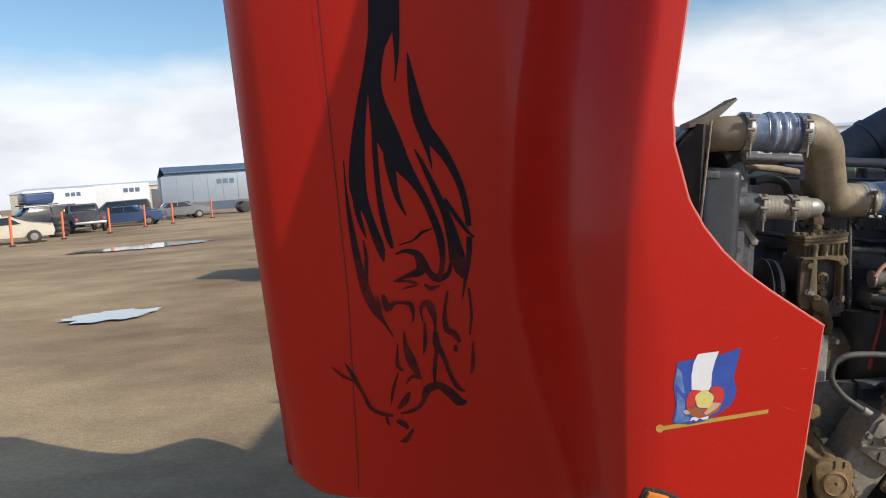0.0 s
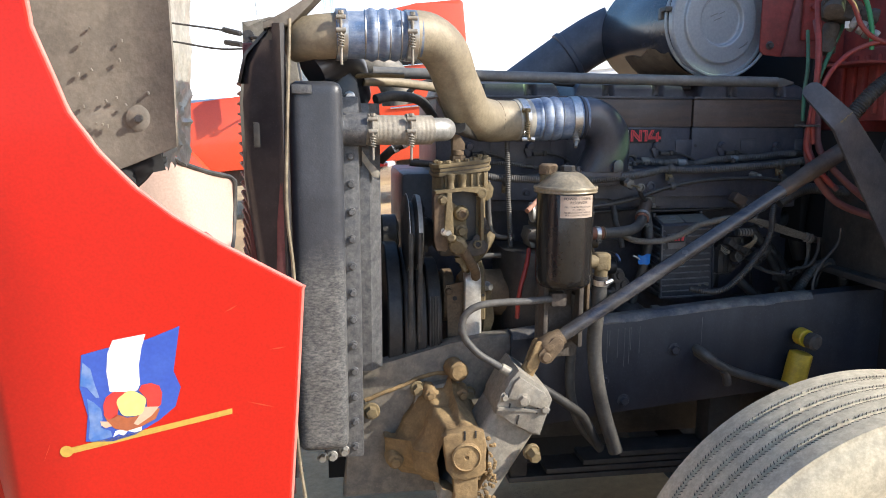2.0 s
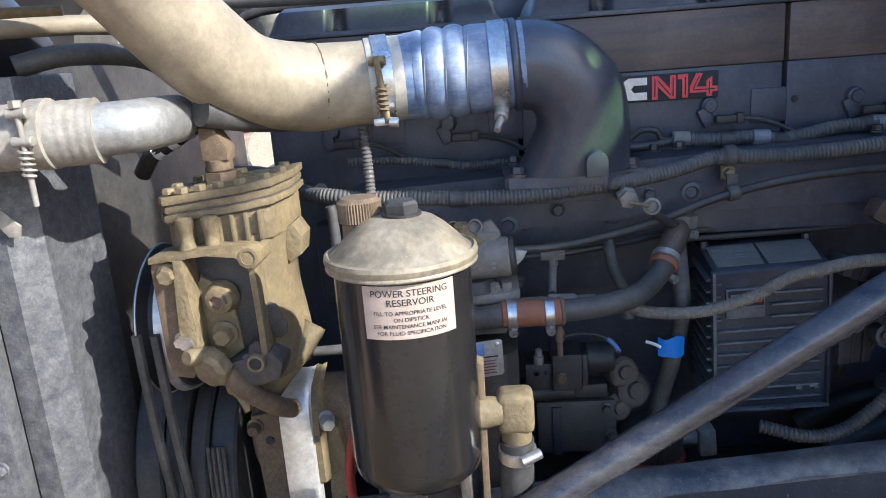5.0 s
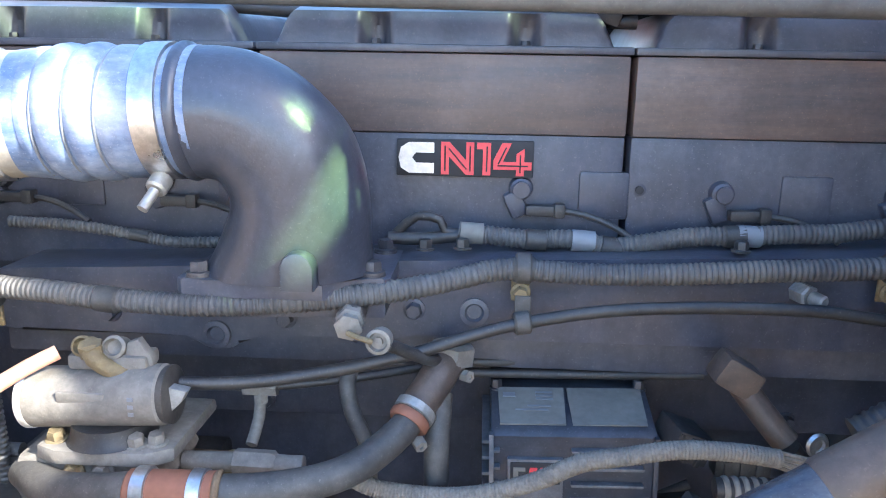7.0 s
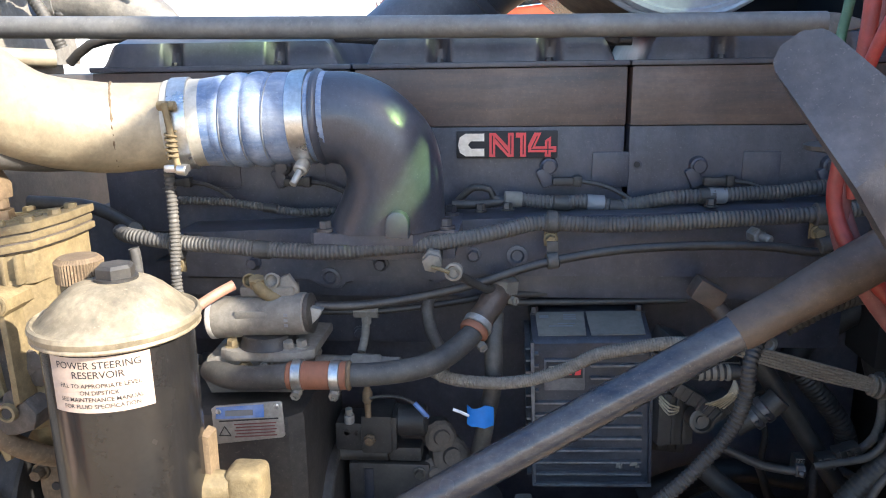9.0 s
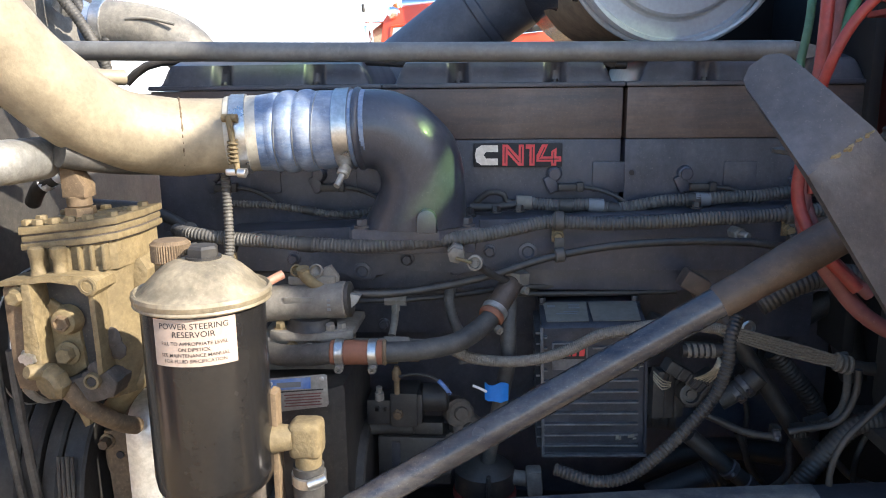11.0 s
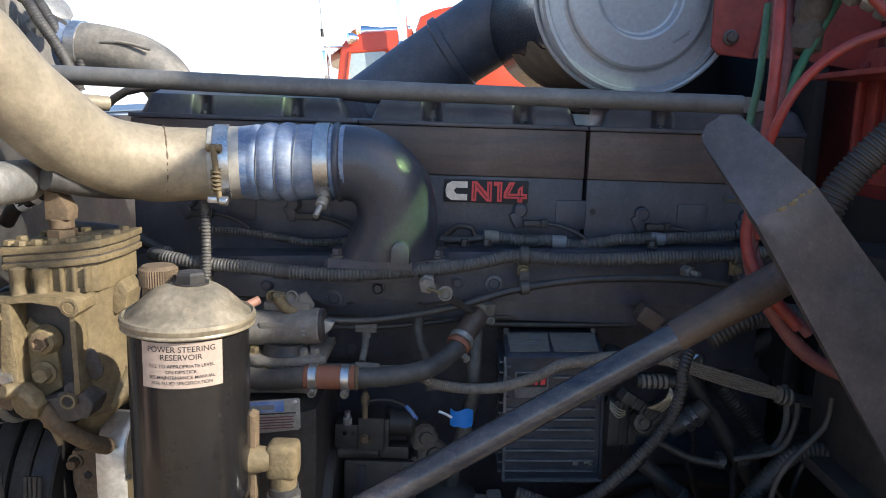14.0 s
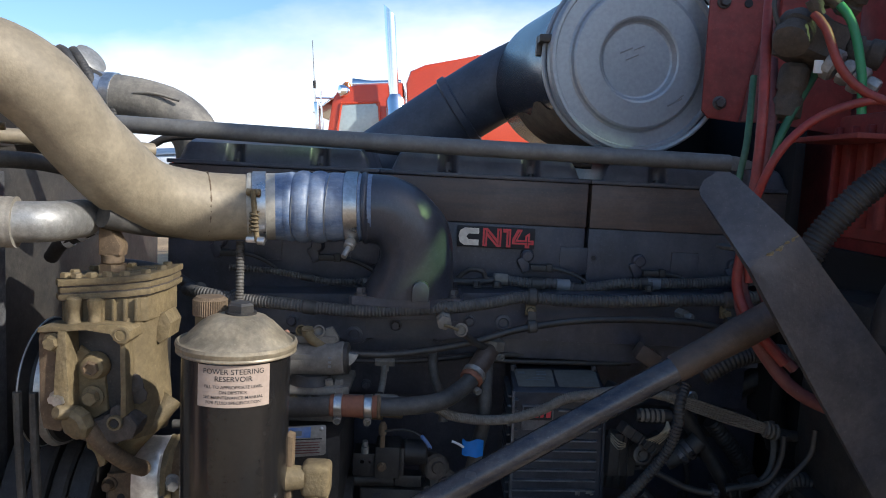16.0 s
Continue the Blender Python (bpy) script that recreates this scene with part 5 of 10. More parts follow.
for x, z in ((1.822, 1.366), (1.688, 1.352), (1.50, 1.352)):
    bm = B()
    bolt(bm, (x, 2.838, z), (0, -1, 0), 0.0085, 0.010)
    part("bolt", bm, ENGINE, eng)
for x, y in ((1.832, 2.845), (1.87, 2.85), (2.15, 2.85)):
    bm = B()
    bolt(bm, (x, y, 1.424 + (x - 1.66) * 0.02), (0, 0, 1), 0.007, 0.009)
    part("bolt", bm, BLACK, eng)
bm = B()
cyl(bm, (2.205, 2.842, 1.398), (2.212, 2.822, 1.397), 0.011, seg=6, chamfer=0.002)
cyl(bm, (2.212, 2.822, 1.397), (2.220, 2.808, 1.395), 0.007, seg=12, chamfer=0.002)
part("pressure_plug", bm, CAST, eng)
# cast elbow
elb = thing("intake_elbow", (1.72, 2.78, 1.42), "dark cast intake elbow bolted on the manifold", "intake elbow")
ELBOW = [(1.6290, 1.5075, 1.6355, 1.6255), (1.6430, 1.5060, 1.6630, 1.6250), (1.6530, 1.5030, 1.6900, 1.6195), (1.6560, 1.4970, 1.7215, 1.6040), (1.6570, 1.4905, 1.7485, 1.5805), (1.6565, 1.4840, 1.7695, 1.5545), (1.6545, 1.4765, 1.7815, 1.5215), (1.6495, 1.4660, 1.7865, 1.4850), (1.6405, 1.4480, 1.7875, 1.4530), (1.6300, 1.4300, 1.7880, 1.4330), (1.6200, 1.4160, 1.7890, 1.4190)]


def elbow_section(t):
    """Inner and outer edge of the casting along its bend, eased between the sections."""
    k = min(int(t), len(ELBOW) - 2)
    f = t - k
    a, b, c, d = (ELBOW[max(0, min(len(ELBOW) - 1, k + j))] for j in (-1, 0, 1, 2))
    return [0.5 * (2 * q + (r - p) * f + (2 * p - 5 * q + 4 * r - s) * f * f + (3 * q - p - 3 * r + s) * f ** 3) for p, q, r, s in zip(a, b, c, d)]


bm = B()
prev = None
for i in range(41):
    t = i / 40 * (len(ELBOW) - 1)
    ix, iz, ox, oz = elbow_section(t)
    k = t / (len(ELBOW) - 1)
    mid, u = V((ix + ox) / 2, HY + 0.030 * k, (iz + oz) / 2), V((ox - ix) / 2, 0, (oz - iz) / 2)
    cur = ring(bm, mid, u, V(0, 1, 0), 0.975, 0.0575 + 0.006 * k * k, 48)
    if prev:
        bridge(bm, prev, cur)
    else:
        bm.faces.new(cur[::-1])
    prev = cur
bm.faces.new(prev)
part("elbow_casting", bm, GLOSSCAST, elb, "smooth blue-black casting", angle=60)
bm = B()
lathe(bm, (1.6265, HY, 1.5665), (1, 0, 0.05), [(0.057, 0), (0.0605, 0.002), (0.0612, 0.005), (0.0605, 0.008), (0.057, 0.011)], 48)
part("bead_ring", bm, GLOSSCAST, elb)
bm = B()
prism(bm, [(1.610, 2.752), (1.616, 2.746), (1.642, 2.746), (1.668, 2.738), (1.748, 2.738), (1.774, 2.762), (1.800, 2.764), (1.806, 2.770), (1.806, 2.885), (1.610, 2.885)], "z", 1.402, 1.4175, 0.003)
part("flange", bm, ENGINE, elb, "cast flange with bolt ears")
bm = B()
prism(bm, [(1.614, 2.758), (1.800, 2.774), (1.800, 2.885), (1.614, 2.885)], "z", 1.376, 1.4015, 0.003)
part("flange_riser", bm, ENGINE, elb)
for p in ((1.629, 2.759, 1.4175), (1.788, 2.778, 1.4175), (1.629, 2.87, 1.4175), (1.788, 2.87, 1.4175)):
    bm = B()
    lathe(bm, p, (0, 0, 1), [(0.0125, 0), (0.0125, 0.002)], 20)
    part("washer", bm, BRACKET, elb)
    bm = B()
    bolt(bm, Vector(p) + V(0, 0, 0.002), (0, 0, 1), 0.0088, 0.010)
    part("flange_bolt", bm, BRACKET, elb, "dull dusty hex bolt")
bm = B()
prism(bm, [(1.7165, 1.418), (1.7165, 1.440), (1.7200, 1.4475), (1.7255, 1.4515), (1.7310, 1.4525), (1.7365, 1.4515), (1.7420, 1.4475), (1.7455, 1.440), (1.7455, 1.418)], "y", 2.712, 2.745, 0.003)
part("lug", bm, GLOSSCAST, elb, "arched cast lug")

# badge
badge = thing("engine_badge", (1.8685, 2.911, 1.514), "black badge plate with white mark and red lettering", "badge")
bm = B()
box(bm, (1.8685, 2.9125, 1.514), (0.148, 0.005, 0.040), 0.002)
part("plate", bm, INK, badge)
bm = B()
prism(bm, [(1.8355, 1.5305), (1.8355, 1.5195), (1.816, 1.5195), (1.8115, 1.514), (1.816, 1.5085), (1.8355, 1.5085), (1.8355, 1.4975), (1.808, 1.4975), (1.7995, 1.503), (1.797, 1.514), (1.7995, 1.525), (1.808, 1.5305)], "y", 2.9085, 2.9105)
part("mark", bm, WORNALLOY, badge, "pale grey angular mark", smooth=False)
ZB, ZT = 1.4965, 1.5315
for pts in ([(1.843, ZB), (1.843, ZT), (1.852, ZT), (1.870, 1.512), (1.870, ZT), (1.8785, ZT), (1.8785, ZB), (1.870, ZB), (1.8515, 1.516), (1.8515, ZB)],
            [(1.8815, 1.5245), (1.8815, ZT), (1.8965, ZT), (1.8965, ZB), (1.8880, ZB), (1.8880, 1.5245)],
            [(1.8995, 1.5030), (1.8995, 1.5130), (1.9085, ZT), (1.9185, ZT), (1.9095, 1.5115), (1.9240, 1.5115), (1.9240, 1.5200), (1.9325, 1.5260), (1.9325, 1.5115), (1.9405, 1.5115), (1.9405, 1.5030), (1.9325, 1.5030), (1.9325, ZB), (1.9240, ZB), (1.9240, 1.5030)]):
    bm = B()
    prism(bm, pts, "y", 2.9085, 2.9105)
    part("letter", bm, BADGERED, badge, "red block letter", smooth=False)
for (xa, za), (xb, zb) in (((1.8473, 1.5275), (1.8473, 1.5005)), ((1.8515, 1.5245), (1.8705, 1.5025)), ((1.8743, 1.5275), (1.8743, 1.5005)), ((1.8923, 1.5275), (1.8923, 1.5005)), ((1.9130, 1.5270), (1.9045, 1.5090)), ((1.9282, 1.5190), (1.9282, 1.5000)), ((1.9040, 1.5072), (1.9365, 1.5072))):
    bm = B()
    tube(bm, [(xa, 2.9083, za), (xb, 2.9083, zb)], 0.0008, 6, smooth_it=False)
    part("letter_line", bm, INK, badge, "dark line inside the letter")

# ---- power steering reservoir ----
res = thing("power_steering_reservoir", (1.497, 2.455, 1.16), "black power steering reservoir with dusty lid and label", "fluid reservoir")
RX, RY = 1.497, 2.455
bm = B()
lathe(bm, (RX, RY, 1.165), (0, 0, 1), [(0.030, -0.012), (0.058, -0.004), (0.067, 0.006), (0.069, 0.02), (0.069, 0.225), (0.067, 0.232)], 56)
part("canister", bm, RESERV, res, "scuffed black canister")
bm = B()
lathe(bm, (RX, RY, 1.392), (0, 0, 1), [(0.070, -0.002), (0.0745, -0.0015), (0.0765, 0.0), (0.0765, 0.001), (0.0755, 0.003), (0.0765, 0.005), (0.0775, 0.009), (0.0765, 0.013), (0.074, 0.0145), (0.0715, 0.012), (0.066, 0.016), (0.058, 0.025), (0.046, 0.0365), (0.036, 0.0435), (0.026, 0.047), (0.012, 0.048)], 56)
part("lid", bm, PALETOP, res, "dusty pale conical lid", angle=25)
bm = B()
lathe(bm, (RX - 0.040, RY + 0.015, 1.408), (0, 0, 1), [(0.019, 0), (0.019, 0.028)], 24)
part("filler_neck", bm, CASTDUST, res)
bm = B()
prof = []
lathe(bm, (RX - 0.040, RY + 0.015, 1.432), (0, 0, 1), [(0.020, 0), (0.0215, 0.001), (0.0215, 0.021), (0.018, 0.025), (0.008, 0.026)], 96)
for v in bm.verts:
    if 1.4325 < v.co.z < 1.4535:
        c2 = Vector((RX - 0.040, RY + 0.015, v.co.z))
        a = round(math.atan2(v.co.y - c2.y, v.co.x - c2.x) / (2 * math.pi) * 96)
        v.co = c2 + (v.co - c2) * (1.045 if a % 2 else 0.985)
part("filler_cap", bm, RUSTY, res, "dust-covered ribbed cap")
bm = B()
lathe(bm, (RX + 0.004, RY, 1.436), (0, 0, 1), [(0.020, 0), (0.020, 0.006)], 24)
lathe(bm, (RX + 0.004, RY, 1.441), (0, 0, 1), [(0.018, 0), (0.018, 0.010), (0.015, 0.013)], 6, True)
part("lid_nut", bm, BLACK, res)
# label wrapped round the canister


def on_can(a, z, lift):
    r = 0.0692 + lift
    return (RX + r * math.cos(radians(a)), RY + r * math.sin(radians(a)), z)


bm = B()
LA0, LA1 = -117, -41
grid(bm, [[on_can(LA0 + (LA1 - LA0) * i / 20, z, 0.0004) for i in range(21)] for z in (1.335, 1.3875)])
part("label", bm, LABEL, res, "pale printed label")


def wrap_text(s, size, z, name="label_line"):
    """Letters bent round the canister, centred on the label."""
    bm = text_bm(s, size, Matrix(), 0.0, 0.00002)
    mid = (LA0 + LA1) / 2
    for v in bm.verts:
        a = mid + math.degrees(v.co.x / 0.0692)
        v.co = Vector(on_can(a, z + v.co.y, 0.0008))
    part(name, bm, INK, res, "printed words", smooth=False)


for s, size, z in (("POWER STEERING", 0.0092, 1.3770), ("RESERVOIR", 0.0092, 1.3680), ("FILL TO APPROPRIATE LEVEL", 0.0056, 1.3590), ("ON DIPSTICK", 0.0056, 1.3525), ("SEE MAINTENANCE MANUAL", 0.0056, 1.3460), ("FOR FLUID SPECIFICATION", 0.0056, 1.3395)):
    wrap_text(s, size, z)
# outlet elbow and stand
bm = B()
cyl(bm, (RX + 0.060, RY + 0.010, 1.215), (RX + 0.09, RY + 0.015, 1.215), 0.019, 0.015, 24)
part("outlet_neck", bm, CASTDUST, res)
bm = B()
box(bm, (1.603, RY + 0.022, 1.212), (0.040, 0.036, 0.046), 0.010, seg=3)
cyl(bm, (1.604, RY + 0.022, 1.195), (1.602, RY + 0.025, 1.162), 0.0165, seg=24, chamfer=0.002)
part("outlet_elbow", bm, CASTDUST, res, "dusty square elbow fitting")
# the stand's dark colour stands in for the shadow below the reservoir
bm = B()
box(bm, (1.500, RY + 0.055, 1.06), (0.11, 0.02, 0.20), 0.006)
box(bm, (1.455, RY + 0.03, 1.08), (0.012, 0.07, 0.16), 0.004)
box(bm, (1.545, RY + 0.03, 1.08), (0.012, 0.07, 0.16), 0.004)
part("stand", bm, DIRT_CAKE, res, "steel stand coloured dark for the shadow it stands in")
bm = B()
prism(bm, [(1.563, 1.06), (1.570, 1.06), (1.572, 1.272), (1.564, 1.275)], "y", 2.462, 2.485, 0.002)
part("stand_edge", bm, RUSTY, res, "dusty brown upright edge")
hz = thing("return_hose", (1.60, 2.48, 0.70), "dusty black return hose with worm clamp", "hose")
bm = B()
tube(bm, [(1.603, 2.478, 1.176), (1.600, 2.482, 1.10), (1.597, 2.49, 1.0), (1.608, 2.49, 0.90), (1.635, 2.50, 0.80), (1.672, 2.50, 0.69)], 0.019, 20)
part("hose", bm, RUBBER, hz)
clamp_band("clamp", hz, (1.603, 2.478, 1.166), (1.6025, 2.479, 1.152), 0.0195)
bm = B()
cyl(bm, (1.606, 2.455, 1.160), (1.628, 2.463, 1.166), 0.006, seg=12, chamfer=0.001)
part("clamp_screw", bm, STEEL, hz)

# ---- air compressor ----
cmp_ = thing("air_compressor", (1.25, 2.66, 1.22), "clay-dusted air compressor with bolted head", "air compressor")
FY0 = 2.548
# case painted black so the recess between the ribs looks shaded
bm = B()
box(bm, (1.262, 2.66, 1.302), (0.110, 0.16, 0.175), 0.012, seg=3)
part("crankcase", bm, BLACK, cmp_, "cast case coloured black for the shade in the recess")
# front plate: a flat left wing, a recess with a tan face, and pale ribs on both sides
bm = B()
prism(bm, [(1.190, 1.372), (1.193, 1.380), (1.226, 1.381), (1.226, 1.240), (1.220, 1.232), (1.196, 1.236), (1.191, 1.262)], "y", FY0 + 0.004, FY0 + 0.022, 0.003)
part("front_wing", bm, RUSTY, cmp_, "brown dusty flat wing")
bm = B()
prism(bm, [(1.221, 1.383), (1.233, 1.383), (1.2375, 1.302), (1.238, 1.262), (1.226, 1.255), (1.2145, 1.285)], "y", FY0 - 0.006, FY0 + 0.05, 0.003)
part("left_rib", rough(bm, 0.001, 90, 1), CASTDUST, cmp_, "pale worn rib")
bm = B()
prism(bm, [(1.192, 1.379), (1.193, 1.386), (1.228, 1.390), (1.2577, 1.394), (1.302, 1.395), (1.316, 1.393), (1.3237, 1.3876), (1.3235, 1.375), (1.316, 1.368), (1.307, 1.367), (1.299, 1.373), (1.297, 1.384), (1.262, 1.386), (1.232, 1.383)], "y", FY0 - 0.004, FY0 + 0.05, 0.0025)
part("top_bar", rough(bm, 0.0008, 90, 1), CASTDUST, cmp_, "pale worn top bar with eye")
bm = B()
prism(bm, [(1.3065, 1.368), (1.3145, 1.368), (1.3160, 1.29), (1.3165, 1.262), (1.308, 1.256), (1.3085, 1.30)], "y", FY0, FY0 + 0.06, 0.0025)
part("right_rib", rough(bm, 0.001, 90, 1), CASTDUST, cmp_, "pale worn rib")
bm = B()
prism(bm, [(1.222, 1.3435), (1.236, 1.343), (1.239, 1.3556), (1.2502, 1.347), (1.2655, 1.338), (1.2740, 1.3228), (1.2800, 1.2597), (1.2560, 1.2439), (1.2401, 1.248), (1.224, 1.280)], "y", FY0 + 0.026, FY0 + 0.05, 0.003)
part("recess_face", rough(bm, 0.0008, 70, 1), CASTDUST, cmp_, "tan dusted face in the recess")
bm = B()
lathe(bm, (1.262, FY0 + 0.028, 1.327), (0, -1, 0), [(0.021, 0), (0.019, 0.008), (0.0165, 0.016), (0.0150, 0.017)], 28)
part("boss", bm, CASTDUST, cmp_, "round dusted boss")
bm = B()
lathe(bm, (1.262, FY0 + 0.012, 1.327), (0, -1, 0), [(0.0115, 0), (0.0115, 0.008), (0.0085, 0.009), (0.0085, 0.004)], 6, True)
part("boss_plug", bm, RUSTY, cmp_, "hex plug")
for x, z, r in ((1.3105, 1.381, 0.0115), (1.301, 1.251, 0.0105)):
    bm = B()
    lathe(bm, (x, FY0 - 0.003, z), (0, -1, 0), [(r * 1.1, -0.004), (r, 0.002), (r * 0.72, 0.0025), (r * 0.6, -0.003)], 24)
    part("eye_rim", bm, CASTDUST, cmp_)
    bm = B()
    lathe(bm, (x, FY0 + 0.0, z), (0, -1, 0), [(r * 0.58, 0), (r * 0.58, 0.004)], 20)
    part("eye_hole", bm, INK, cmp_)
for x, z, r, y in ((1.212, 1.365, 0.0105, FY0 + 0.004), (1.216, 1.284, 0.0075, FY0 + 0.004), (1.224, 1.282, 0.0085, FY0 + 0.002), (1.262, 1.283, 0.012, FY0 + 0.018)):
    bm = B()
    bolt(bm, (x, y, z), (0, -1, 0), r, 0.013)
    part("wing_bolt", bm, CASTDUST if r > 0.009 else STEEL, cmp_)
# lower flange, dark with dirt
bm = B()
prism(bm, [(1.247, 1.244), (1.292, 1.256), (1.318, 1.262), (1.330, 1.246), (1.324, 1.226), (1.300, 1.218), (1.262, 1.214), (1.240, 1.222)], "y", FY0 + 0.006, FY0 + 0.09, 0.005)
part("lower_flange", rough(bm, 0.003, 45, 2), DIRT_CAKE, cmp_, "dirt-caked lower flange")
# banjo fitting and its line at the foot of the ribs
bm = B()
lathe(bm, (1.246, FY0 + 0.006, 1.262), (-0.45, -0.85, 0.25), [(0.0105, 0), (0.0105, 0.034), (0.008, 0.038)], 18)
part("banjo_bolt", bm, CASTDUST, cmp_, "pale dusted banjo bolt")
bm = B()
lathe(bm, (1.254, FY0 + 0.006, 1.252), (-0.35, -0.85, -0.2), [(0.020, 0), (0.024, 0.006), (0.024, 0.018), (0.018, 0.024)], 8)
part("banjo_nut", bm, CASTDUST, cmp_)
bm = B()
tube(bm, [(1.262, FY0 + 0.004, 1.240), (1.277, FY0 + 0.010, 1.216), (1.292, FY0 + 0.025, 1.192), (1.305, FY0 + 0.05, 1.168), (1.312, FY0 + 0.08, 1.150)], 0.0125, 16)
part("banjo_line", bm, RUSTY, cmp_, "brown line")
# barrel
bm = B()
rows = []
for i in range(15):
    t = i / 14
    z = 1.215 + 0.185 * t
    b = 0.5 + 0.5 * math.sin(math.pi * t * 2.1 + 0.3)
    n1 = 0.006 * noise.noise((z * 40, 1, 2))
    rows.append([(1.300, FY0 + 0.025, z), (1.312, FY0 + 0.030 - 0.004 * b, z), (1.324, FY0 + 0.046 - 0.006 * b + n1, z), (1.332 + 0.006 * b, FY0 + 0.066, z), (1.336 + 0.010 * b + n1, FY0 + 0.095, z), (1.330 + 0.008 * b, FY0 + 0.13, z), (1.31, FY0 + 0.17, z)])
part("cylinder_barrel", grid(bm, rows), CASTDUST, cmp_, "bulged dusty barrel")
bm = B()
prism(bm, [(1.330, 1.395), (1.346, 1.402), (1.356, 1.385), (1.352, 1.362), (1.338, 1.352), (1.330, 1.360)], "y", FY0 + 0.07, FY0 + 0.12, 0.004)
part("barrel_ear", bm, CASTDUST, cmp_)
# head: a finned block, a plate and a ribbed cover, set a little askew
HEAD = [(1.194, FY0 + 0.052), (1.208, FY0 + 0.030), (1.306, FY0 + 0.022), (1.336, FY0 + 0.036), (1.348, FY0 + 0.085), (1.344, FY0 + 0.15), (1.198, FY0 + 0.15)]


def head_layer(grow, z0, z1, name, label="", bev=0.0015, mat=CASTDUST):
    cx, cy = 1.270, FY0 + 0.09
    b = B()
    prism(b, [(cx + (x - cx) * grow, cy + (y - cy) * grow) for x, y in HEAD], "z", z0, z1, bev)
    for v in b.verts:
        v.co.z += 0.115 * (v.co.x - 1.262)
    return part(name, b, mat, cmp_, label)


head_layer(0.93, 1.386, 1.424, "head_block", "finned dusty head block")
head_layer(0.985, 1.4242, 1.452, "gasket", "dark joint between the head plates", mat=DIRT_CAKE)
head_layer(1.02, 1.4262, 1.4345, "head_gasket_plate")
head_layer(1.0, 1.4368, 1.4445, "head_plate")
head_layer(1.03, 1.4468, 1.4565, "head_cover", "dusty head cover")
for i in range(7):
    bm = B()
    box(bm, (1.222 + 0.0165 * i, FY0 + 0.030, 1.404 + 0.0015 * i), (0.0045, 0.016, 0.034), 0.0015)
    part("cooling_rib", bm, CASTDUST, cmp_)
for x in (1.234, 1.264):
    bm = B()
    lathe(bm, (x, FY0 + 0.018, 1.386), (0, 0, 1), [(0.0100, 0), (0.0105, 0.006), (0.0085, 0.012), (0.0085, 0.026), (0.0105, 0.030), (0.0105, 0.040), (0.007, 0.043)], 14)
    part("head_stud", bm, CASTDUST, cmp_, "stout dusty stud")
for x, y in ((1.208, 0.046), (1.226, 0.036), (1.246, 0.034), (1.266, 0.032), (1.288, 0.032), (1.310, 0.046), (1.318, 0.085), (1.312, 0.13), (1.262, 0.135), (1.212, 0.13), (1.204, 0.085)):
    bm = B()
    bolt(bm, (x + 0.15 * (x - 1.2), FY0 + y, 1.4565 + 0.115 * (x - 1.262)), (0, 0, 1), 0.0078, 0.007, False)
    part("head_bolt", bm, CASTDUST, cmp_)
for k in range(4):
    bm = B()
    box(bm, (1.270, FY0 + 0.062 + 0.022 * k, 1.4575), (0.095, 0.007, 0.004), 0.0015, R(0, -6.5, 8))
    part("cover_rib", bm, CASTDUST, cmp_)
bm = B()
cyl(bm, (1.262, FY0 + 0.085, 1.450), (1.262, FY0 + 0.085, 1.470), 0.0205, seg=6)
cyl(bm, (1.262, FY0 + 0.085, 1.470), (1.261, FY0 + 0.085, 1.486), 0.0165, seg=20, chamfer=0.002)
prism(bm, [(1.246, 1.484), (1.278, 1.484), (1.279, 1.500), (1.266, 1.522), (1.246, 1.526)], "y", FY0 + 0.069, FY0 + 0.101, 0.004)
part("head_fitting", bm, RUSTY, cmp_, "brown elbow fitting")

rnd = random.Random(51)
for x, z, r in ((1.290, 1.246, 0.012), (1.318, 1.30, 0.014), (1.325, 1.285, 0.012), (1.300, 1.262, 0.010), (1.262, 1.236, 0.011), (1.205, 1.300, 0.009)):
    bm = B()
    bmesh.ops.create_icosphere(bm, subdivisions=2, radius=r, matrix=Matrix.Translation((x, FY0 + (0.028 if x > 1.31 else 0.010), z)) @ Matrix.Diagonal((1, 0.35, 1.2, 1)))
    part("oily_grime", rough(bm, 0.003, 70, 1), DIRT_CAKE, cmp_, "oily dirt in the corner")

stripe = thing("banded_hose", (1.138, 2.80, 1.495), "short black hose wound with pale tape bands", "hose")
HA, HBn = V(1.105, 2.80, 1.478), V(1.185, 2.795, 1.520)
bm = B()
tube(bm, [HA - V(0.03, -0.02, 0.03), HA, HA.lerp(HBn, 0.5), HBn, HBn + V(0.03, 0.03, 0.0)], 0.0125, 14)
part("hose", bm, BLACK, stripe)
for k in (0.12, 0.42, 0.74):
    q = HA.lerp(HBn, k)
    e = (HBn - HA).normalized()
    bm = B()
    cyl(bm, q - e * 0.006, q + e * 0.007, 0.0132, seg=16)
    part("tape_band", bm, WHITE, stripe, "pale tape band")

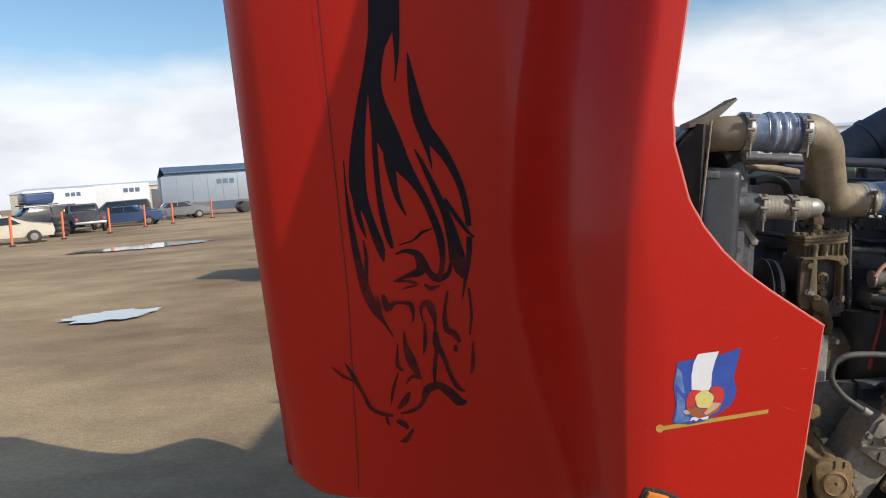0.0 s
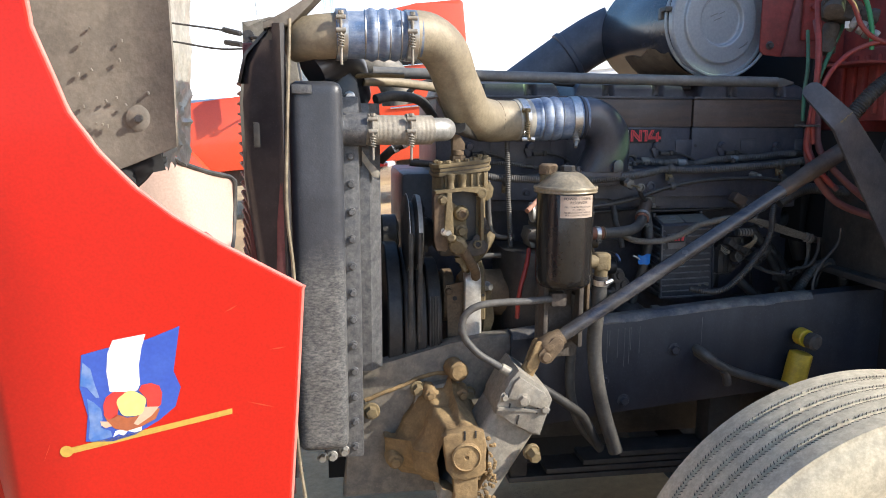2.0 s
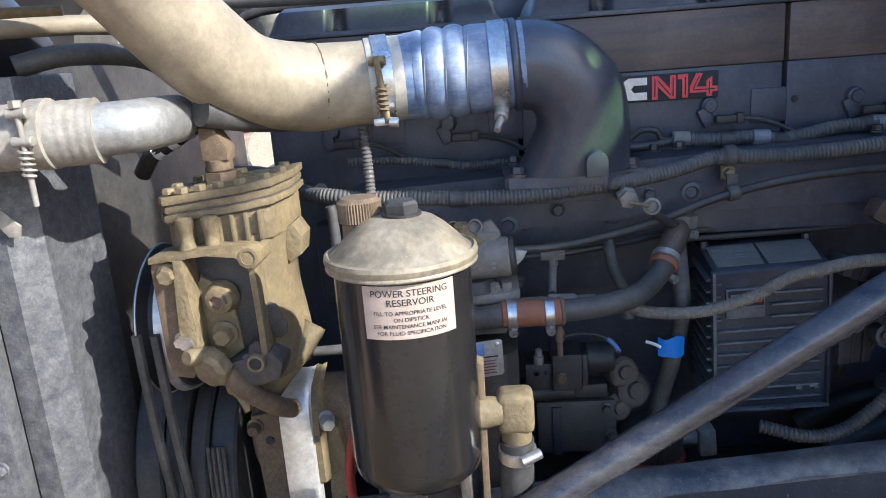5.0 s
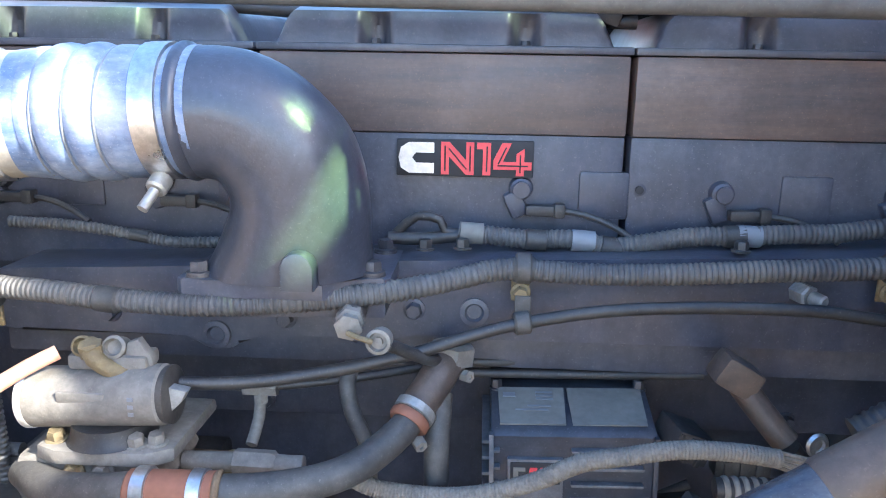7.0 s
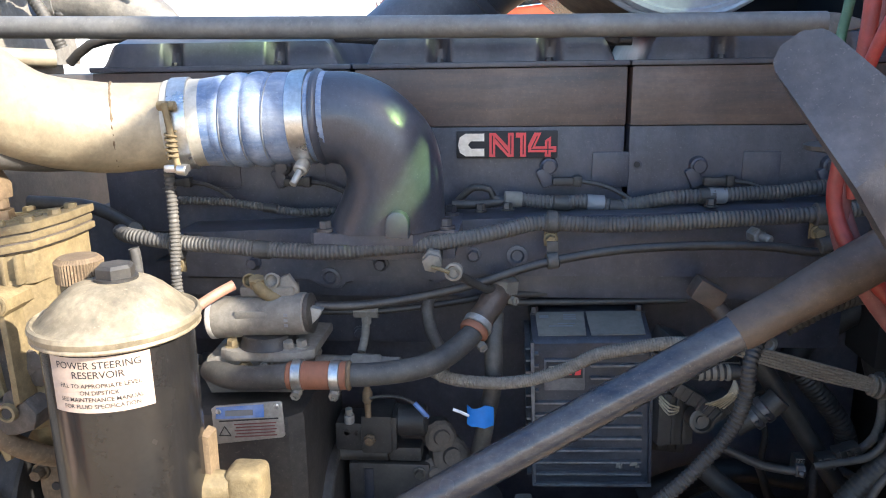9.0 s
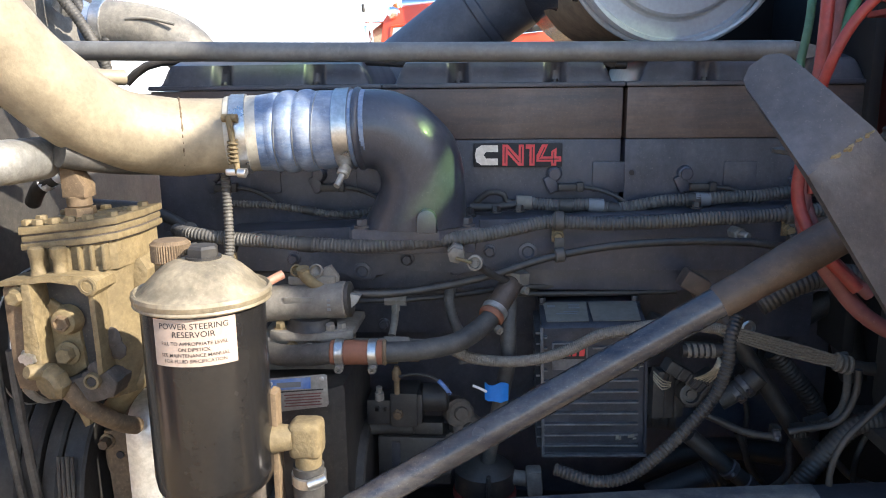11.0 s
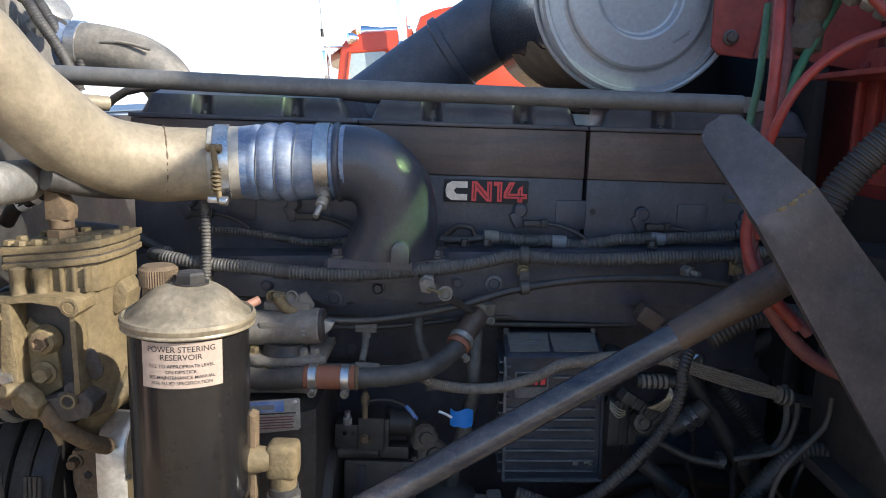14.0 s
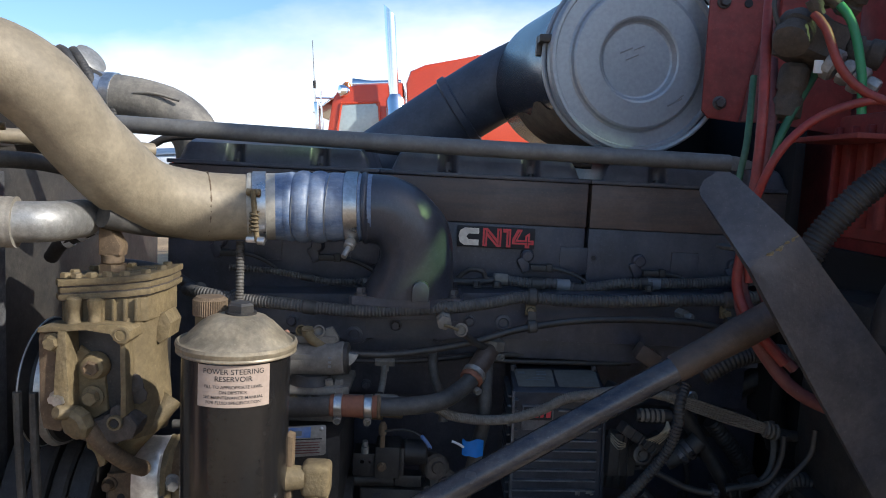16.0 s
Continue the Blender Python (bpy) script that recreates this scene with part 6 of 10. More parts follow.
# drive pulleys
pul = thing("belt_pulleys", (1.13, 2.72, 0.95), "black belt pulleys with ribbed belts at the engine front", "pulleys")
bm = B()
lathe(bm, (1.128, 2.70, 1.262), (1, 0, 0), [(0.04, 0), (0.098, 0.001), (0.104, 0.004), (0.104, 0.007), (0.084, 0.014), (0.084, 0.020), (0.100, 0.027), (0.102, 0.030), (0.094, 0.046), (0.050, 0.050), (0.035, 0.075)], 64)
part("compressor_pulley", bm, DARKHOSE, pul, "grooved compressor pulley")
for x, r, w in ((1.1335, 0.1043, 0.0020), (1.1570, 0.1022, 0.012)):
    bm = B()
    lathe(bm, (x, 2.70, 1.262), (1, 0, 0), [(r, 0), (r + 0.0008, 0.0006), (r + 0.0004 - 0.25 * (w - 0.002), w)], 64)
    part("pulley_rim", bm, WORNALLOY, pul, "polished rim")
for k in range(5):
    t = k * 2 * math.pi / 5
    bm = B()
    box(bm, (1.181, 2.70 + 0.062 * math.cos(t), 1.262 + 0.062 * math.sin(t)), (0.010, 0.018, 0.018), 0.003)
    part("pulley_lug", bm, DARKHOSE, pul)
for x, z, r, w, y in ((1.078, 1.00, 0.215, 0.040, 2.835), (1.122, 1.00, 0.200, 0.030, 2.815), (1.156, 1.00, 0.182, 0.026, 2.80), (1.186, 1.01, 0.165, 0.036, 2.785)):
    bm = B()
    prof = [(r * 0.4, 0), (r - 0.004, 0.0), (r, 0.004), (r, w - 0.004), (r - 0.004, w), (r * 0.4, w)]
    lathe(bm, (x, y, z), (1, 0, 0), prof, 72)
    part("crank_pulley", bm, DARKHOSE, pul)
for x, y, w in ((1.160, 2.601, 0.012), (1.136, 2.600, 0.010)):
    bm = B()
    tube(bm, [(x, 2.595, 1.275), (x, 2.598, 1.20), (x, 2.604, 1.12), (x, 2.612, 1.05), (x, 2.622, 0.98)], 0.0065, 8)
    part("belt", bm, RUBBER, pul, "dusty black V-belt")
for k in range(4):
    bm = B()
    tube(bm, [(1.190 + 0.007 * k, 2.624, 1.10), (1.190 + 0.007 * k, 2.618, 1.04), (1.190 + 0.007 * k, 2.618, 0.98), (1.190 + 0.007 * k, 2.628, 0.92)], 0.0026, 6)
    part("belt_rib", bm, RUBBER, pul, "rib of the wide belt")
bm = B()
lathe(bm, (1.075, 2.95, 1.22), (1, 0, 0), [(0.05, 0), (0.06, 0.01), (0.06, 0.05), (0.03, 0.06)], 24)
part("fan_hub", bm, BLACK, pul)
# accessory unit below the compressor
alt = thing("accessory_drive_unit", (1.34, 2.72, 0.95), "clay-dusted accessory drive unit with bright alloy strap", "engine accessory")
bm = B()
cyl(bm, (1.285, 2.745, 1.075), (1.440, 2.745, 1.080), 0.066, seg=40, chamfer=0.012)
part("unit_body", bm, RUSTY, alt, "brown dusted drum")
bm = B()
prism(bm, [(1.345, 1.10), (1.362, 1.105), (1.372, 1.02), (1.360, 0.985), (1.340, 0.99)], "y", 2.66, 2.72, 0.004)
part("unit_foot", bm, CASTDUST, alt, "dusted foot")
bm = B()
lathe(bm, (1.232, 2.745, 1.075), (1, 0, 0), [(0.045, 0), (0.070, 0.002), (0.074, 0.006), (0.074, 0.030), (0.06, 0.036)], 44)
part("clutch_plate", bm, RUSTY, alt)
# curved alloy ring: round at the top, running down into a flat strap
bm = B()
rows = []
for i in range(17):
    t = i / 16
    z = 1.174 - 0.235 * t
    arch = math.sqrt(max(0.0, 1 - max(0.0, 1 - t / 0.22) ** 2))
    y = 2.700 - 0.058 * arch
    rows.append([(1.288, y + 0.012, z), (1.290, y + 0.002, z), (1.298, y, z), (1.318, y - 0.001, z), (1.326, y + 0.002, z), (1.330, y + 0.012, z)])
thick(part("alloy_strap", grid(bm, rows), WORNALLOY, alt, "bright worn aluminium strap"), 0.004, 1)
bm = B()
rows = [[(1.331, r[1][1] + 0.006, r[0][2]), (1.338, r[1][1] + 0.004, r[0][2]), (1.342, r[1][1] + 0.014, r[0][2])] for r in rows[:11]]
thick(part("ring_edge", grid(bm, rows), CASTDUST, alt, "dusted edge of the ring"), 0.004, 1)
for x, z, r in ((1.308, 1.010, 0.005), (1.336, 1.095, 0.004)):
    bm = B()
    lathe(bm, (x, 2.640 if r > 0.0045 else 2.643, z), (0, -1, 0), [(r, 0), (r, 0.002)], 16)
    part("strap_hole", bm, INK, alt)
bm = B()
bolt(bm, (1.346, 2.655, 1.118), (0.5, -1, 0), 0.010, 0.018)
part("strap_bolt", bm, CAST, alt)
bm = B()
prism(bm, [(1.238, 1.120), (1.288, 1.128), (1.290, 0.94), (1.246, 0.94)], "y", 2.668, 2.680, 0.003)
part("back_plate", bm, RUSTY, alt, "brown flat plate with bolt hole")
bm = B()
lathe(bm, (1.262, 2.667, 1.083), (0, -1, 0), [(0.006, 0), (0.006, 0.002)], 16)
part("plate_hole", bm, INK, alt)
bm = B()
bolt(bm, (1.244, 2.668, 1.105), (0, -1, 0), 0.009, 0.014)
part("strap_bolt", bm, RUSTY, alt)
bm = B()
prism(bm, [(1.248, 1.212), (1.270, 1.216), (1.278, 1.204), (1.276, 1.176), (1.268, 1.172), (1.264, 1.196), (1.250, 1.200)], "y", 2.572, 2.59, 0.003)
part("bracket_hook", bm, CASTDUST, alt, "pale dusted hook")
bm = B()
tube(bm, [(1.352, 2.64, 1.262), (1.335, 2.625, 1.236), (1.306, 2.615, 1.205), (1.280, 2.625, 1.172)], 0.016, 14)
part("support_arm", rough(bm, 0.002, 60, 1), CASTDUST, alt, "clay-caked support arm")

# ---- coolant pipe at the radiator ----
cool = thing("coolant_hose", (1.1, 2.5, 1.48), "tan wrapped coolant hose with spring clamps and metal elbow", "hose")
bm = B()
tube(bm, [(0.945, 2.505, 1.541), (0.985, 2.500, 1.540), (1.022, 2.499, 1.538)], 0.041, 24, 0.006, prof=lambda s, t: 0.049 - 0.010 * min(1.0, s / 0.03))
part("tank_stub", bm, GREYTANK, cool, "grey cast stub")
bm = B()
tube(bm, [(1.012, 2.499, 1.538), (1.10, 2.505, 1.537), (1.178, 2.522, 1.537)], 0.0345, 28, 0.002, prof=lambda s, t: 0.0345 + 0.0006 * abs(math.sin(s * 290)))
part("wrapped_hose", bm, ALLOYDUST, cool, "dusty cloth-wrapped hose")
bm = B()
tube(bm, [(1.165, 2.519, 1.537), (1.195, 2.528, 1.538), (1.210, 2.540, 1.538), (1.217, 2.565, 1.538), (1.218, 2.63, 1.537)], 0.0285, 28)
part("end_elbow", bm, CAST, cool, "dull cast elbow")
for x, y in ((1.035, 2.499), (1.125, 2.508)):
    clamp_band("clamp", cool, (x - 0.010, y - 0.001, 1.538), (x + 0.010, y + 0.001, 1.538), 0.0358, mat=ALLOYDUST)
    t_bolt(cool, (x, y, 1.547), 0.0345, None, 0.078)

# ---- frame rail, steering gear, shaft ----
rail = thing("frame_rail", (1.7, 2.66, 0.66), "dark painted steel frame rail with drips and dust", "frame rail")
bm = B()
TOP = [(1.40, 1.000), (1.68, 1.034), (1.87, 1.052), (2.06, 1.069), (2.4, 1.092), (2.9, 1.097), (5.5, 1.097)]
rows = []
for x, z in TOP:
    rows.append([(x, 2.622, z + 0.001), (x, 2.595, z), (x, 2.584, z - 0.004), (x, 2.580, z - 0.016), (x, 2.580, z - 0.26), (x, 2.584, z - 0.272), (x, 2.595, z - 0.276), (x, 2.622, z - 0.276)])
grid(bm, rows)
thick(part("channel", bm, FRAME, rail), 0.009, -1)
for x, z in ((1.66, 0.86), (1.86, 0.94), (1.72, 0.80)):
    bm = B()
    bolt(bm, (x, 2.580, z), (0, -1, 0), 0.013, 0.012)
    part("frame_bolt", bm, FRAME, rail)
rows = []
for i in range(48):
    x = 1.405 + 0.86 * i / 47
    z = lerp_table(TOP, x)
    w = 0.015 + 0.011 * noise.noise((x * 14, 0.3, 0.0))
    rows.append([(x, 2.620, z + 0.0038), (x, 2.606, z + 0.0032), (x, 2.592, z + 0.0022), (x, 2.5815, z - 0.005), (x, 2.5772, z - 0.014), (x, 2.5770, z - w)])
bm = B()
part("dusty_edge", grid(bm, rows), RAILTOP, rail, "pale dusty worn top edge")
rnd = random.Random(21)
for i in range(13):
    x = rnd.choice((1.66, 1.70, 1.78, 1.72)) + rnd.gauss(0, 0.03) if i < 9 else rnd.uniform(1.60, 2.12)
    z = lerp_table(TOP, x) - 0.03
    h = rnd.uniform(0.02, 0.11)
    bm = B()
    grid(bm, [[(x - 0.0008, 2.5775, z), (x + 0.0008, 2.5775, z)], [(x - 0.0005, 2.5775, z - h * 0.6), (x + 0.0005, 2.5775, z - h * 0.6)], [(x - 0.0010, 2.5775, z - h), (x + 0.0010, 2.5775, z - h)]])
    part("drip_mark", bm, DRIED, rail, "pale dried drip")
copy_thing(rail, TRUCK @ Matrix.Translation((1.7, 3.44, 0.66)))
gear = thing("steering_gear", (1.32, 2.5, 0.60), "clay-caked steering gear box with alloy valve end", "steering gear")
bm = B()
prism(bm, [(1.00, 0.905), (1.015, 0.918), (1.139, 0.949), (1.243, 0.977), (1.33, 0.990), (1.41, 0.998), (1.425, 0.985), (1.40, 0.80), (1.36, 0.56), (0.95, 0.56), (0.965, 0.70), (0.985, 0.80)], "y", 2.60, 2.655, 0.008)
part("mount_plate", bm, HORN, gear, "dusty grey mounting plate")
bm = B()
prism(bm, [(1.145, 0.855), (1.20, 0.875), (1.26, 0.885), (1.27, 0.80), (1.22, 0.76), (1.13, 0.78)], "y", 2.57, 2.60, 0.006)
part("plate_boss", bm, HORN, gear)
bm = B()
tube(bm, [(1.013, 2.597, 0.832), (1.055, 2.597, 0.848), (1.104, 2.597, 0.865), (1.153, 2.597, 0.885), (1.203, 2.597, 0.897), (1.240, 2.597, 0.895)], 0.0055, 10)
part("dust_ridge", rough(bm, 0.002, 60, 1), CLAY, gear, "line of orange dust")
for p, r in (((1.028, 2.590, 0.805), 0.017), ((1.150, 2.580, 0.865), 0.015), ((1.284, 2.565, 0.852), 0.013)):
    bm = B()
    bolt(bm, p, (0, -1, 0), r, 0.022)
    part("mount_bolt", bm, CASTDUST, gear)
bm = B()
cyl(bm, (1.245, 2.60, 0.915), (1.255, 2.535, 0.918), 0.026, seg=24, chamfer=0.006)
part("upper_boss", rough(bm, 0.003, 40, 1), CLAY, gear)
bm = B()
box(bm, (1.312, 2.480, 0.735), (0.125, 0.14, 0.32), 0.02, R(0, 32, 0), seg=3)
part("gear_housing", bm, ALLOYDUST, gear, "pale dusty alloy housing")
bm = B()
prism(bm, [(1.317, 0.860), (1.320, 0.887), (1.353, 0.947), (1.373, 0.970), (1.445, 0.917), (1.459, 0.890), (1.430, 0.800), (1.405, 0.802), (1.36, 0.835)], "y", 2.385, 2.53, 0.008)
part("valve_cover", bm, ALLOYDUST, gear, "pale cast valve cover")
bm = B()
prism(bm, [(1.345, 0.905), (1.360, 0.942), (1.374, 0.955), (1.437, 0.911), (1.447, 0.890), (1.438, 0.868)], "y", 2.374, 2.39, 0.004)
part("valve_cap", bm, ALLOYDUST, gear, "raised cap")
bm = B()
prism(bm, [(1.319, 0.872), (1.323, 0.880), (1.452, 0.868), (1.448, 0.858)], "y", 2.380, 2.392, 0.002)
part("cover_rib", bm, ALLOYDUST, gear, "cast joint rib")
for x, z, h in ((1.350, 0.878, 0.020), (1.388, 0.873, 0.016), (1.420, 0.868, 0.020), (1.372, 0.845, 0.024)):
    bm = B()
    box(bm, (x, 2.3835, z), (0.0035, 0.004, h), 0.001, R(0, 12, 0))
    part("casting_slot", bm, DARKHOSE, gear)
for x, z, q, y in ((1.3825, 0.898, 0.0130, 2.376), (1.437, 0.870, 0.0095, 2.386), (1.338, 0.905, 0.0085, 2.386)):
    bm = B()
    bolt(bm, (x, y, z), (0, -1, 0), q, 0.012)
    part("cover_bolt", bm, ALLOYDUST, gear)
# sector housing: a cast cone that runs from ears on the plate to a capped nose
SEC0 = [(1.060, 0.740), (1.066, 0.675), (1.105, 0.640), (1.20, 0.615), (1.29, 0.64), (1.325, 0.72), (1.320, 0.78), (1.300, 0.81), (1.282, 0.86), (1.236, 0.892), (1.215, 0.866), (1.198, 0.868), (1.168, 0.876), (1.128, 0.80), (1.09, 0.735)]
SEC1 = [(1.125, 0.745), (1.125, 0.70), (1.150, 0.665), (1.21, 0.645), (1.28, 0.665), (1.312, 0.72), (1.310, 0.775), (1.290, 0.805), (1.270, 0.835), (1.236, 0.862), (1.222, 0.838), (1.206, 0.842), (1.182, 0.845), (1.160, 0.80), (1.14, 0.76)]
SEC2 = [(1.175, 0.750), (1.175, 0.71), (1.188, 0.685), (1.225, 0.67), (1.275, 0.68), (1.298, 0.72), (1.296, 0.775), (1.286, 0.80), (1.266, 0.828), (1.240, 0.838), (1.226, 0.832), (1.212, 0.832), (1.196, 0.828), (1.184, 0.80), (1.178, 0.77)]


def ring_at(pts, y):
    return [(x, y, z) for x, z in pts + pts[:1]]


bm = B()
grid(bm, [ring_at(SEC0, 2.60), ring_at(SEC0, 2.565), ring_at(SEC1, 2.52), ring_at(SEC1, 2.47), ring_at(SEC2, 2.42), ring_at(SEC2, 2.372)])
part("sector_cover", rough(bm, 0.006, 30, 2), CLAY, gear, "clay-caked sector housing", angle=60)
for ex, ez, bb in ((1.086, 0.685, 0.020), (1.178, 0.862, 0.015), (1.262, 0.858, 0.015)):
    bm = B()
    lathe(bm, (ex, 2.575, ez), (0, -1, 0), [(bb * 1.3, 0), (bb * 1.2, 0.03), (bb, 0.042), (bb * 0.6, 0.044)], 20)
    part("bolt_ear", rough(bm, 0.002, 50, 1), CLAY, gear)
    bm = B()
    bolt(bm, (ex, 2.533, ez), (0, -1, 0), bb * 0.7, 0.012)
    part("ear_bolt", bm, CLAY, gear)
bm = B()
prism(bm, [(1.184, 0.822), (1.196, 0.833), (1.262, 0.840), (1.284, 0.830), (1.290, 0.800), (1.289, 0.735), (1.277, 0.718), (1.240, 0.711), (1.208, 0.717), (1.194, 0.737)], "y", 2.352, 2.385, 0.008)
part("sector_cap", rough(bm, 0.002, 60, 1), CLAY, gear)
bm = B()
prism(bm, [(1.210, 0.718), (1.272, 0.716), (1.268, 0.640), (1.262, 0.57), (1.222, 0.57), (1.214, 0.64)], "y", 2.362, 2.395, 0.008)
part("sector_foot", rough(bm, 0.002, 60, 1), CLAY, gear)
bm = B()
lathe(bm, (1.240, 2.353, 0.772), (0, -1, 0), [(0.037, -0.002), (0.036, 0.006), (0.032, 0.009), (0.030, 0.005), (0.006, 0.006), (0.004, 0.001)], 28)
part("adjuster_boss", rough(bm, 0.0008, 80), CLAY, gear)
for x, z, h in ((1.236, 0.826, 0.022), (1.262, 0.828, 0.018)):
    bm = B()
    box(bm, (x, 2.3525, z), (0.004, 0.006, h), 0.001)
    part("cap_groove", bm, DARKHOSE, gear)
bm = B()
bolt(bm, (1.41, 2.40, 0.755), (0.2, -1, -0.2), 0.016, 0.028)
part("drain_plug", bm, CASTDUST, gear)
rnd = random.Random(9)
bm = B()
for i in range(70):
    p = V(rnd.uniform(1.275, 1.32), rnd.uniform(2.375, 2.392), rnd.uniform(0.64, 0.80))
    bmesh.ops.create_icosphere(bm, subdivisions=1, radius=rnd.uniform(0.003, 0.007), matrix=Matrix.Translation(p))
tagged(part("caked_mud", bm, CLAY, gear, "lumps of dried mud"), kind="stuff")

shaft = thing("steering_shaft", (1.8, 2.38, 1.25), "worn grey steering shaft with rusty universal joint", "steering shaft")
S0, S1 = V(1.490, 2.439, 1.033), V(2.262, 2.497, 1.4905)
sd = (S1 - S0).normalized()
bm = B()
cyl(bm, S0, S1 - sd * 0.20, 0.0178, seg=36)
part("tube", bm, SHAFT, shaft, "dark tube with polished and dusty patches")
bm = B()
lathe(bm, S1 - sd * 0.21, sd, [(0.0182, 0), (0.0196, 0.004), (0.0200, 0.05), (0.0225, 0.10), (0.0225, 0.21), (0.012, 0.22)], 36)
part("upper_sleeve", bm, SHAFTRUST, shaft, "rust-browned upper sleeve")
bm = B()
lathe(bm, S0 - sd * 0.055, sd, [(0.022, 0), (0.027, 0.008), (0.025, 0.035), (0.020, 0.060)], 24)
part("yoke_collar", bm, RUSTY, shaft)
def lobe(a, b, r0, r1):
    """Outline of a yoke ear: two round ends joined."""
    t = math.atan2(b[1] - a[1], b[0] - a[0])
    out = [(a[0] + r0 * math.cos(t + radians(k)), a[1] + r0 * math.sin(t + radians(k))) for k in range(100, 261, 20)]
    return out + [(b[0] + r1 * math.cos(t + radians(k)), b[1] + r1 * math.sin(t + radians(k))) for k in range(-80, 81, 20)]


for y in (2.412, 2.452):
    bm = B()
    prism(bm, lobe((1.449, 0.992), (1.474, 1.020), 0.0200, 0.0185), "y", y, y + 0.012, 0.003)
    part("yoke_ear", rough(bm, 0.0012, 70, 1), RUSTY, shaft, "rusty yoke ear")
for y in (2.420, 2.444):
    bm = B()
    prism(bm, lobe((1.4165, 0.965), (1.433, 1.016), 0.0150, 0.0120), "y", y, y + 0.011, 0.003)
    part("lower_yoke_ear", rough(bm, 0.0015, 60, 1), CLAY, shaft, "clay-caked lower yoke ear")
bm = B()
cyl(bm, (1.447, 2.405, 0.990), (1.447, 2.470, 0.990), 0.0125, seg=18, chamfer=0.003)
part("cross", bm, RUSTY, shaft)
bm = B()
cyl(bm, (1.420, 2.440, 0.968), (1.398, 2.445, 0.925), 0.019, seg=20, chamfer=0.004)
part("input_stub", rough(bm, 0.0015, 60, 1), CLAY, shaft)

# pressure hose from the gear
ph = thing("pressure_hose", (1.33, 2.42, 0.97), "grey dusty pressure hose with crimped fitting", "hose")
bm = B()
tube(bm, [(1.372, 2.42, 0.945), (1.323, 2.42, 0.975), (1.278, 2.42, 1.006), (1.246, 2.42, 1.045), (1.239, 2.42, 1.080), (1.252, 2.42, 1.108), (1.282, 2.42, 1.124), (1.33, 2.425, 1.128), (1.40, 2.43, 1.128), (1.465, 2.44, 1.129)], 0.0090, 20)
part("hose", bm, LOOM, ph)
bm = B()
cyl(bm, (1.385, 2.42, 0.937), (1.335, 2.42, 0.968), 0.0125, 0.0115, 20, 0.002)
lathe(bm, (1.392, 2.42, 0.932), (-0.85, 0, 0.52), [(0.0155, 0), (0.0155, 0.014)], 6, True)
part("crimp_fitting", bm, ALLOYDUST, ph)
bm = B()
box(bm, (1.482, 2.445, 1.128), (0.04, 0.03, 0.035), 0.008)
part("end_fitting", bm, DIRT_CAKE, ph)
for k, pts, r, mat in (
        ("drain_hose", [(1.545, 2.49, 1.13), (1.553, 2.53, 1.0), (1.552, 2.54, 0.868), (1.585, 2.55, 0.757), (1.65, 2.55, 0.675)], 0.0125, RUBBER),
        ("lower_hose", [(1.445, 2.45, 0.90), (1.52, 2.47, 0.845), (1.58, 2.50, 0.79), (1.63, 2.52, 0.70)], 0.012, DARKHOSE),
):
    bm = B()
    tube(bm, pts, r, 18)
    single(k, bm, mat, "dusty black rubber hose by the frame rail", "hose", pts[1])

fhose = thing("frame_hose", (2.05, 2.535, 0.87), "dusty rubber hose with clamped end by the frame rail", "hose")
bm = B()
tube(bm, [(1.925, 2.585, 0.940), (1.933, 2.535, 0.933), (1.977, 2.535, 0.902), (2.038, 2.535, 0.875), (2.123, 2.535, 0.848), (2.185, 2.535, 0.830), (2.250, 2.535, 0.812)], 0.0125, 18)
part("hose", bm, RUBBER, fhose)
bm = B()
cyl(bm, (1.932, 2.590, 0.933), (1.944, 2.540, 0.922), 0.0175, seg=18, chamfer=0.003)
part("end_fitting", rough(bm, 0.001, 60, 1), DIRT_CAKE, fhose, "dirt-caked end fitting")
bm = B()
tube(bm, [(1.985, 2.535, 0.890), (1.998, 2.540, 0.868), (2.004, 2.545, 0.845)], 0.012, 12)
part("branch", bm, DIRT_CAKE, fhose, "short caked branch")
shock = thing("shock_absorber", (2.21, 2.56, 0.55), "yellow shock absorber with dusty rubber mount", "shock absorber")
SA, SBm = V(2.2177, 2.545, 0.9212), V(2.1947, 2.545, 0.7984)
bm = B()
lathe(bm, SA, SBm - SA, [(0.016, -0.008), (0.030, -0.003), (0.0315, 0.004), (0.0315, 0.32)], 32)
part("tube", bm, YELLOW, shock, "yellow painted tube")
bm = B()
cyl(bm, (2.2199, 2.560, 0.9707), (2.2199, 2.525, 0.9707), 0.0245, seg=28, chamfer=0.003)
part("eye", bm, YELLOW, shock)
bm = B()
cyl(bm, (2.2239, 2.527, 0.9687), (2.2299, 2.495, 0.9667), 0.0225, seg=28, chamfer=0.006)
part("bushing_cap", bm, DIRT_CAKE, shock, "dusty rubber cap")

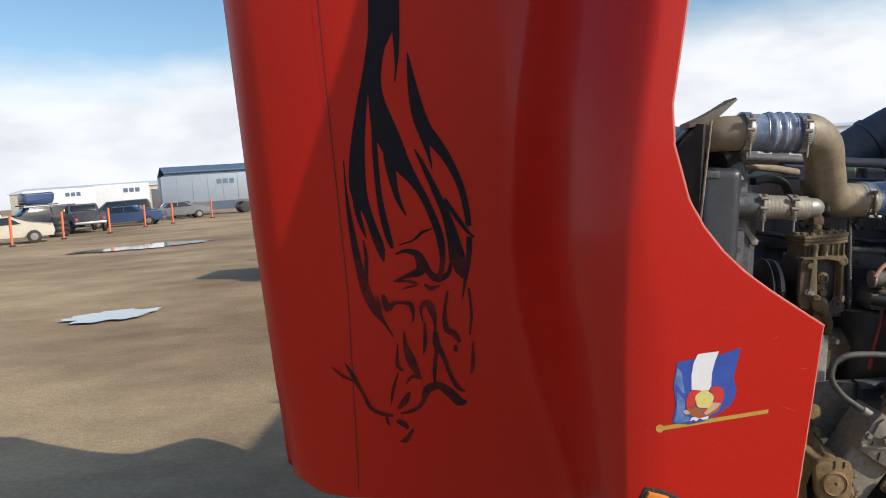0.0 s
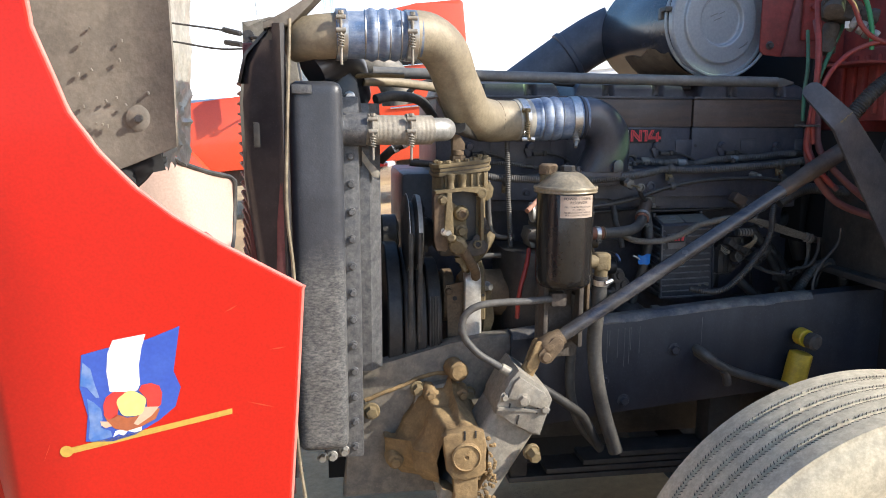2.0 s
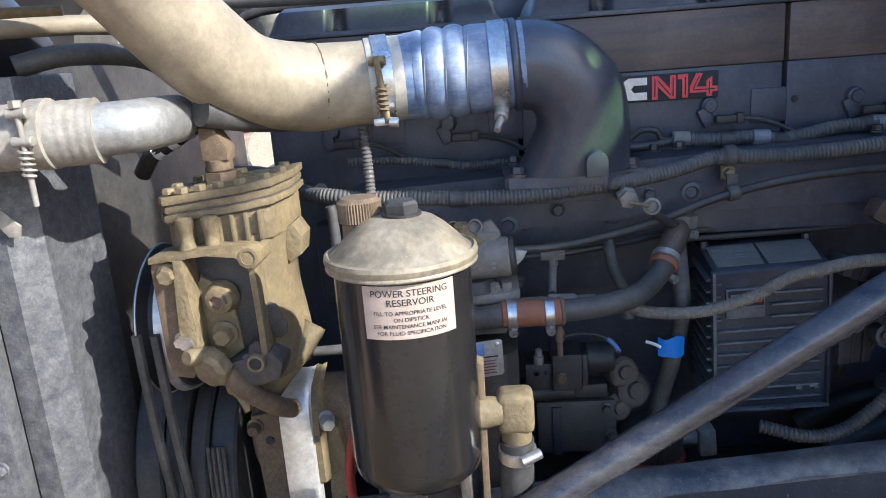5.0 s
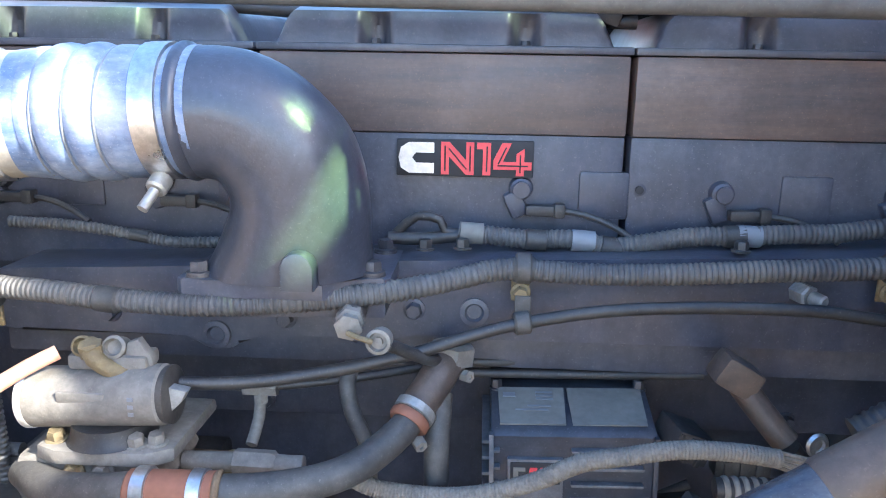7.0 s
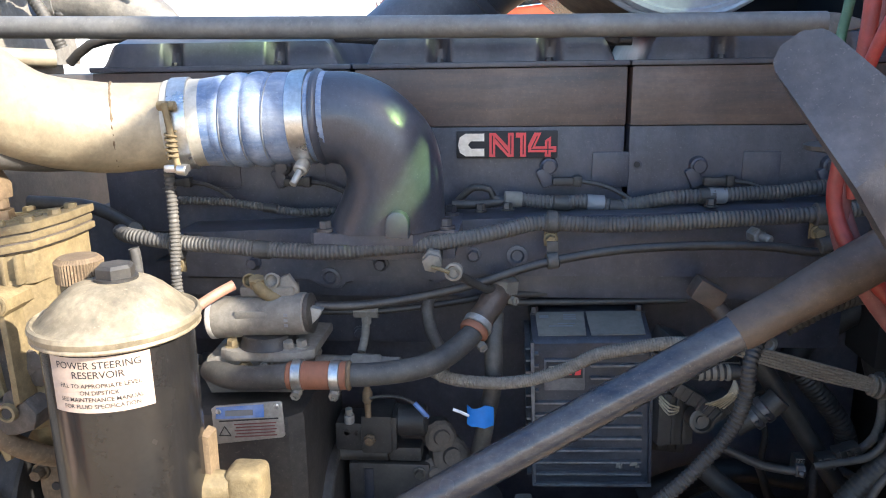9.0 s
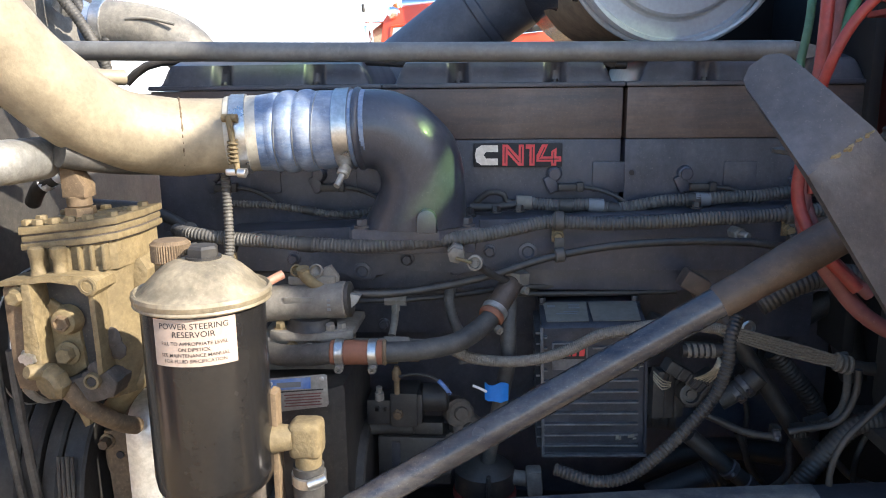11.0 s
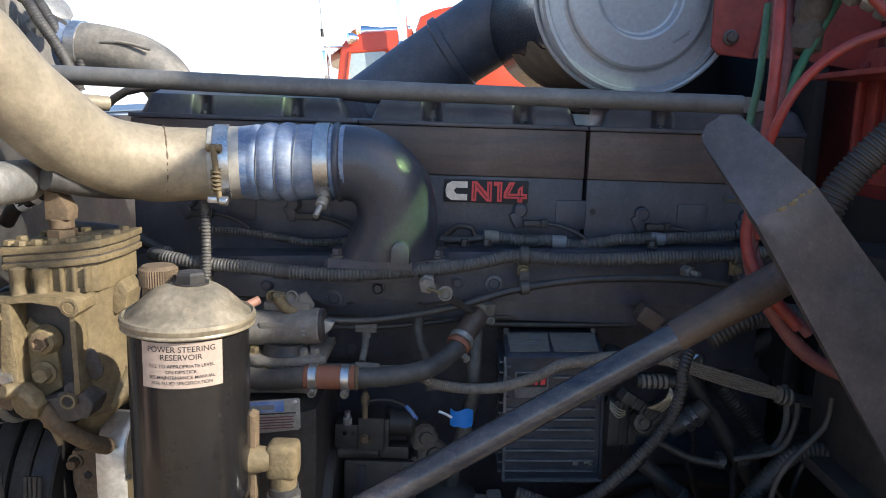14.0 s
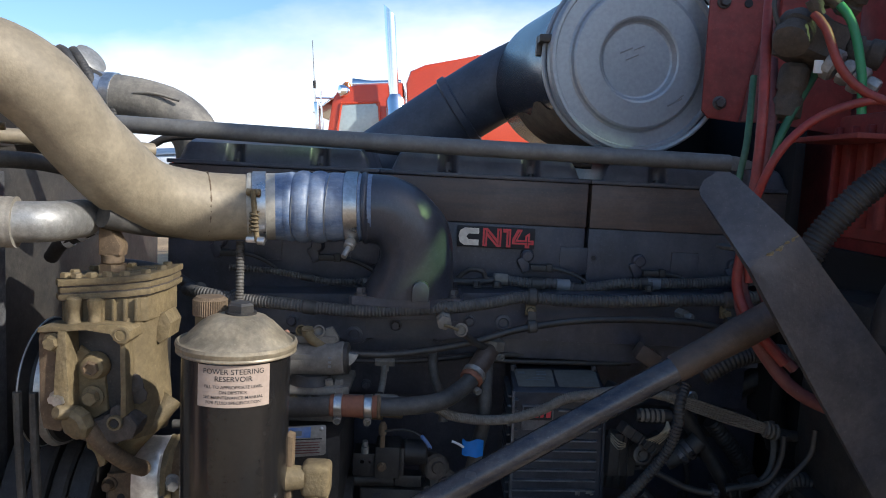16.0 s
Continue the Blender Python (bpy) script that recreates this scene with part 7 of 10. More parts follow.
# ---- front axle and wheels ----
TX, TZ = 2.07, 0.503
axle = thing("front_axle", (TX, 3.05, -0.022), "front axle with dusty ribbed steer tyres on the dirt", "axle")
RIBS = [(0.012, 0.058), (0.068, 0.108), (0.118, 0.152), (0.162, 0.202), (0.212, 0.258)]
outer = [(0.30, 0.03), (0.37, 0.004), (0.44, -0.010), (0.490, -0.006), (0.508, 0.004), (0.517, 0.012)]
for a, b in RIBS:
    outer += [(0.5265, a + 0.001), (0.5275, (a + b) / 2), (0.5265, b - 0.001), (0.518, b)]
    if b < 0.25:
        outer += [(0.518, b + 0.007)]
outer += [(0.508, 0.266), (0.490, 0.276), (0.44, 0.280), (0.37, 0.266), (0.30, 0.24)]
for y0 in (1.862, 3.958):
    bm = B()
    lathe(bm, (TX, y0, TZ), (0, 1, 0), outer, 180)
    tyre = part("tyre", bm, TYRE, axle, "pale dusty ribbed tyre")
    if y0 < 2:
        rnd = random.Random(77)
        bm = B()
        for a, b in RIBS[:-1]:
            for i in range(420):
                t = 2 * math.pi * i / 420
                if not 0.4 < t < 2.9:
                    continue
                for y, s in ((b - 0.0035, 1), (b + 0.0110, -1)):
                    m = Matrix.Translation((TX, y0 + y, TZ)) @ Matrix.Rotation(-t, 4, "Y") @ Matrix.Translation((0.5260, 0, 0))
                    if rnd.random() < 0.04:
                        continue
                    geo = bmesh.ops.create_cube(bm, size=1.0)
                    bmesh.ops.transform(bm, matrix=m @ R((38 + rnd.uniform(-14, 14)) * s, 0, 0) @ Matrix.Diagonal((0.0025, rnd.uniform(0.004, 0.0085), rnd.uniform(0.0008, 0.0015), 1)), verts=geo["verts"])
        tagged(part("tread_cut", bm, TYREDARK, tyre, "fine dark cuts along the tread ribs", smooth=False), kind="stuff")
    bm = B()
    lathe(bm, (TX, y0 + 0.03, TZ), (0, 1, 0), [(0.29, 0.0), (0.305, 0.004), (0.305, 0.20), (0.12, 0.21)], 64)
    part("rim", bm, CAST, tyre, "dull steel rim")
bm = B()
box(bm, (TX, 3.05, TZ - 0.06), (0.10, 2.05, 0.12), 0.02)
part("axle_beam", bm, FRAME, axle, "black forged axle beam")
for y in (2.70, 3.40):
    bm = B()
    for k in range(4):
        box(bm, (TX, y, 0.545 + 0.020 * k), (1.3 - 0.22 * k, 0.09, 0.016), 0.003)
    box(bm, (TX - 0.62, y, 0.62), (0.05, 0.08, 0.14), 0.01)
    box(bm, (TX + 0.62, y, 0.62), (0.05, 0.08, 0.20), 0.01)
    box(bm, (TX, y, 0.68), (0.10, 0.08, 0.20), 0.01)
    part("leaf_spring", bm, DARKHOSE, axle, "dark leaf spring pack")
# closing sheet added to hide lit ground; its black replaces under-truck shade
guard = thing("splash_guard", (1.8, 3.80, 0.12), "added black sheet for the under-truck shade along the far side", "splash guard")
bm = B()
box(bm, (2.35, 3.72, 0.48), (2.9, 0.012, 0.70), 0.003)
part("sheet", bm, BLACK, guard)
pan = thing("oil_pan", (1.80, 3.05, 0.55), "black oil pan below the engine", "oil pan")
bm = B()
box(bm, (1.85, 3.10, 0.70), (1.10, 0.42, 0.30), 0.04)
part("pan", bm, BLACK, pan)

# ---- air cleaner ----
ac = thing("air_cleaner", (2.09, 3.1, 1.68), "dark blue-black air cleaner canister with pale grey lid", "air cleaner")
AX, AZ, AY, AR = 2.110, 1.858, 2.900, 0.168
adir = V(-0.16, 1.0, 0.0).normalized()
bm = B()
lathe(bm, (AX, AY + 0.02, AZ), adir, [(AR - 0.006, 0), (AR - 0.006, 0.42), (AR - 0.016, 0.435), (AR - 0.016, 0.445), (AR - 0.03, 0.46), (0.10, 0.54)], 72)
part("canister", bm, ACBODY, ac, "scuffed dark canister")
bm = B()
lathe(bm, (AX, AY + 0.03, AZ), -adir, [(AR - 0.004, -0.004), (AR + 0.003, 0.002), (AR + 0.003, 0.018), (AR - 0.001, 0.023), (AR - 0.007, 0.023), (AR - 0.010, 0.017), (AR - 0.034, 0.017), (AR - 0.038, 0.019), (AR - 0.041, 0.025), (AR - 0.045, 0.027), (0.079, 0.027), (0.075, 0.0255), (0.070, 0.017), (0.066, 0.0155), (0.020, 0.0155)], 80)
part("lid", bm, LID, ac, "pressed grey lid with round dish", angle=16)
bm = B()
tube(bm, [(AX + (AR + 0.004) * math.cos(2 * math.pi * i / 60), AY + 0.012, AZ + (AR + 0.004) * math.sin(2 * math.pi * i / 60)) for i in range(60)] + [(AX + AR + 0.004, AY + 0.012, AZ)], 0.005, 8, smooth_it=False)
part("lid_band", bm, LID, ac)
bm = B()
box(bm, (AX - AR - 0.004, AY + 0.015, AZ + 0.028), (0.026, 0.05, 0.014), 0.003)
box(bm, (AX - AR - 0.012, AY + 0.028, AZ + 0.018), (0.012, 0.02, 0.036), 0.003)
part("latch", bm, BLACK, ac)
for i, (cx, cz, w, h, a) in enumerate(((-0.022, 0.015, 0.030, 0.003, 25), (-0.008, 0.004, 0.026, 0.0025, 25), (0.004, 0.022, 0.02, 0.002, 25), (0.075, -0.075, 0.03, 0.003, 30), (0.082, -0.068, 0.022, 0.002, 40))):
    bm = B()
    dy = 0.0 if i < 3 else -0.0095
    box(bm, (AX + cx, AY + 0.0098 + dy, AZ + cz), (w, 0.001, h), 0, R(0, -a, 0))
    part("faint_mark", bm, TEXTGREY, ac, "faint worn mark")
bm = B()
tube(bm, [(1.956, 3.380, 1.880), (1.893, 3.410, 1.848), (1.813, 3.430, 1.796), (1.712, 3.445, 1.725), (1.611, 3.455, 1.651), (1.512, 3.465, 1.577), (1.427, 3.470, 1.520)], 0.088, 36)
part("outlet_pipe", bm, PIPEGREY, ac, "dusty blue-grey outlet pipe")
bm = B()
lathe(bm, (1.813, 3.430, 1.796), (-0.101, 0.015, -0.071), [(0.088, 0), (0.0945, 0.003), (0.0945, 0.020), (0.088, 0.024)], 44)
part("pipe_clamp", bm, PIPEGREY, ac)
# dust baked on the underside of the canister, with a torn edge
ex = V(1, 0.16, 0).normalized()
rows = []
for i in range(13):
    s = 0.05 + 0.25 * i / 12
    row = []
    for k in range(11):
        lo, hi = 212 + 7 * noise.noise((s * 30, 1, 0)) + 12 * noise.noise((s * 11, 2, 3)), 250 + 6 * noise.noise((s * 40, 5, 0)) + 14 * abs(s - 0.17) / 0.13
        a = radians(lo + (hi - lo) * k / 10)
        row.append(V(AX, AY + 0.02, AZ) + adir * s + (ex * math.cos(a) + V(0, 0, 1) * math.sin(a)) * (AR - 0.0045))
    rows.append(row)
bm = B()
part("baked_dust", grid(bm, rows), RUSTY, ac, "brown dust baked on the underside")
bm = B()
box(bm, (2.06, 3.0, 1.682), (0.20, 0.10, 0.016), 0.004)
box(bm, (2.02, 2.96, 1.672), (0.03, 0.02, 0.03), 0.004, R(0, 20, 0))
part("cradle", bm, BLACK, ac)

# long support rod and second rod
rod = thing("support_rod", (1.6, 2.87, 1.67), "grey steel support rod over the engine, dusty on one end", "rod")
bm = B()
tube(bm, [(1.06, 2.87, 1.692), (1.6, 2.87, 1.682), (2.285, 2.87, 1.6755)], 0.0155, 24, 0.03)
part("tube", bm, ROD, rod)
bm = B()
prism(bm, [(2.275, 1.661), (2.275, 1.690), (2.30, 1.688), (2.338, 1.677), (2.338, 1.669), (2.30, 1.662)], "y", 2.863, 2.877, 0.003)
part("flattened_end", bm, ROD, rod, "flattened rod end")
bm = B()
tube(bm, [(1.17, 2.99, 1.640), (1.21, 2.985, 1.668), (1.28, 2.98, 1.678), (1.45, 2.975, 1.680), (1.60, 2.97, 1.672), (1.75, 2.965, 1.664), (2.05, 2.96, 1.660)], 0.0075, 14, 0.03)
single("fuel_return_line", bm, BLACK, "thin black line lying along the rocker covers", "pipe", (1.5, 2.98, 1.67))

# ---- control module ----
ecm = thing("engine_control_module", (1.987, 2.85, 1.017), "dark ribbed engine control module with pale top plates", "control module")
ECM_TILT = R(0, -1.6, 0)


def ecm_part(name, bm, mat, label="", smooth=True):
    bmesh.ops.transform(bm, matrix=Matrix.Translation((1.987, 0, 1.145)) @ ECM_TILT @ Matrix.Translation((-1.987, 0, -1.145)), verts=bm.verts)
    return part(name, bm, mat, ecm, label, smooth)


bm = B()
prism(bm, [(2.792, 1.034), (2.792, 1.252), (2.797, 1.2575), (2.862, 1.275), (2.94, 1.275), (2.94, 1.034)], "x", 1.9075, 2.073, 0.002)
ecm_part("case", bm, MODULE, "dark ribbed case")
bm = B()
prism(bm, [(1.9075, 1.0335), (2.0745, 1.0335), (2.0745, 1.0385), (1.9075, 1.0385)], "y", 2.7855, 2.795, 0.001)
ecm_part("lower_lip", bm, FIN, "worn lower lip")
bm = B()
prism(bm, [(1.9055, 1.0335), (1.9105, 1.0335), (1.9105, 1.2555), (1.9055, 1.2555)], "y", 2.7865, 2.80, 0.001)
ecm_part("corner_edge", bm, FIN, "worn pale corner edge")
bm = B()
prism(bm, [(2.0695, 1.0335), (2.0745, 1.0335), (2.0745, 1.2535), (2.0695, 1.2535)], "y", 2.7865, 2.80, 0.001)
ecm_part("corner_edge", bm, MODULE)
for i in range(11):
    z = 1.054 + 0.0185 * i
    for a, b in (((1.9105, 1.9165), (1.9880, 2.0600)) if i > 6 else ((1.9105, 2.0600),)):
        bm = B()
        box(bm, ((a + b) / 2, 2.7885, z), (b - a, 0.009, 0.0032), 0.0009)
        ecm_part("fin", bm, FIN)
for i in range(12):
    bm = B()
    prism(bm, [(2.797, 1.045 + 0.0178 * i), (2.797, 1.0485 + 0.0178 * i), (2.885, 1.0585 + 0.0178 * i), (2.885, 1.055 + 0.0178 * i)], "x", 1.8985, 1.9085, 0.0008)
    ecm_part("side_fin", bm, FIN)
for a, b in ((1.9150, 1.9855), (1.9885, 2.0670)):
    bm = B()
    rows = [[(a + (0.0 if k else 0.002), 2.8025 + 0.0560 * k, 1.2600 + 0.0152 * k), (b - (0.0 if k else 0.002), 2.8025 + 0.0560 * k, 1.2600 + 0.0152 * k)] for k in (0, 1)]
    thick(ecm_part("top_plate", grid(bm, rows), PLATE, "pale worn name plate"), 0.0015, 0)
for cx, cy, w, d in ((1.927, 2.846, 0.013, 0.007), (1.964, 2.850, 0.018, 0.0025), (1.964, 2.845, 0.018, 0.0025), (1.964, 2.840, 0.018, 0.0025), (1.958, 2.829, 0.024, 0.002), (1.950, 2.823, 0.034, 0.002)):
    bm = B()
    box(bm, (cx, cy, 1.2600 + 0.0152 * (cy - 2.8025) / 0.056 + 0.0012), (w, d, 0.0006), 0.0, R(15, 0, 0))
    ecm_part("plate_print", bm, TEXTGREY, "faded grey print")
bm = B()
box(bm, (1.9520, 2.7895, 1.207), (0.056, 0.007, 0.046), 0.0015)
ecm_part("mark_plate", bm, FIN, "raised square plate")
bm = B()
box(bm, (1.9520, 2.7855, 1.215), (0.050, 0.002, 0.024), 0.001)
ecm_part("mark_field", bm, INK)
bm = B()
prism(bm, [(1.930, 1.222), (1.942, 1.222), (1.942, 1.218), (1.935, 1.218), (1.935, 1.212), (1.942, 1.212), (1.942, 1.208), (1.930, 1.208)], "y", 2.7835, 2.785)
ecm_part("mark_white", bm, PLATE, "small pale mark", smooth=False)
for k, w in ((0, 0.0075), (1, 0.006), (2, 0.008)):
    bm = B()
    prism(bm, [(1.9450 + 0.0105 * k, 1.208), (1.9450 + 0.0105 * k + w, 1.2085), (1.9465 + 0.0105 * k + w, 1.222), (1.9465 + 0.0105 * k, 1.222)], "y", 2.7835, 2.785)
    ecm_part("mark_red", bm, BADGERED, "small red mark", smooth=False)
rnd = random.Random(30)
for x, z, w, h in ((2.0235, 1.0660, 0.006, 0.009), (2.0290, 1.0650, 0.004, 0.008), (2.0430, 1.0690, 0.011, 0.007), (2.0510, 1.0660, 0.006, 0.004), (2.0600, 1.1890, 0.006, 0.003)):
    bm = B()
    prism(bm, [(x, z), (x + w, z + 0.0012), (x + w * 0.9, z + h), (x + w * 0.15, z + h * 0.8)], "y", 2.7815, 2.7835)
    ecm_part("worn_chip", bm, PLATE, "pale chipped paint", smooth=False)
for x in (1.914, 2.066):
    bm = B()
    bolt(bm, (x, 2.862, 1.272), (0, 0, 1), 0.006, 0.010)
    ecm_part("mount_bolt", bm, BRACKET)

# ---- fuel pump canister ----
fp = thing("fuel_pump", (1.55, 2.74, 1.05), "grey cast fuel pump with small canister on top", "fuel pump")
CA, CB = V(1.484, 2.716, 1.3095), V(1.612, 2.713, 1.3185)
bm = B()
cyl(bm, CA, CB, 0.0275, seg=40, chamfer=0.003)
part("canister", bm, DUSTYCAN, fp, "dull grey canister")
bm = B()
lathe(bm, CB, CB - CA, [(0.0255, -0.001), (0.0265, 0.001), (0.0265, 0.005), (0.022, 0.007), (0.010, 0.0075)], 32)
part("end_cap", bm, BLACK, fp, "black end cap")
bm = B()
lathe(bm, CA, CA - CB, [(0.0278, -0.005), (0.0285, -0.003), (0.0285, 0.001), (0.026, 0.003)], 32)
part("end_ring", bm, WORNALLOY, fp, "worn end ring")
bm = B()
prism(bm, [(1.613, 1.331), (1.634, 1.327), (1.628, 1.316), (1.613, 1.302)], "y", 2.700, 2.712, 0.001)
part("fin", bm, CAST, fp, "bent sheet fin")
bm = B()
grid(bm, [[(x, 2.7145 - 0.0279 * math.cos(radians(a)), 1.3165 + 0.0279 * math.sin(radians(a))) for x in (1.583, 1.595)] for a in (-22, -8, 6, 20, 34)])
part("canister_label", bm, PALETOP, fp, "small pale label")
for k in range(3):
    bm = B()
    box(bm, (1.589, 2.6862, 1.324 - 0.007 * k), (0.005, 0.0008, 0.0035), 0)
    part("label_print", bm, TEXTGREY, fp)
bm = B()
box(bm, (1.5435, 2.6905, 1.3225), (0.044, 0.006, 0.010), 0.002)
part("canister_pad", bm, DUSTYCAN, fp)
# stem, flange and body below the canister
bm = B()
lathe(bm, (1.556, 2.716, 1.276), (0, 0, 1), [(0.040, 0), (0.036, 0.004), (0.034, 0.016)], 32)
part("stem", bm, DARKHOSE, fp)
bm = B()
prism(bm, [(1.498, 2.690), (1.520, 2.680), (1.600, 2.680), (1.622, 2.694), (1.622, 2.80), (1.498, 2.80)], "z", 1.262, 1.276, 0.004)
part("body_flange", rough(bm, 0.0012, 60, 1), DUSTYCAN, fp, "dusty cast flange")
bm = B()
prism(bm, [(1.470, 1.236), (1.478, 1.262), (1.505, 1.270), (1.530, 1.258), (1.560, 1.264), (1.600, 1.262), (1.612, 1.240), (1.600, 1.215), (1.48, 1.212)], "y", 2.690, 2.78, 0.006)
part("pump_body", rough(bm, 0.002, 50, 1), DUSTYCAN, fp, "dusty grey-brown cast body")
for x, y, z, d in ((1.588, 2.695, 1.276, (0, -0.2, 1)), (1.512, 2.700, 1.276, (0, -0.2, 1)), (1.558, 2.690, 1.253, (0, -1, 0.2)), (1.531, 2.690, 1.250, (0, -1, 0.3)), (1.503, 2.692, 1.240, (0, -1, 0.2)), (1.604, 2.70, 1.276, (0, -0.1, 1))):
    bm = B()
    bolt(bm, (x, y, z), d, 0.0075, 0.009)
    part("pump_bolt", bm, DUSTYCAN if x > 1.55 else CASTDUST, fp)
bm = B()
box(bm, (1.560, 2.722, 1.3475), (0.072, 0.030, 0.014), 0.004)
part("port_block", bm, DUSTYCAN, fp)
for x, r in ((1.537, 0.0095), (1.566, 0.0105)):
    bm = B()
    lathe(bm, (x, 2.715, 1.3605), (0.1, -0.85, 0.35), [(r, -0.014), (r, 0.006), (r * 0.75, 0.008), (r * 0.6, 0.002), (r * 0.3, 0.0)], 18)
    part("port", bm, CASTDUST if x < 1.55 else DUSTYCAN, fp, "open fitting end")
bm = B()
prism(bm, [(1.575, 1.354), (1.578, 1.366), (1.588, 1.370), (1.600, 1.352), (1.600, 1.344), (1.575, 1.344)], "y", 2.712, 2.722, 0.002)
part("lug", bm, DUSTYCAN, fp)
# housing with the data plate
pp = thing("pump_housing", (1.50, 2.74, 0.95), "dark pump housing with blue and white data plate", "pump housing")
bm = B()
prism(bm, [(1.405, 2.85), (1.405, 2.70), (1.425, 2.665), (1.470, 2.6385), (1.598, 2.6385), (1.614, 2.655), (1.618, 2.85)], "z", 0.93, 1.208, 0.008)
part("housing", bm, BLACK, pp, "dark dusty cast housing")
bm = B()
prism(bm, [(1.504, 1.170), (1.592, 1.182), (1.5945, 1.185), (1.5935, 1.2285), (1.5905, 1.2305), (1.508, 1.222), (1.503, 1.218)], "y", 2.6335, 2.6365, 0.0005)
part("data_plate", bm, CAST, pp, "pale worn data plate")
bm = B()
prism(bm, [(1.508, 1.205), (1.570, 1.2095), (1.5705, 1.2265), (1.510, 1.2205)], "y", 2.6325, 2.6333)
part("plate_blue", bm, FLAGFADED, pp, "blue printed field")
bm = B()
prism(bm, [(1.521, 1.2095), (1.556, 1.2120), (1.5565, 1.2195), (1.5215, 1.2170)], "y", 2.6318, 2.6324)
part("plate_mark", bm, TEXTGREY, pp, "pale block mark")
for k in range(3):
    bm = B()
    a0, a1 = radians(90 + 120 * k), radians(210 + 120 * k)
    tube(bm, [(1.5185 + 0.0085 * math.cos(a0), 2.6328, 1.187 + 0.0085 * math.sin(a0)), (1.5185 + 0.0085 * math.cos(a1), 2.6328, 1.187 + 0.0085 * math.sin(a1))], 0.0006, 6, smooth_it=False)
    part("triangle_side", bm, INK, pp, "printed triangle outline")
for i in range(5):
    bm = B()
    box(bm, (1.558, 2.6328, 1.2005 - 0.0042 * i), (0.054 - 0.004 * (i % 2), 0.0008, 0.0014), 0, R(0, -5, 0))
    part("plate_print", bm, MAROON, pp, "faint red print")
bm = B()
box(bm, (1.550, 2.6328, 1.2052), (0.076, 0.0008, 0.0016), 0, R(0, -5, 0))
part("plate_print", bm, INK, pp)
for x, z in ((1.5125, 1.2155), (1.5865, 1.2245)):
    bm = B()
    lathe(bm, (x, 2.633, z), (0, -1, 0), [(0.0035, 0), (0.0035, 0.001), (0.002, 0.002)], 12)
    part("rivet", bm, STEEL, pp)

# ---- cab ----
cab = thing("truck_cab", (3.4, 3.05, 0.9), "red truck cab with flat firewall and dark windows", "truck cab")
CX = 2.52
def slab(name, c, s, mat=RED_DULL, bev=0.02, parent=None, label="", rot=None):
    bm = B()
    box(bm, c, s, bev, rot)
    return part(name, bm, mat, parent or cab, label)
YN, YF = 2.03, 4.07
slab("firewall", (CX + 0.03, 3.10, 1.425), (0.05, 1.50, 1.15), RED_DULL, 0.01, label="dusty red firewall")
slab("firewall_side", (CX + 0.05, 2.20, 1.585), (0.05, 0.30, 0.83), RED_DULL, 0.01)
slab("firewall_side", (CX + 0.05, 3.92, 1.585), (0.05, 0.28, 0.83), RED_DULL, 0.01)
for y in (YN, YF):
    slab("side_panel", (3.49, y, 1.50), (1.66, 0.05, 1.20), RED, 0.02, label="red door and side panel")
    slab("cowl_side", (2.76, y, 2.07), (0.42, 0.06, 0.10), RED, 0.03)
    bm = B()
    prism(bm, [(3.06, 2.37), (3.31, 2.62), (3.31, 2.97), (3.06, 2.97)], "y", y - 0.004, y + 0.004)
    part("vent_window", bm, GLASS, cab, "green-tinted vent window")
    bm = B()
    prism(bm, [(3.06, 2.105), (4.19, 2.105), (4.19, 2.96), (3.345, 2.96), (3.315, 2.625), (3.06, 2.37)], "y", y - 0.005, y + 0.005)
    part("window", bm, DARKGLASS, cab, "dark door window")
    bm = B()
    prism(bm, [(2.83, 2.10), (3.06, 2.10), (3.06, 2.44), (3.105, 2.485), (3.105, 2.97), (3.057, 2.97)], "y", y - 0.015, y + 0.015, 0.004)
    part("pillar", bm, RED, cab)
    slab("pillar", (4.25, y, 2.54), (0.12, 0.06, 0.90), RED, 0.02)
    # unseen mirror, arm and brace, added to shape the sunlight on hose and elbow
    out = -1 if y < 3 else 1
    bm = B()
    cyl(bm, (2.915, y, 2.632), (2.915, y + out * 0.30, 2.632), 0.020, seg=14)
    part("mirror_arm", bm, STEEL, cab, "unseen steel mirror arm added to cast a shadow")
    bm = B()
    prism(bm, [(3.06, 2.432), (3.06, 2.486), (3.30, 2.726), (3.30, 2.672)], "y", y + out * 0.018 - 0.008, y + out * 0.018 + 0.008, 0.004)
    part("mirror_brace", bm, BLACK, cab, "unseen black diagonal brace added to cast a shadow")
    slab("mirror", (3.29, y + out * 0.040, 2.835), (0.34, 0.020, 0.32), BLACK, 0.008, label="unseen black mirror back added to block the sun")
slab("cowl", (2.80, 3.05, 1.985), (0.44, 2.0, 0.06), RED, 0.025)
slab("windshield", (3.015, 3.05, 2.455), (0.008, 1.96, 0.94), GLASS, 0.002, rot=R(0, 20, 0))
slab("roof", (3.85, 3.05, 3.03), (1.04, 2.08, 0.10), RED, 0.05)
slab("rear_wall", (4.32, 3.05, 1.97), (0.04, 2.0, 2.1), RED, 0.01)
slab("floor", (3.4, 3.05, 0.92), (1.8, 2.0, 0.05), BLACK, 0.01)
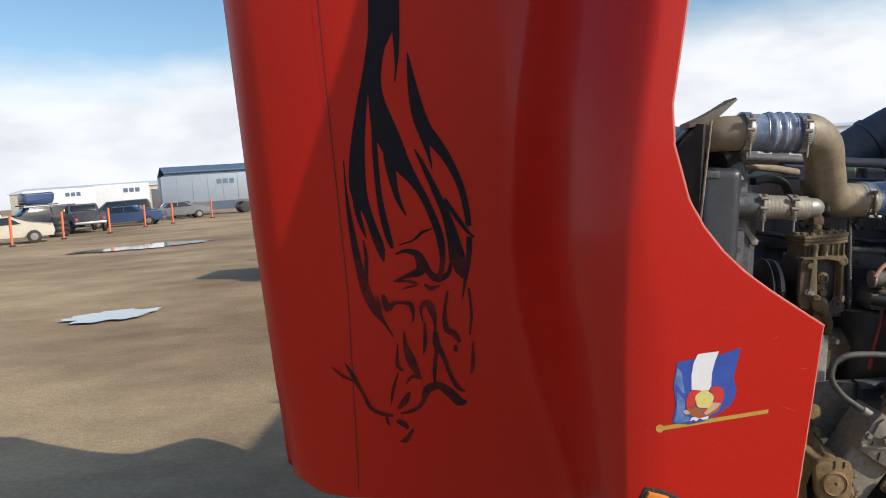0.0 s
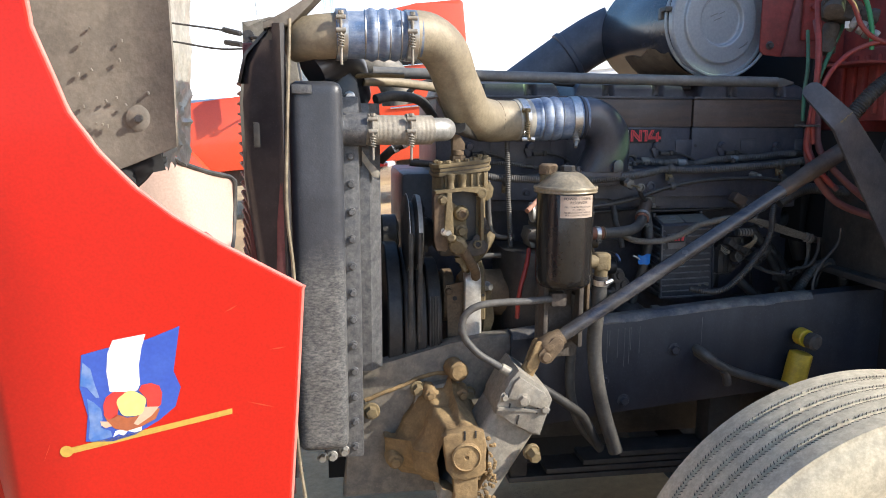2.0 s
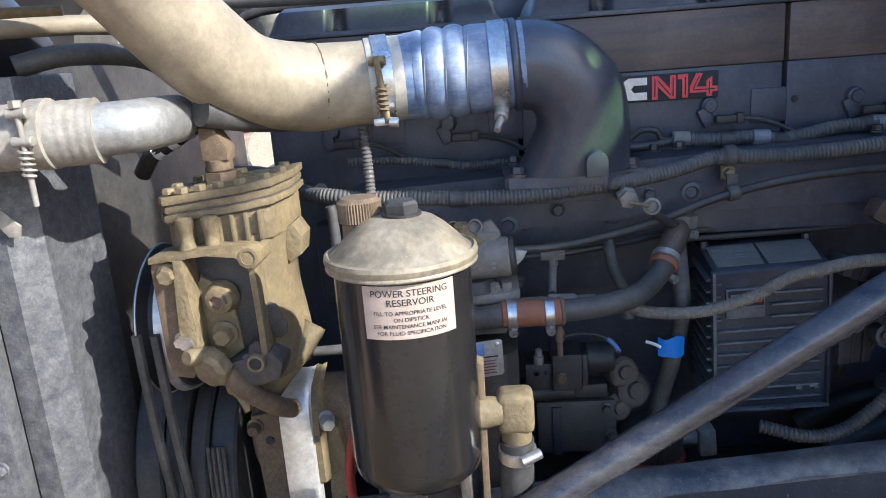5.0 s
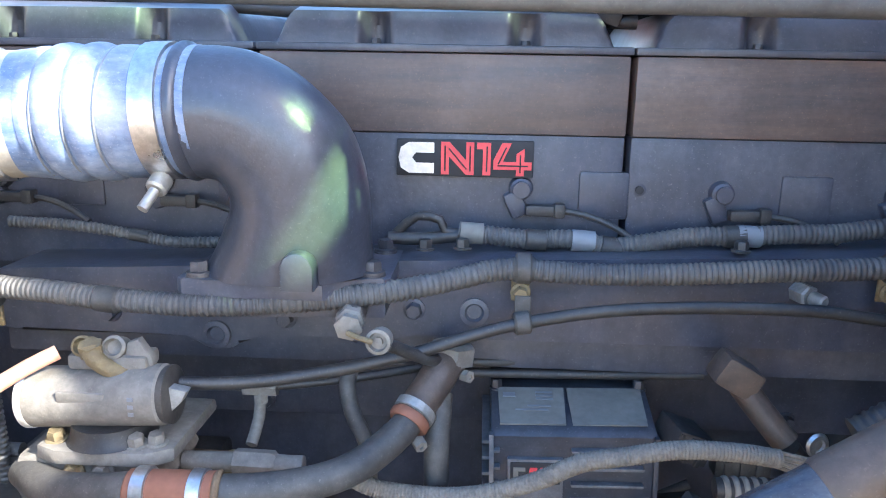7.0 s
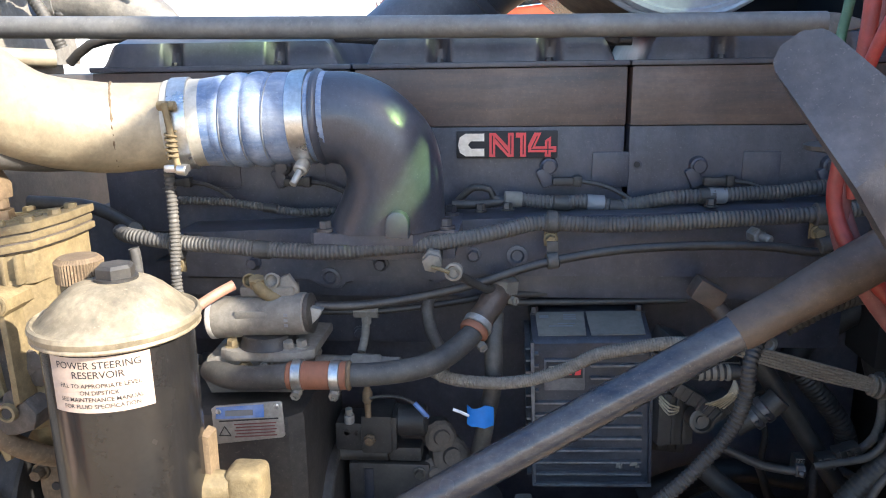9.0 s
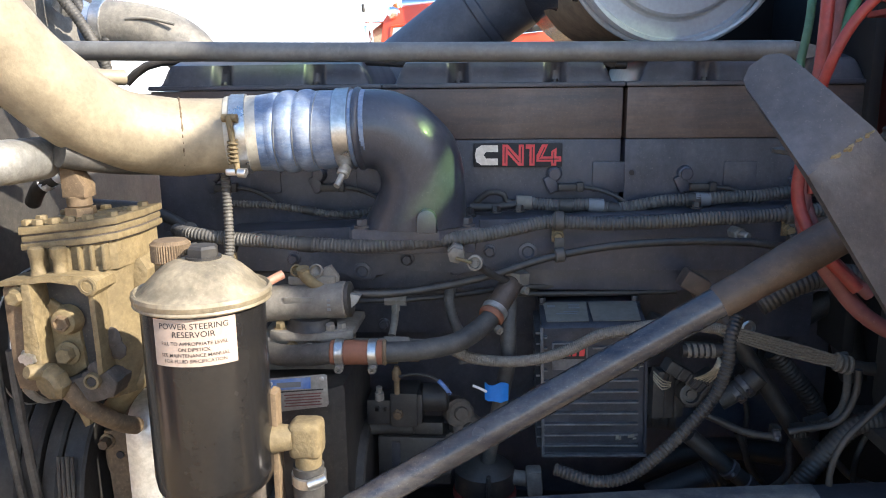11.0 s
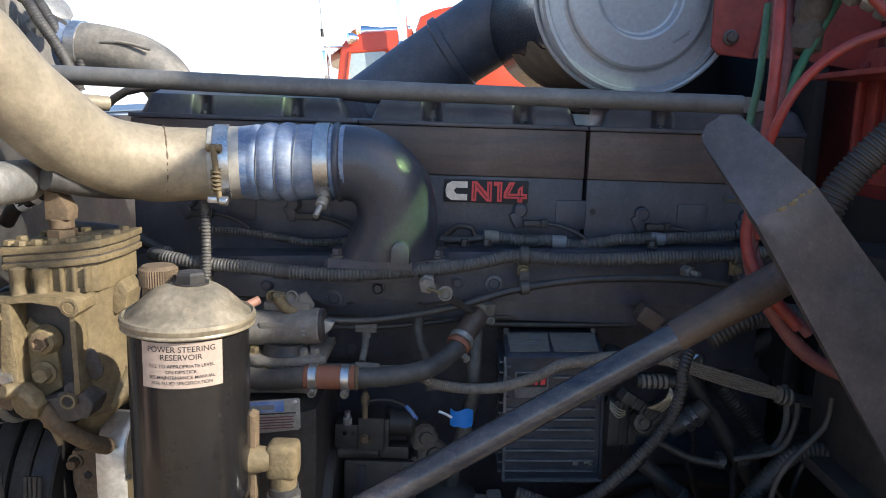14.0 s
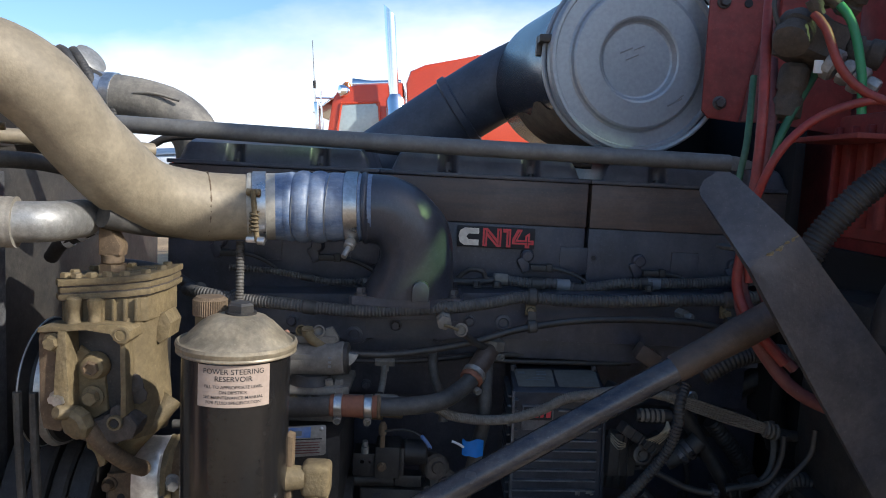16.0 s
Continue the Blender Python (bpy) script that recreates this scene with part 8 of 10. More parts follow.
# red mounting plate beside the air cleaner
mp = thing("mounting_plate", (2.36, 2.87, 1.76), "dull red bolted mounting plate beside the air cleaner", "mounting plate")
bm = B()
prism(bm, [(2.232, 1.770), (2.230, 1.990), (2.36, 1.990), (2.375, 1.975), (2.395, 1.755), (2.30, 1.752), (2.245, 1.757)], "y", 2.885, 2.892, 0.002)
part("plate", bm, RED_DULL, mp)
bm = B()
prism(bm, [(2.300, 1.752), (2.345, 1.995), (2.372, 1.995), (2.372, 1.752)], "y", 2.872, 2.886, 0.003)
part("folded_edge", bm, MAROON, mp, "dustier folded edge")
bm = B()
box(bm, (2.372, 2.862, 1.98), (0.045, 0.012, 0.36), 0.003)
part("upright_strap", bm, RED_DULL, mp)
for p in ((2.255, 2.884, 1.966), (2.262, 2.884, 1.785), (2.372, 2.855, 1.925), (2.374, 2.855, 1.895)):
    bm = B()
    bolt(bm, p, (0, -1, 0), 0.0095, 0.008)
    part("plate_bolt", bm, BRACKET if p[0] < 2.3 else RED_DULL, mp)
bm = B()
prism(bm, [(2.394, 1.752), (2.400, 1.985), (2.515, 1.972), (2.515, 1.735)], "y", 2.895, 2.902, 0.002)
part("rear_plate", bm, RED_DULL, mp, "dull red plate behind the valve")
bm = B()
lathe(bm, (2.300, 2.884, 1.965), (0, -1, 0), [(0.0075, 0), (0.0075, 0.0015)], 16)
part("hole", bm, INK, mp)
# black panels added behind, their colour standing in for deep shade
dp = thing("engine_bay_panel", (2.45, 3.0, 1.2), "added black panel in place of shade at the back of the engine bay", "bay panel")
slab("panel", (2.43, 3.25, 1.55), (0.02, 0.70, 0.75), SHADE_RUBBER, 0.004, dp)
slab("panel", (2.35, 3.02, 2.10), (0.30, 0.02, 0.22), SHADE_RUBBER, 0.004, dp)
slab("panel", (2.495, 2.95, 1.10), (0.02, 1.45, 0.86), SHADE_RUBBER, 0.004, dp)
slab("panel", (2.29, 3.36, 1.74), (0.50, 0.02, 0.26), SHADE_RUBBER, 0.004, dp)
# added sheet whose black gives the dark under the rail
sh = thing("splash_shield", (1.8, 3.5, 0.2), "added black sheet in place of shade below the far frame rail", "splash shield")
slab("sheet", (1.75, 3.52, 0.52), (1.70, 0.015, 0.72), SHADE_RUBBER, 0.004, sh)
bx = thing("red_fuse_box", (2.46, 2.62, 1.55), "dusty red ribbed box on the firewall", "fuse box")
slab("box", (2.475, 2.66, 1.66), (0.12, 0.18, 0.20), RED_DULL, 0.01, bx)
slab("box_ledge", (2.43, 2.64, 1.715), (0.20, 0.20, 0.008), RED_DULL, 0.002, bx)
for i in range(4):
    slab("box_rib", (2.41 + 0.0, 2.60 + 0.045 * i, 1.66), (0.012, 0.012, 0.16), RED_DULL, 0.003, bx)
hb = thing("heater_box", (2.48, 2.45, 1.0), "dusty dark red housing on the firewall", "heater box")
slab("housing", (2.47, 2.62, 1.30), (0.14, 0.30, 0.34), BLACK, 0.03, hb)
slab("housing_flange", (2.43, 2.60, 1.13), (0.12, 0.34, 0.02), BLACK, 0.005, hb)
slab("step_panel", (2.55, 2.62, 0.78), (0.03, 0.60, 0.86), BLACK, 0.01, hb)
slab("warning_label", (2.5325, 2.64, 0.775), (0.002, 0.10, 0.045), WHITE, 0, hb, "small white label")

# blade bracket
bl = thing("blade_bracket", (2.15, 2.38, 1.35), "bent blue-grey steel blade with worn fold", "bracket")
P1, P2, P3, P4 = V(2.066, 2.4205, 1.632), V(2.099, 2.412, 1.659), V(2.179, 2.376, 1.581), V(2.109, 2.345, 1.542)
Q1, Q2 = V(2.350, 2.400, 1.205), V(2.450, 2.412, 1.285)
bm = B()
def quad_sheet(bm, a, b, c, d, n=8, round_end=False):
    rows = []
    for i in range(n + 1):
        t = i / n
        l, r = a.lerp(d, t), b.lerp(c, t)
        if round_end and t < 0.15:
            k = 0.30 * (1 - math.sqrt(max(0.0, 1 - (1 - t / 0.15) ** 2)))
            l, r = l.lerp(r, k), r.lerp(l, k)
        rows.append([tuple(l.lerp(r, j / 6)) for j in range(7)])
    return rows
rows = quad_sheet(bm, P1, P2, P3, P4, 16, True) + quad_sheet(bm, P4, P3, Q2, Q1, 10)[1:]
grid(bm, rows)
thick(part("blade", bm, BRACKET, bl), 0.006, 0)
rnd = random.Random(12)
for k in range(14):
    u = rnd.uniform(0.35, 0.98) if k else 0.6
    q = P4.lerp(P3, u) + V(0, -0.0042, rnd.gauss(0, 0.0012))
    bm = B()
    s = rnd.uniform(0.25, 0.65)
    grid(bm, [[q + V(-0.005 * s, 0.0008, -0.004 * s), q + V(0.005 * s, 0.0008, -0.0015 * s)], [q + V(-0.004 * s, 0, 0.0), q + V(0.007 * s, 0, 0.004 * s)], [q + V(-0.001, 0.0012, 0.0030 * s), q + V(0.006 * s, 0.0012, 0.0070 * s)]])
    part("worn_fold", bm, CASTDUST, bl, "paint worn to metal along the fold")
for p in ((2.150, 2.366, 1.505), (2.160, 2.368, 1.488), (2.215, 2.378, 1.515)):
    bm = B()
    box(bm, p, (0.003, 0.001, 0.003), 0, R(0, 30, 0))
    part("paint_chip", bm, STEEL, bl)

# ---- air lines ----
LINES = [
    ("red_air_line", REDHOSE, 0.0075, [(2.235, 2.62, 2.05), (2.215, 2.60, 1.90), (2.203, 2.56, 1.75), (2.198, 2.55, 1.65), (2.188, 2.55, 1.55), (2.186, 2.55, 1.49), (2.205, 2.53, 1.44), (2.25, 2.52, 1.39)]),
    ("maroon_air_line", MAROON, 0.0075, [(2.255, 2.66, 1.83), (2.235, 2.60, 1.74), (2.212, 2.57, 1.65), (2.200, 2.56, 1.57), (2.195, 2.56, 1.50), (2.22, 2.54, 1.43), (2.27, 2.53, 1.38)]),
    ("red_air_line", REDHOSE, 0.006, [(2.36, 2.48, 1.757), (2.31, 2.49, 1.756), (2.257, 2.50, 1.735), (2.219, 2.51, 1.698), (2.197, 2.52, 1.649), (2.19, 2.54, 1.58), (2.20, 2.545, 1.50)]),
    ("red_air_line", REDHOSE, 0.006, [(2.242, 2.52, 1.872), (2.256, 2.51, 1.85), (2.275, 2.50, 1.80), (2.306, 2.49, 1.768), (2.36, 2.47, 1.745)]),
    ("green_air_line", GREENHOSE, 0.006, [(2.276, 2.52, 1.885), (2.29, 2.51, 1.86), (2.303, 2.50, 1.80), (2.31, 2.50, 1.74)]),
    ("green_air_line", GREENDULL, 0.006, [(2.30, 2.60, 1.82), (2.255, 2.585, 1.74), (2.222, 2.58, 1.66), (2.205, 2.575, 1.58)]),
    ("green_air_line", GREENDULL, 0.005, [(2.215, 2.63, 1.80), (2.197, 2.59, 1.70), (2.186, 2.58, 1.64), (2.182, 2.57, 1.56)]),
    ("maroon_air_line", MAROON, 0.009, [(2.23, 2.58, 1.58), (2.225, 2.56, 1.50), (2.245, 2.54, 1.45), (2.30, 2.52, 1.39), (2.38, 2.51, 1.33)]),
    ("maroon_air_line", MAROON, 0.010, [(2.192, 2.556, 1.54), (2.198, 2.556, 1.46), (2.235, 2.55, 1.395), (2.29, 2.54, 1.34), (2.40, 2.53, 1.30)]),
]
for name, mat, r, pts in LINES:
    bm = B()
    tube(bm, pts, r, 14)
    single(name, bm, mat, {"red_air_line": "red plastic air brake line", "green_air_line": "green plastic air brake line", "maroon_air_line": "dusty maroon air brake line"}[name] + " in the bundle at the firewall", "air line", pts[2], "air lines")
bm = B()
lathe(bm, (2.186, 2.555, 1.545), (0, 0, 1), [(0.03, 0), (0.032, 0.001), (0.032, 0.005), (0.03, 0.006)], 20)
single("cable_tie", bm, BLACK, "black cable tie round the air lines", "cable tie", (2.186, 2.555, 1.545))
vv = thing("brake_valve", (2.28, 2.58, 1.78), "dirt-caked brake valve with dull fittings", "brake valve")
bm = B()
box(bm, (2.280, 2.60, 1.850), (0.085, 0.08, 0.065), 0.020, R(0, 20, 0), seg=3)
part("valve_body", rough(bm, 0.006, 40, 2), DIRT_CAKE, vv)
for p, d, r, h in (((2.250, 2.575, 1.872), (-0.4, -0.5, -0.55), 0.026, 0.055), ((2.262, 2.60, 1.815), (-0.1, 0, -1), 0.021, 0.075), ((2.305, 2.57, 1.885), (0.3, -0.6, 0.7), 0.019, 0.04), ((2.325, 2.59, 1.84), (0.8, -0.4, -0.2), 0.022, 0.05)):
    bm = B()
    lathe(bm, p, d, [(r * 0.8, 0), (r, 0.006), (r, h * 0.45), (r * 0.86, h * 0.5), (r * 0.86, h * 0.62), (r, h * 0.68), (r * 0.95, h), (r * 0.5, h + 0.004)], 18)
    part("valve_port", rough(bm, 0.003, 55, 1), DIRT_CAKE, vv, "dirt-caked port")
for p, d, r in (((2.285, 2.555, 1.815), (0.7, -0.5, -0.5), 0.023), ((2.300, 2.544, 1.803), (0.7, -0.5, -0.5), 0.0185), ((2.313, 2.535, 1.793), (0.7, -0.5, -0.5), 0.020), ((2.326, 2.526, 1.783), (0.7, -0.5, -0.5), 0.014)):
    bm = B()
    lathe(bm, p, d, [(r * 0.9, 0), (r, 0.003), (r, 0.013), (r * 0.85, 0.017)], 8)
    part("fitting", bm, CAST, vv, "dull metal fitting")
for p, d in (((2.245, 2.52, 1.880), (0.6, 0, -1)), ((2.265, 2.525, 1.893), (0.8, 0, -0.6))):
    bm = B()
    lathe(bm, p, d, [(0.011, -0.012), (0.011, 0.0), (0.008, 0.004), (0.008, 0.012)], 8)
    part("fitting", bm, DIRT_CAKE, vv)
bm = B()
box(bm, (2.268, 2.545, 1.806), (0.012, 0.004, 0.018), 0.001)
part("paper_tag", bm, WHITE, vv, "small white tag")
for pts in ([(2.225, 2.56, 1.84), (2.205, 2.56, 1.89), (2.225, 2.57, 1.95), (2.26, 2.58, 1.96)], [(2.25, 2.54, 1.88), (2.30, 2.54, 1.90), (2.38, 2.55, 1.95)], [(2.27, 2.54, 1.94), (2.29, 2.54, 1.97), (2.36, 2.54, 1.985)]):
    bm = B()
    tube(bm, pts, 0.0035, 8)
    single("thin_wire", bm, BLACK, "thin black wire near the brake valve", "wire", pts[1], "loose wires")

# ---- looms, hoses and lines on the engine side ----
def loom(name, pts, r, mat=LOOM, pitch=0.0055, rib=0.0012, label="grey corrugated wiring conduit", seg=14):
    bm = B()
    tube(bm, pts, r, seg, rib=rib, pitch=pitch)
    return single(name, bm, mat, label, "wiring conduit", pts[len(pts) // 2], "wiring")


def hose(name, pts, r, mat=RUBBER, label="black rubber hose along the engine", cat="hose", seg=16):
    bm = B()
    tube(bm, pts, r, seg)
    return single(name, bm, mat, label, cat, pts[len(pts) // 2])


INJ = ("injector_loom", [(1.865, 2.882, 1.440), (1.906, 2.880, 1.436), (1.947, 2.880, 1.433), (1.983, 2.880, 1.435), (2.025, 2.880, 1.427), (2.066, 2.880, 1.434), (2.106, 2.880, 1.441), (2.152, 2.880, 1.443), (2.210, 2.880, 1.447), (2.255, 2.880, 1.449), (2.304, 2.880, 1.456), (2.38, 2.88, 1.46)], 0.0105)
INJ2 = ("injector_loom", [(1.373, 2.880, 1.437), (1.45, 2.88, 1.434), (1.518, 2.88, 1.425), (1.56, 2.88, 1.419), (1.63, 2.885, 1.421)], 0.0065)
def loom_thing(name, pts, r, mat, label, cuts, cuff_mat, rib=0.0012, pitch=0.0055):
    """A conduit in lengths, with a cuff where the lengths meet."""
    ob = thing(name, pts[len(pts) // 2], label, "wiring conduit", "wiring")
    start = 0
    for c in list(cuts) + [len(pts) - 1]:
        bm = B()
        tube(bm, pts[start:c + 1], r, 14, rib=rib, pitch=pitch)
        part("conduit", bm, mat, ob)
        a, b = Vector(pts[c]), Vector(pts[c - 1])
        d = (a - b).normalized()
        bm = B()
        cyl(bm, a - d * 0.012, a + d * 0.012, r * 1.12, seg=16, chamfer=0.002)
        part("cuff", bm, cuff_mat, ob, "taped cuff")
        start = c
    return ob


loom_thing(INJ[0], INJ[1], INJ[2], LOOM, "grey corrugated injector conduit with taped joints", (2, 4, 7), BLACK)
loom_thing(INJ2[0], INJ2[1], INJ2[2], LOOM, "thin grey corrugated injector conduit", (2,), BLACK)
loom_thing("main_loom", [(1.318, 2.810, 1.404), (1.352, 2.775, 1.406), (1.425, 2.765, 1.399), (1.487, 2.755, 1.398), (1.545, 2.750, 1.394), (1.629, 2.748, 1.392), (1.711, 2.748, 1.398), (1.765, 2.755, 1.402), (1.817, 2.775, 1.405), (1.873, 2.800, 1.412), (1.901, 2.810, 1.417), (1.931, 2.815, 1.418), (1.989, 2.815, 1.415), (2.046, 2.815, 1.416), (2.104, 2.815, 1.419), (2.160, 2.815, 1.423), (2.217, 2.815, 1.426), (2.273, 2.815, 1.430), (2.360, 2.820, 1.440)], 0.0112, LOOM, "long grey corrugated conduit clipped along the intake manifold", (4, 11), RUBBER)
loom("riser_loom", [(1.422, 2.76, 1.50), (1.424, 2.755, 1.44), (1.425, 2.75, 1.40), (1.424, 2.745, 1.36), (1.428, 2.74, 1.29), (1.432, 2.738, 1.205)], 0.0075, label="upright dusty corrugated conduit behind the reservoir")
hose("sensor_lead", [(1.797, 2.885, 1.435), (1.82, 2.882, 1.455), (1.845, 2.880, 1.452), (1.85, 2.88, 1.44), (1.87, 2.88, 1.438)], 0.005, BLACK, "black taped lead on the cylinder head", "wire")
hose("sensor_lead", [(1.79, 2.88, 1.431), (1.83, 2.88, 1.431), (1.87, 2.88, 1.437)], 0.007, BLACK, "black taped lead on the cylinder head", "wire")
for x, z in ((1.878, 1.439), (1.995, 1.434), (2.165, 1.444)):
    bm = B()
    cyl(bm, (x - 0.011, 2.880, z), (x + 0.013, 2.880, z - 0.001), 0.0115, seg=18)
    single("loom_tape", bm, PLATE if x < 1.9 else TEXTGREY, "pale tape wrap on the wiring conduit", "tape", (x, 2.88, z), "tapes")
th = thing("thin_hose", (1.761, 2.760, 1.328), "thin black hose swagged along the engine", "hose")
bm = B()
tube(bm, [(1.556, 2.702, 1.352), (1.565, 2.708, 1.342), (1.5855, 2.714, 1.3325), (1.6096, 2.722, 1.326), (1.640, 2.733, 1.3210), (1.671, 2.742, 1.3196), (1.7026, 2.748, 1.3216), (1.735, 2.755, 1.3254), (1.768, 2.762, 1.330), (1.795, 2.769, 1.3345), (1.829, 2.776, 1.3416), (1.8625, 2.783, 1.3514), (1.897, 2.790, 1.3612), (1.931, 2.795, 1.369), (1.989, 2.800, 1.379), (2.046, 2.800, 1.386), (2.131, 2.800, 1.390), (2.215, 2.800, 1.389), (2.292, 2.805, 1.380), (2.360, 2.810, 1.385)], 0.0062, 16)
part("tube", bm, BLACK, th)
bm = B()
tube(bm, [(1.549, 2.704, 1.364), (1.553, 2.701, 1.355), (1.565, 2.707, 1.342), (1.583, 2.713, 1.3335)], 0.0082, 14)
part("ferrule", bm, CASTDUST, th, "dusty crimped ferrule")
bm = B()
lathe(bm, (1.549, 2.705, 1.362), (0, -0.3, 1), [(0.0105, -0.006), (0.0105, 0.006)], 6, True)
part("banjo_nut", bm, CASTDUST, th)
bh0 = thing("braided_hose", (2.0, 2.72, 1.25), "grey braided hose passing over the control module", "hose")
bm = B()
tube(bm, [(1.751, 2.735, 1.239), (1.771, 2.735, 1.231), (1.793, 2.735, 1.221), (1.829, 2.735, 1.216), (1.872, 2.733, 1.217), (1.911, 2.730, 1.226), (1.948, 2.725, 1.242), (1.985, 2.720, 1.264), (2.022, 2.72, 1.272), (2.070, 2.72, 1.281), (2.119, 2.72, 1.281), (2.160, 2.725, 1.274)], 0.0088, 16, rib=0.0006, pitch=0.0032)
part("braid", bm, BRAID, bh0)
bm = B()
cyl(bm, (1.700, 2.735, 1.2392), (1.728, 2.735, 1.2392), 0.0105, seg=16, chamfer=0.001)
part("ferrule", bm, DUSTYCAN, bh0, "dusty crimped ferrule")
bm = B()
cyl(bm, (1.612, 2.735, 1.2405), (1.662, 2.735, 1.2412), 0.0095, seg=16, chamfer=0.001)
part("inlet_stub", bm, DUSTYCAN, bh0)
bm = B()
lathe(bm, (1.662, 2.735, 1.2412), (1, 0, -0.02), [(0.0135, 0), (0.0135, 0.036), (0.010, 0.040)], 6, True)
part("hex_fitting", bm, DUSTYCAN, bh0, "dusty hex fitting")
for k in range(6):
    o = (k - 2.5) * 0.0034
    bm = B()
    tube(bm, [(2.150, 2.722 + 0.002 * (k % 2), 1.2765 + o * 0.7), (2.205, 2.730, 1.259 + o * 1.1), (2.270, 2.740, 1.238 + o * 1.2), (2.335, 2.748, 1.219 + o), (2.362, 2.750, 1.211 + o * 0.7)], 0.0021, 8)
    part("strand", bm, BRAID, bh0, "loose outer strand")
for x, z in ((2.344, 1.2165), (2.352, 1.2135), (2.361, 1.2115)):
    bm = B()
    cyl(bm, (x - 0.0025, 2.750, z), (x + 0.0025, 2.750, z - 0.001), 0.0145, seg=16, chamfer=0.001)
    part("wrap", bm, BRAID, bh0, "wound tie")
bm = B()
tube(bm, [(2.362, 2.75, 1.211), (2.39, 2.755, 1.204), (2.44, 2.77, 1.198)], 0.010, 12)
part("tail", bm, DARKHOSE, bh0)
loom("lower_loom", [(2.150, 2.62, 1.325), (2.138, 2.605, 1.300), (2.1352, 2.60, 1.267), (2.123, 2.60, 1.2266), (2.0955, 2.60, 1.185), (2.060, 2.60, 1.143), (2.015, 2.60, 1.104), (1.969, 2.60, 1.094), (1.915, 2.62, 1.100)], 0.0088, DARKHOSE, label="black corrugated conduit beside the control module")
fl = thing("fuel_line", (1.7, 2.68, 1.2), "black fuel line with orange coupling and worm clamps", "fuel line")
bm = B()
tube(bm, [(1.829, 2.762, 1.284), (1.8201, 2.745, 1.277), (1.8034, 2.722, 1.2685), (1.7845, 2.702, 1.2615), (1.7630, 2.687, 1.2575), (1.7350, 2.674, 1.2560), (1.695, 2.665, 1.2545), (1.660, 2.660, 1.2552)], 0.0148, 24)
part("pipe", bm, RUBBER, fl, "black pipe")
bm = B()
cyl(bm, (1.6715, 2.660, 1.2552), (1.5955, 2.660, 1.2540), 0.0178, seg=32, chamfer=0.0015)
part("coupling", bm, ORANGE, fl, "rust-orange rubber coupling")
for x in (1.609, 1.657):
    clamp_band("clamp", fl, (x - 0.0065, 2.660, 1.2545), (x + 0.0065, 2.660, 1.2548), 0.0182)
    for k in range(5):
        bm = B()
        a = radians(-38 + 15 * k)
        box(bm, (x, 2.660 - 0.0190 * math.cos(a), 1.2546 + 0.0190 * math.sin(a)), (0.0075, 0.0010, 0.0016), 0, R(-math.degrees(a), 0, 0))
        part("clamp_slot", bm, DARKHOSE, fl)
    bm = B()
    cyl(bm, (x - 0.006, 2.650, 1.2365), (x + 0.006, 2.650, 1.2365), 0.0050, seg=14, chamfer=0.001)
    part("clamp_housing", bm, DUSTYCAN, fl)
    bm = B()
    lathe(bm, (x, 2.645, 1.2360), (0, -1, -0.25), [(0.0065, 0), (0.0065, 0.006), (0.003, 0.006), (0.003, 0.004)], 12, True)
    part("clamp_screw", bm, DUSTYCAN, fl, "dusty clamp screw")
bm = B()
tube(bm, [(1.600, 2.660, 1.254), (1.575, 2.660, 1.2505), (1.548, 2.664, 1.2470), (1.520, 2.672, 1.2440), (1.498, 2.686, 1.2430), (1.48, 2.70, 1.243)], 0.0160, 22)
part("inlet_pipe", bm, RUBBER, fl, "dusty black inlet pipe")
bm = B()
cyl(bm, (1.676, 2.6605, 1.2552), (1.670, 2.660, 1.2552), 0.0190, seg=26, chamfer=0.002)
part("coupling_lip", bm, RUSTY, fl)
HX, HB = V(1.8615, 2.812, 1.326), V(1.826, 2.757, 1.2815)
hd = (HB - HX).normalized()
bm = B()
tube(bm, [HX, HX.lerp(HB, 0.35) + V(0.002, 0, 0.002), HX.lerp(HB, 0.7), HB], 0.0182, 22)
part("sleeve", rough(bm, 0.0012, 70, 1), SHAFTRUST, fl, "brown dusty sleeve")
bm = B()
lathe(bm, HX + V(0.002, 0, 0.004), (0.12, 0.05, 1), [(0.0225, -0.010), (0.0225, 0.008), (0.017, 0.011)], 6, True)
part("hex", bm, DUSTYCAN, fl, "dusty grey hex fitting")
bm = B()
lathe(bm, HB, hd, [(0.0190, -0.004), (0.0205, -0.002), (0.0205, 0.003), (0.0185, 0.006)], 28)
part("orange_ring", bm, ORANGE, fl, "orange rubber ring")
clamp_band("clamp", fl, HB - hd * 0.015, HB - hd * 0.005, 0.0192, mat=CAST)
for q, d in ((HB + V(0.010, -0.012, -0.018), (0.5, -0.8, -0.3)), (HX + V(0.016, -0.012, -0.016), (0.7, -0.7, 0.1))):
    bm = B()
    lathe(bm, q, d, [(0.0065, -0.004), (0.0065, 0.006), (0.003, 0.006), (0.003, 0.004)], 12, True)
    part("clamp_screw", bm, DUSTYCAN, fl)
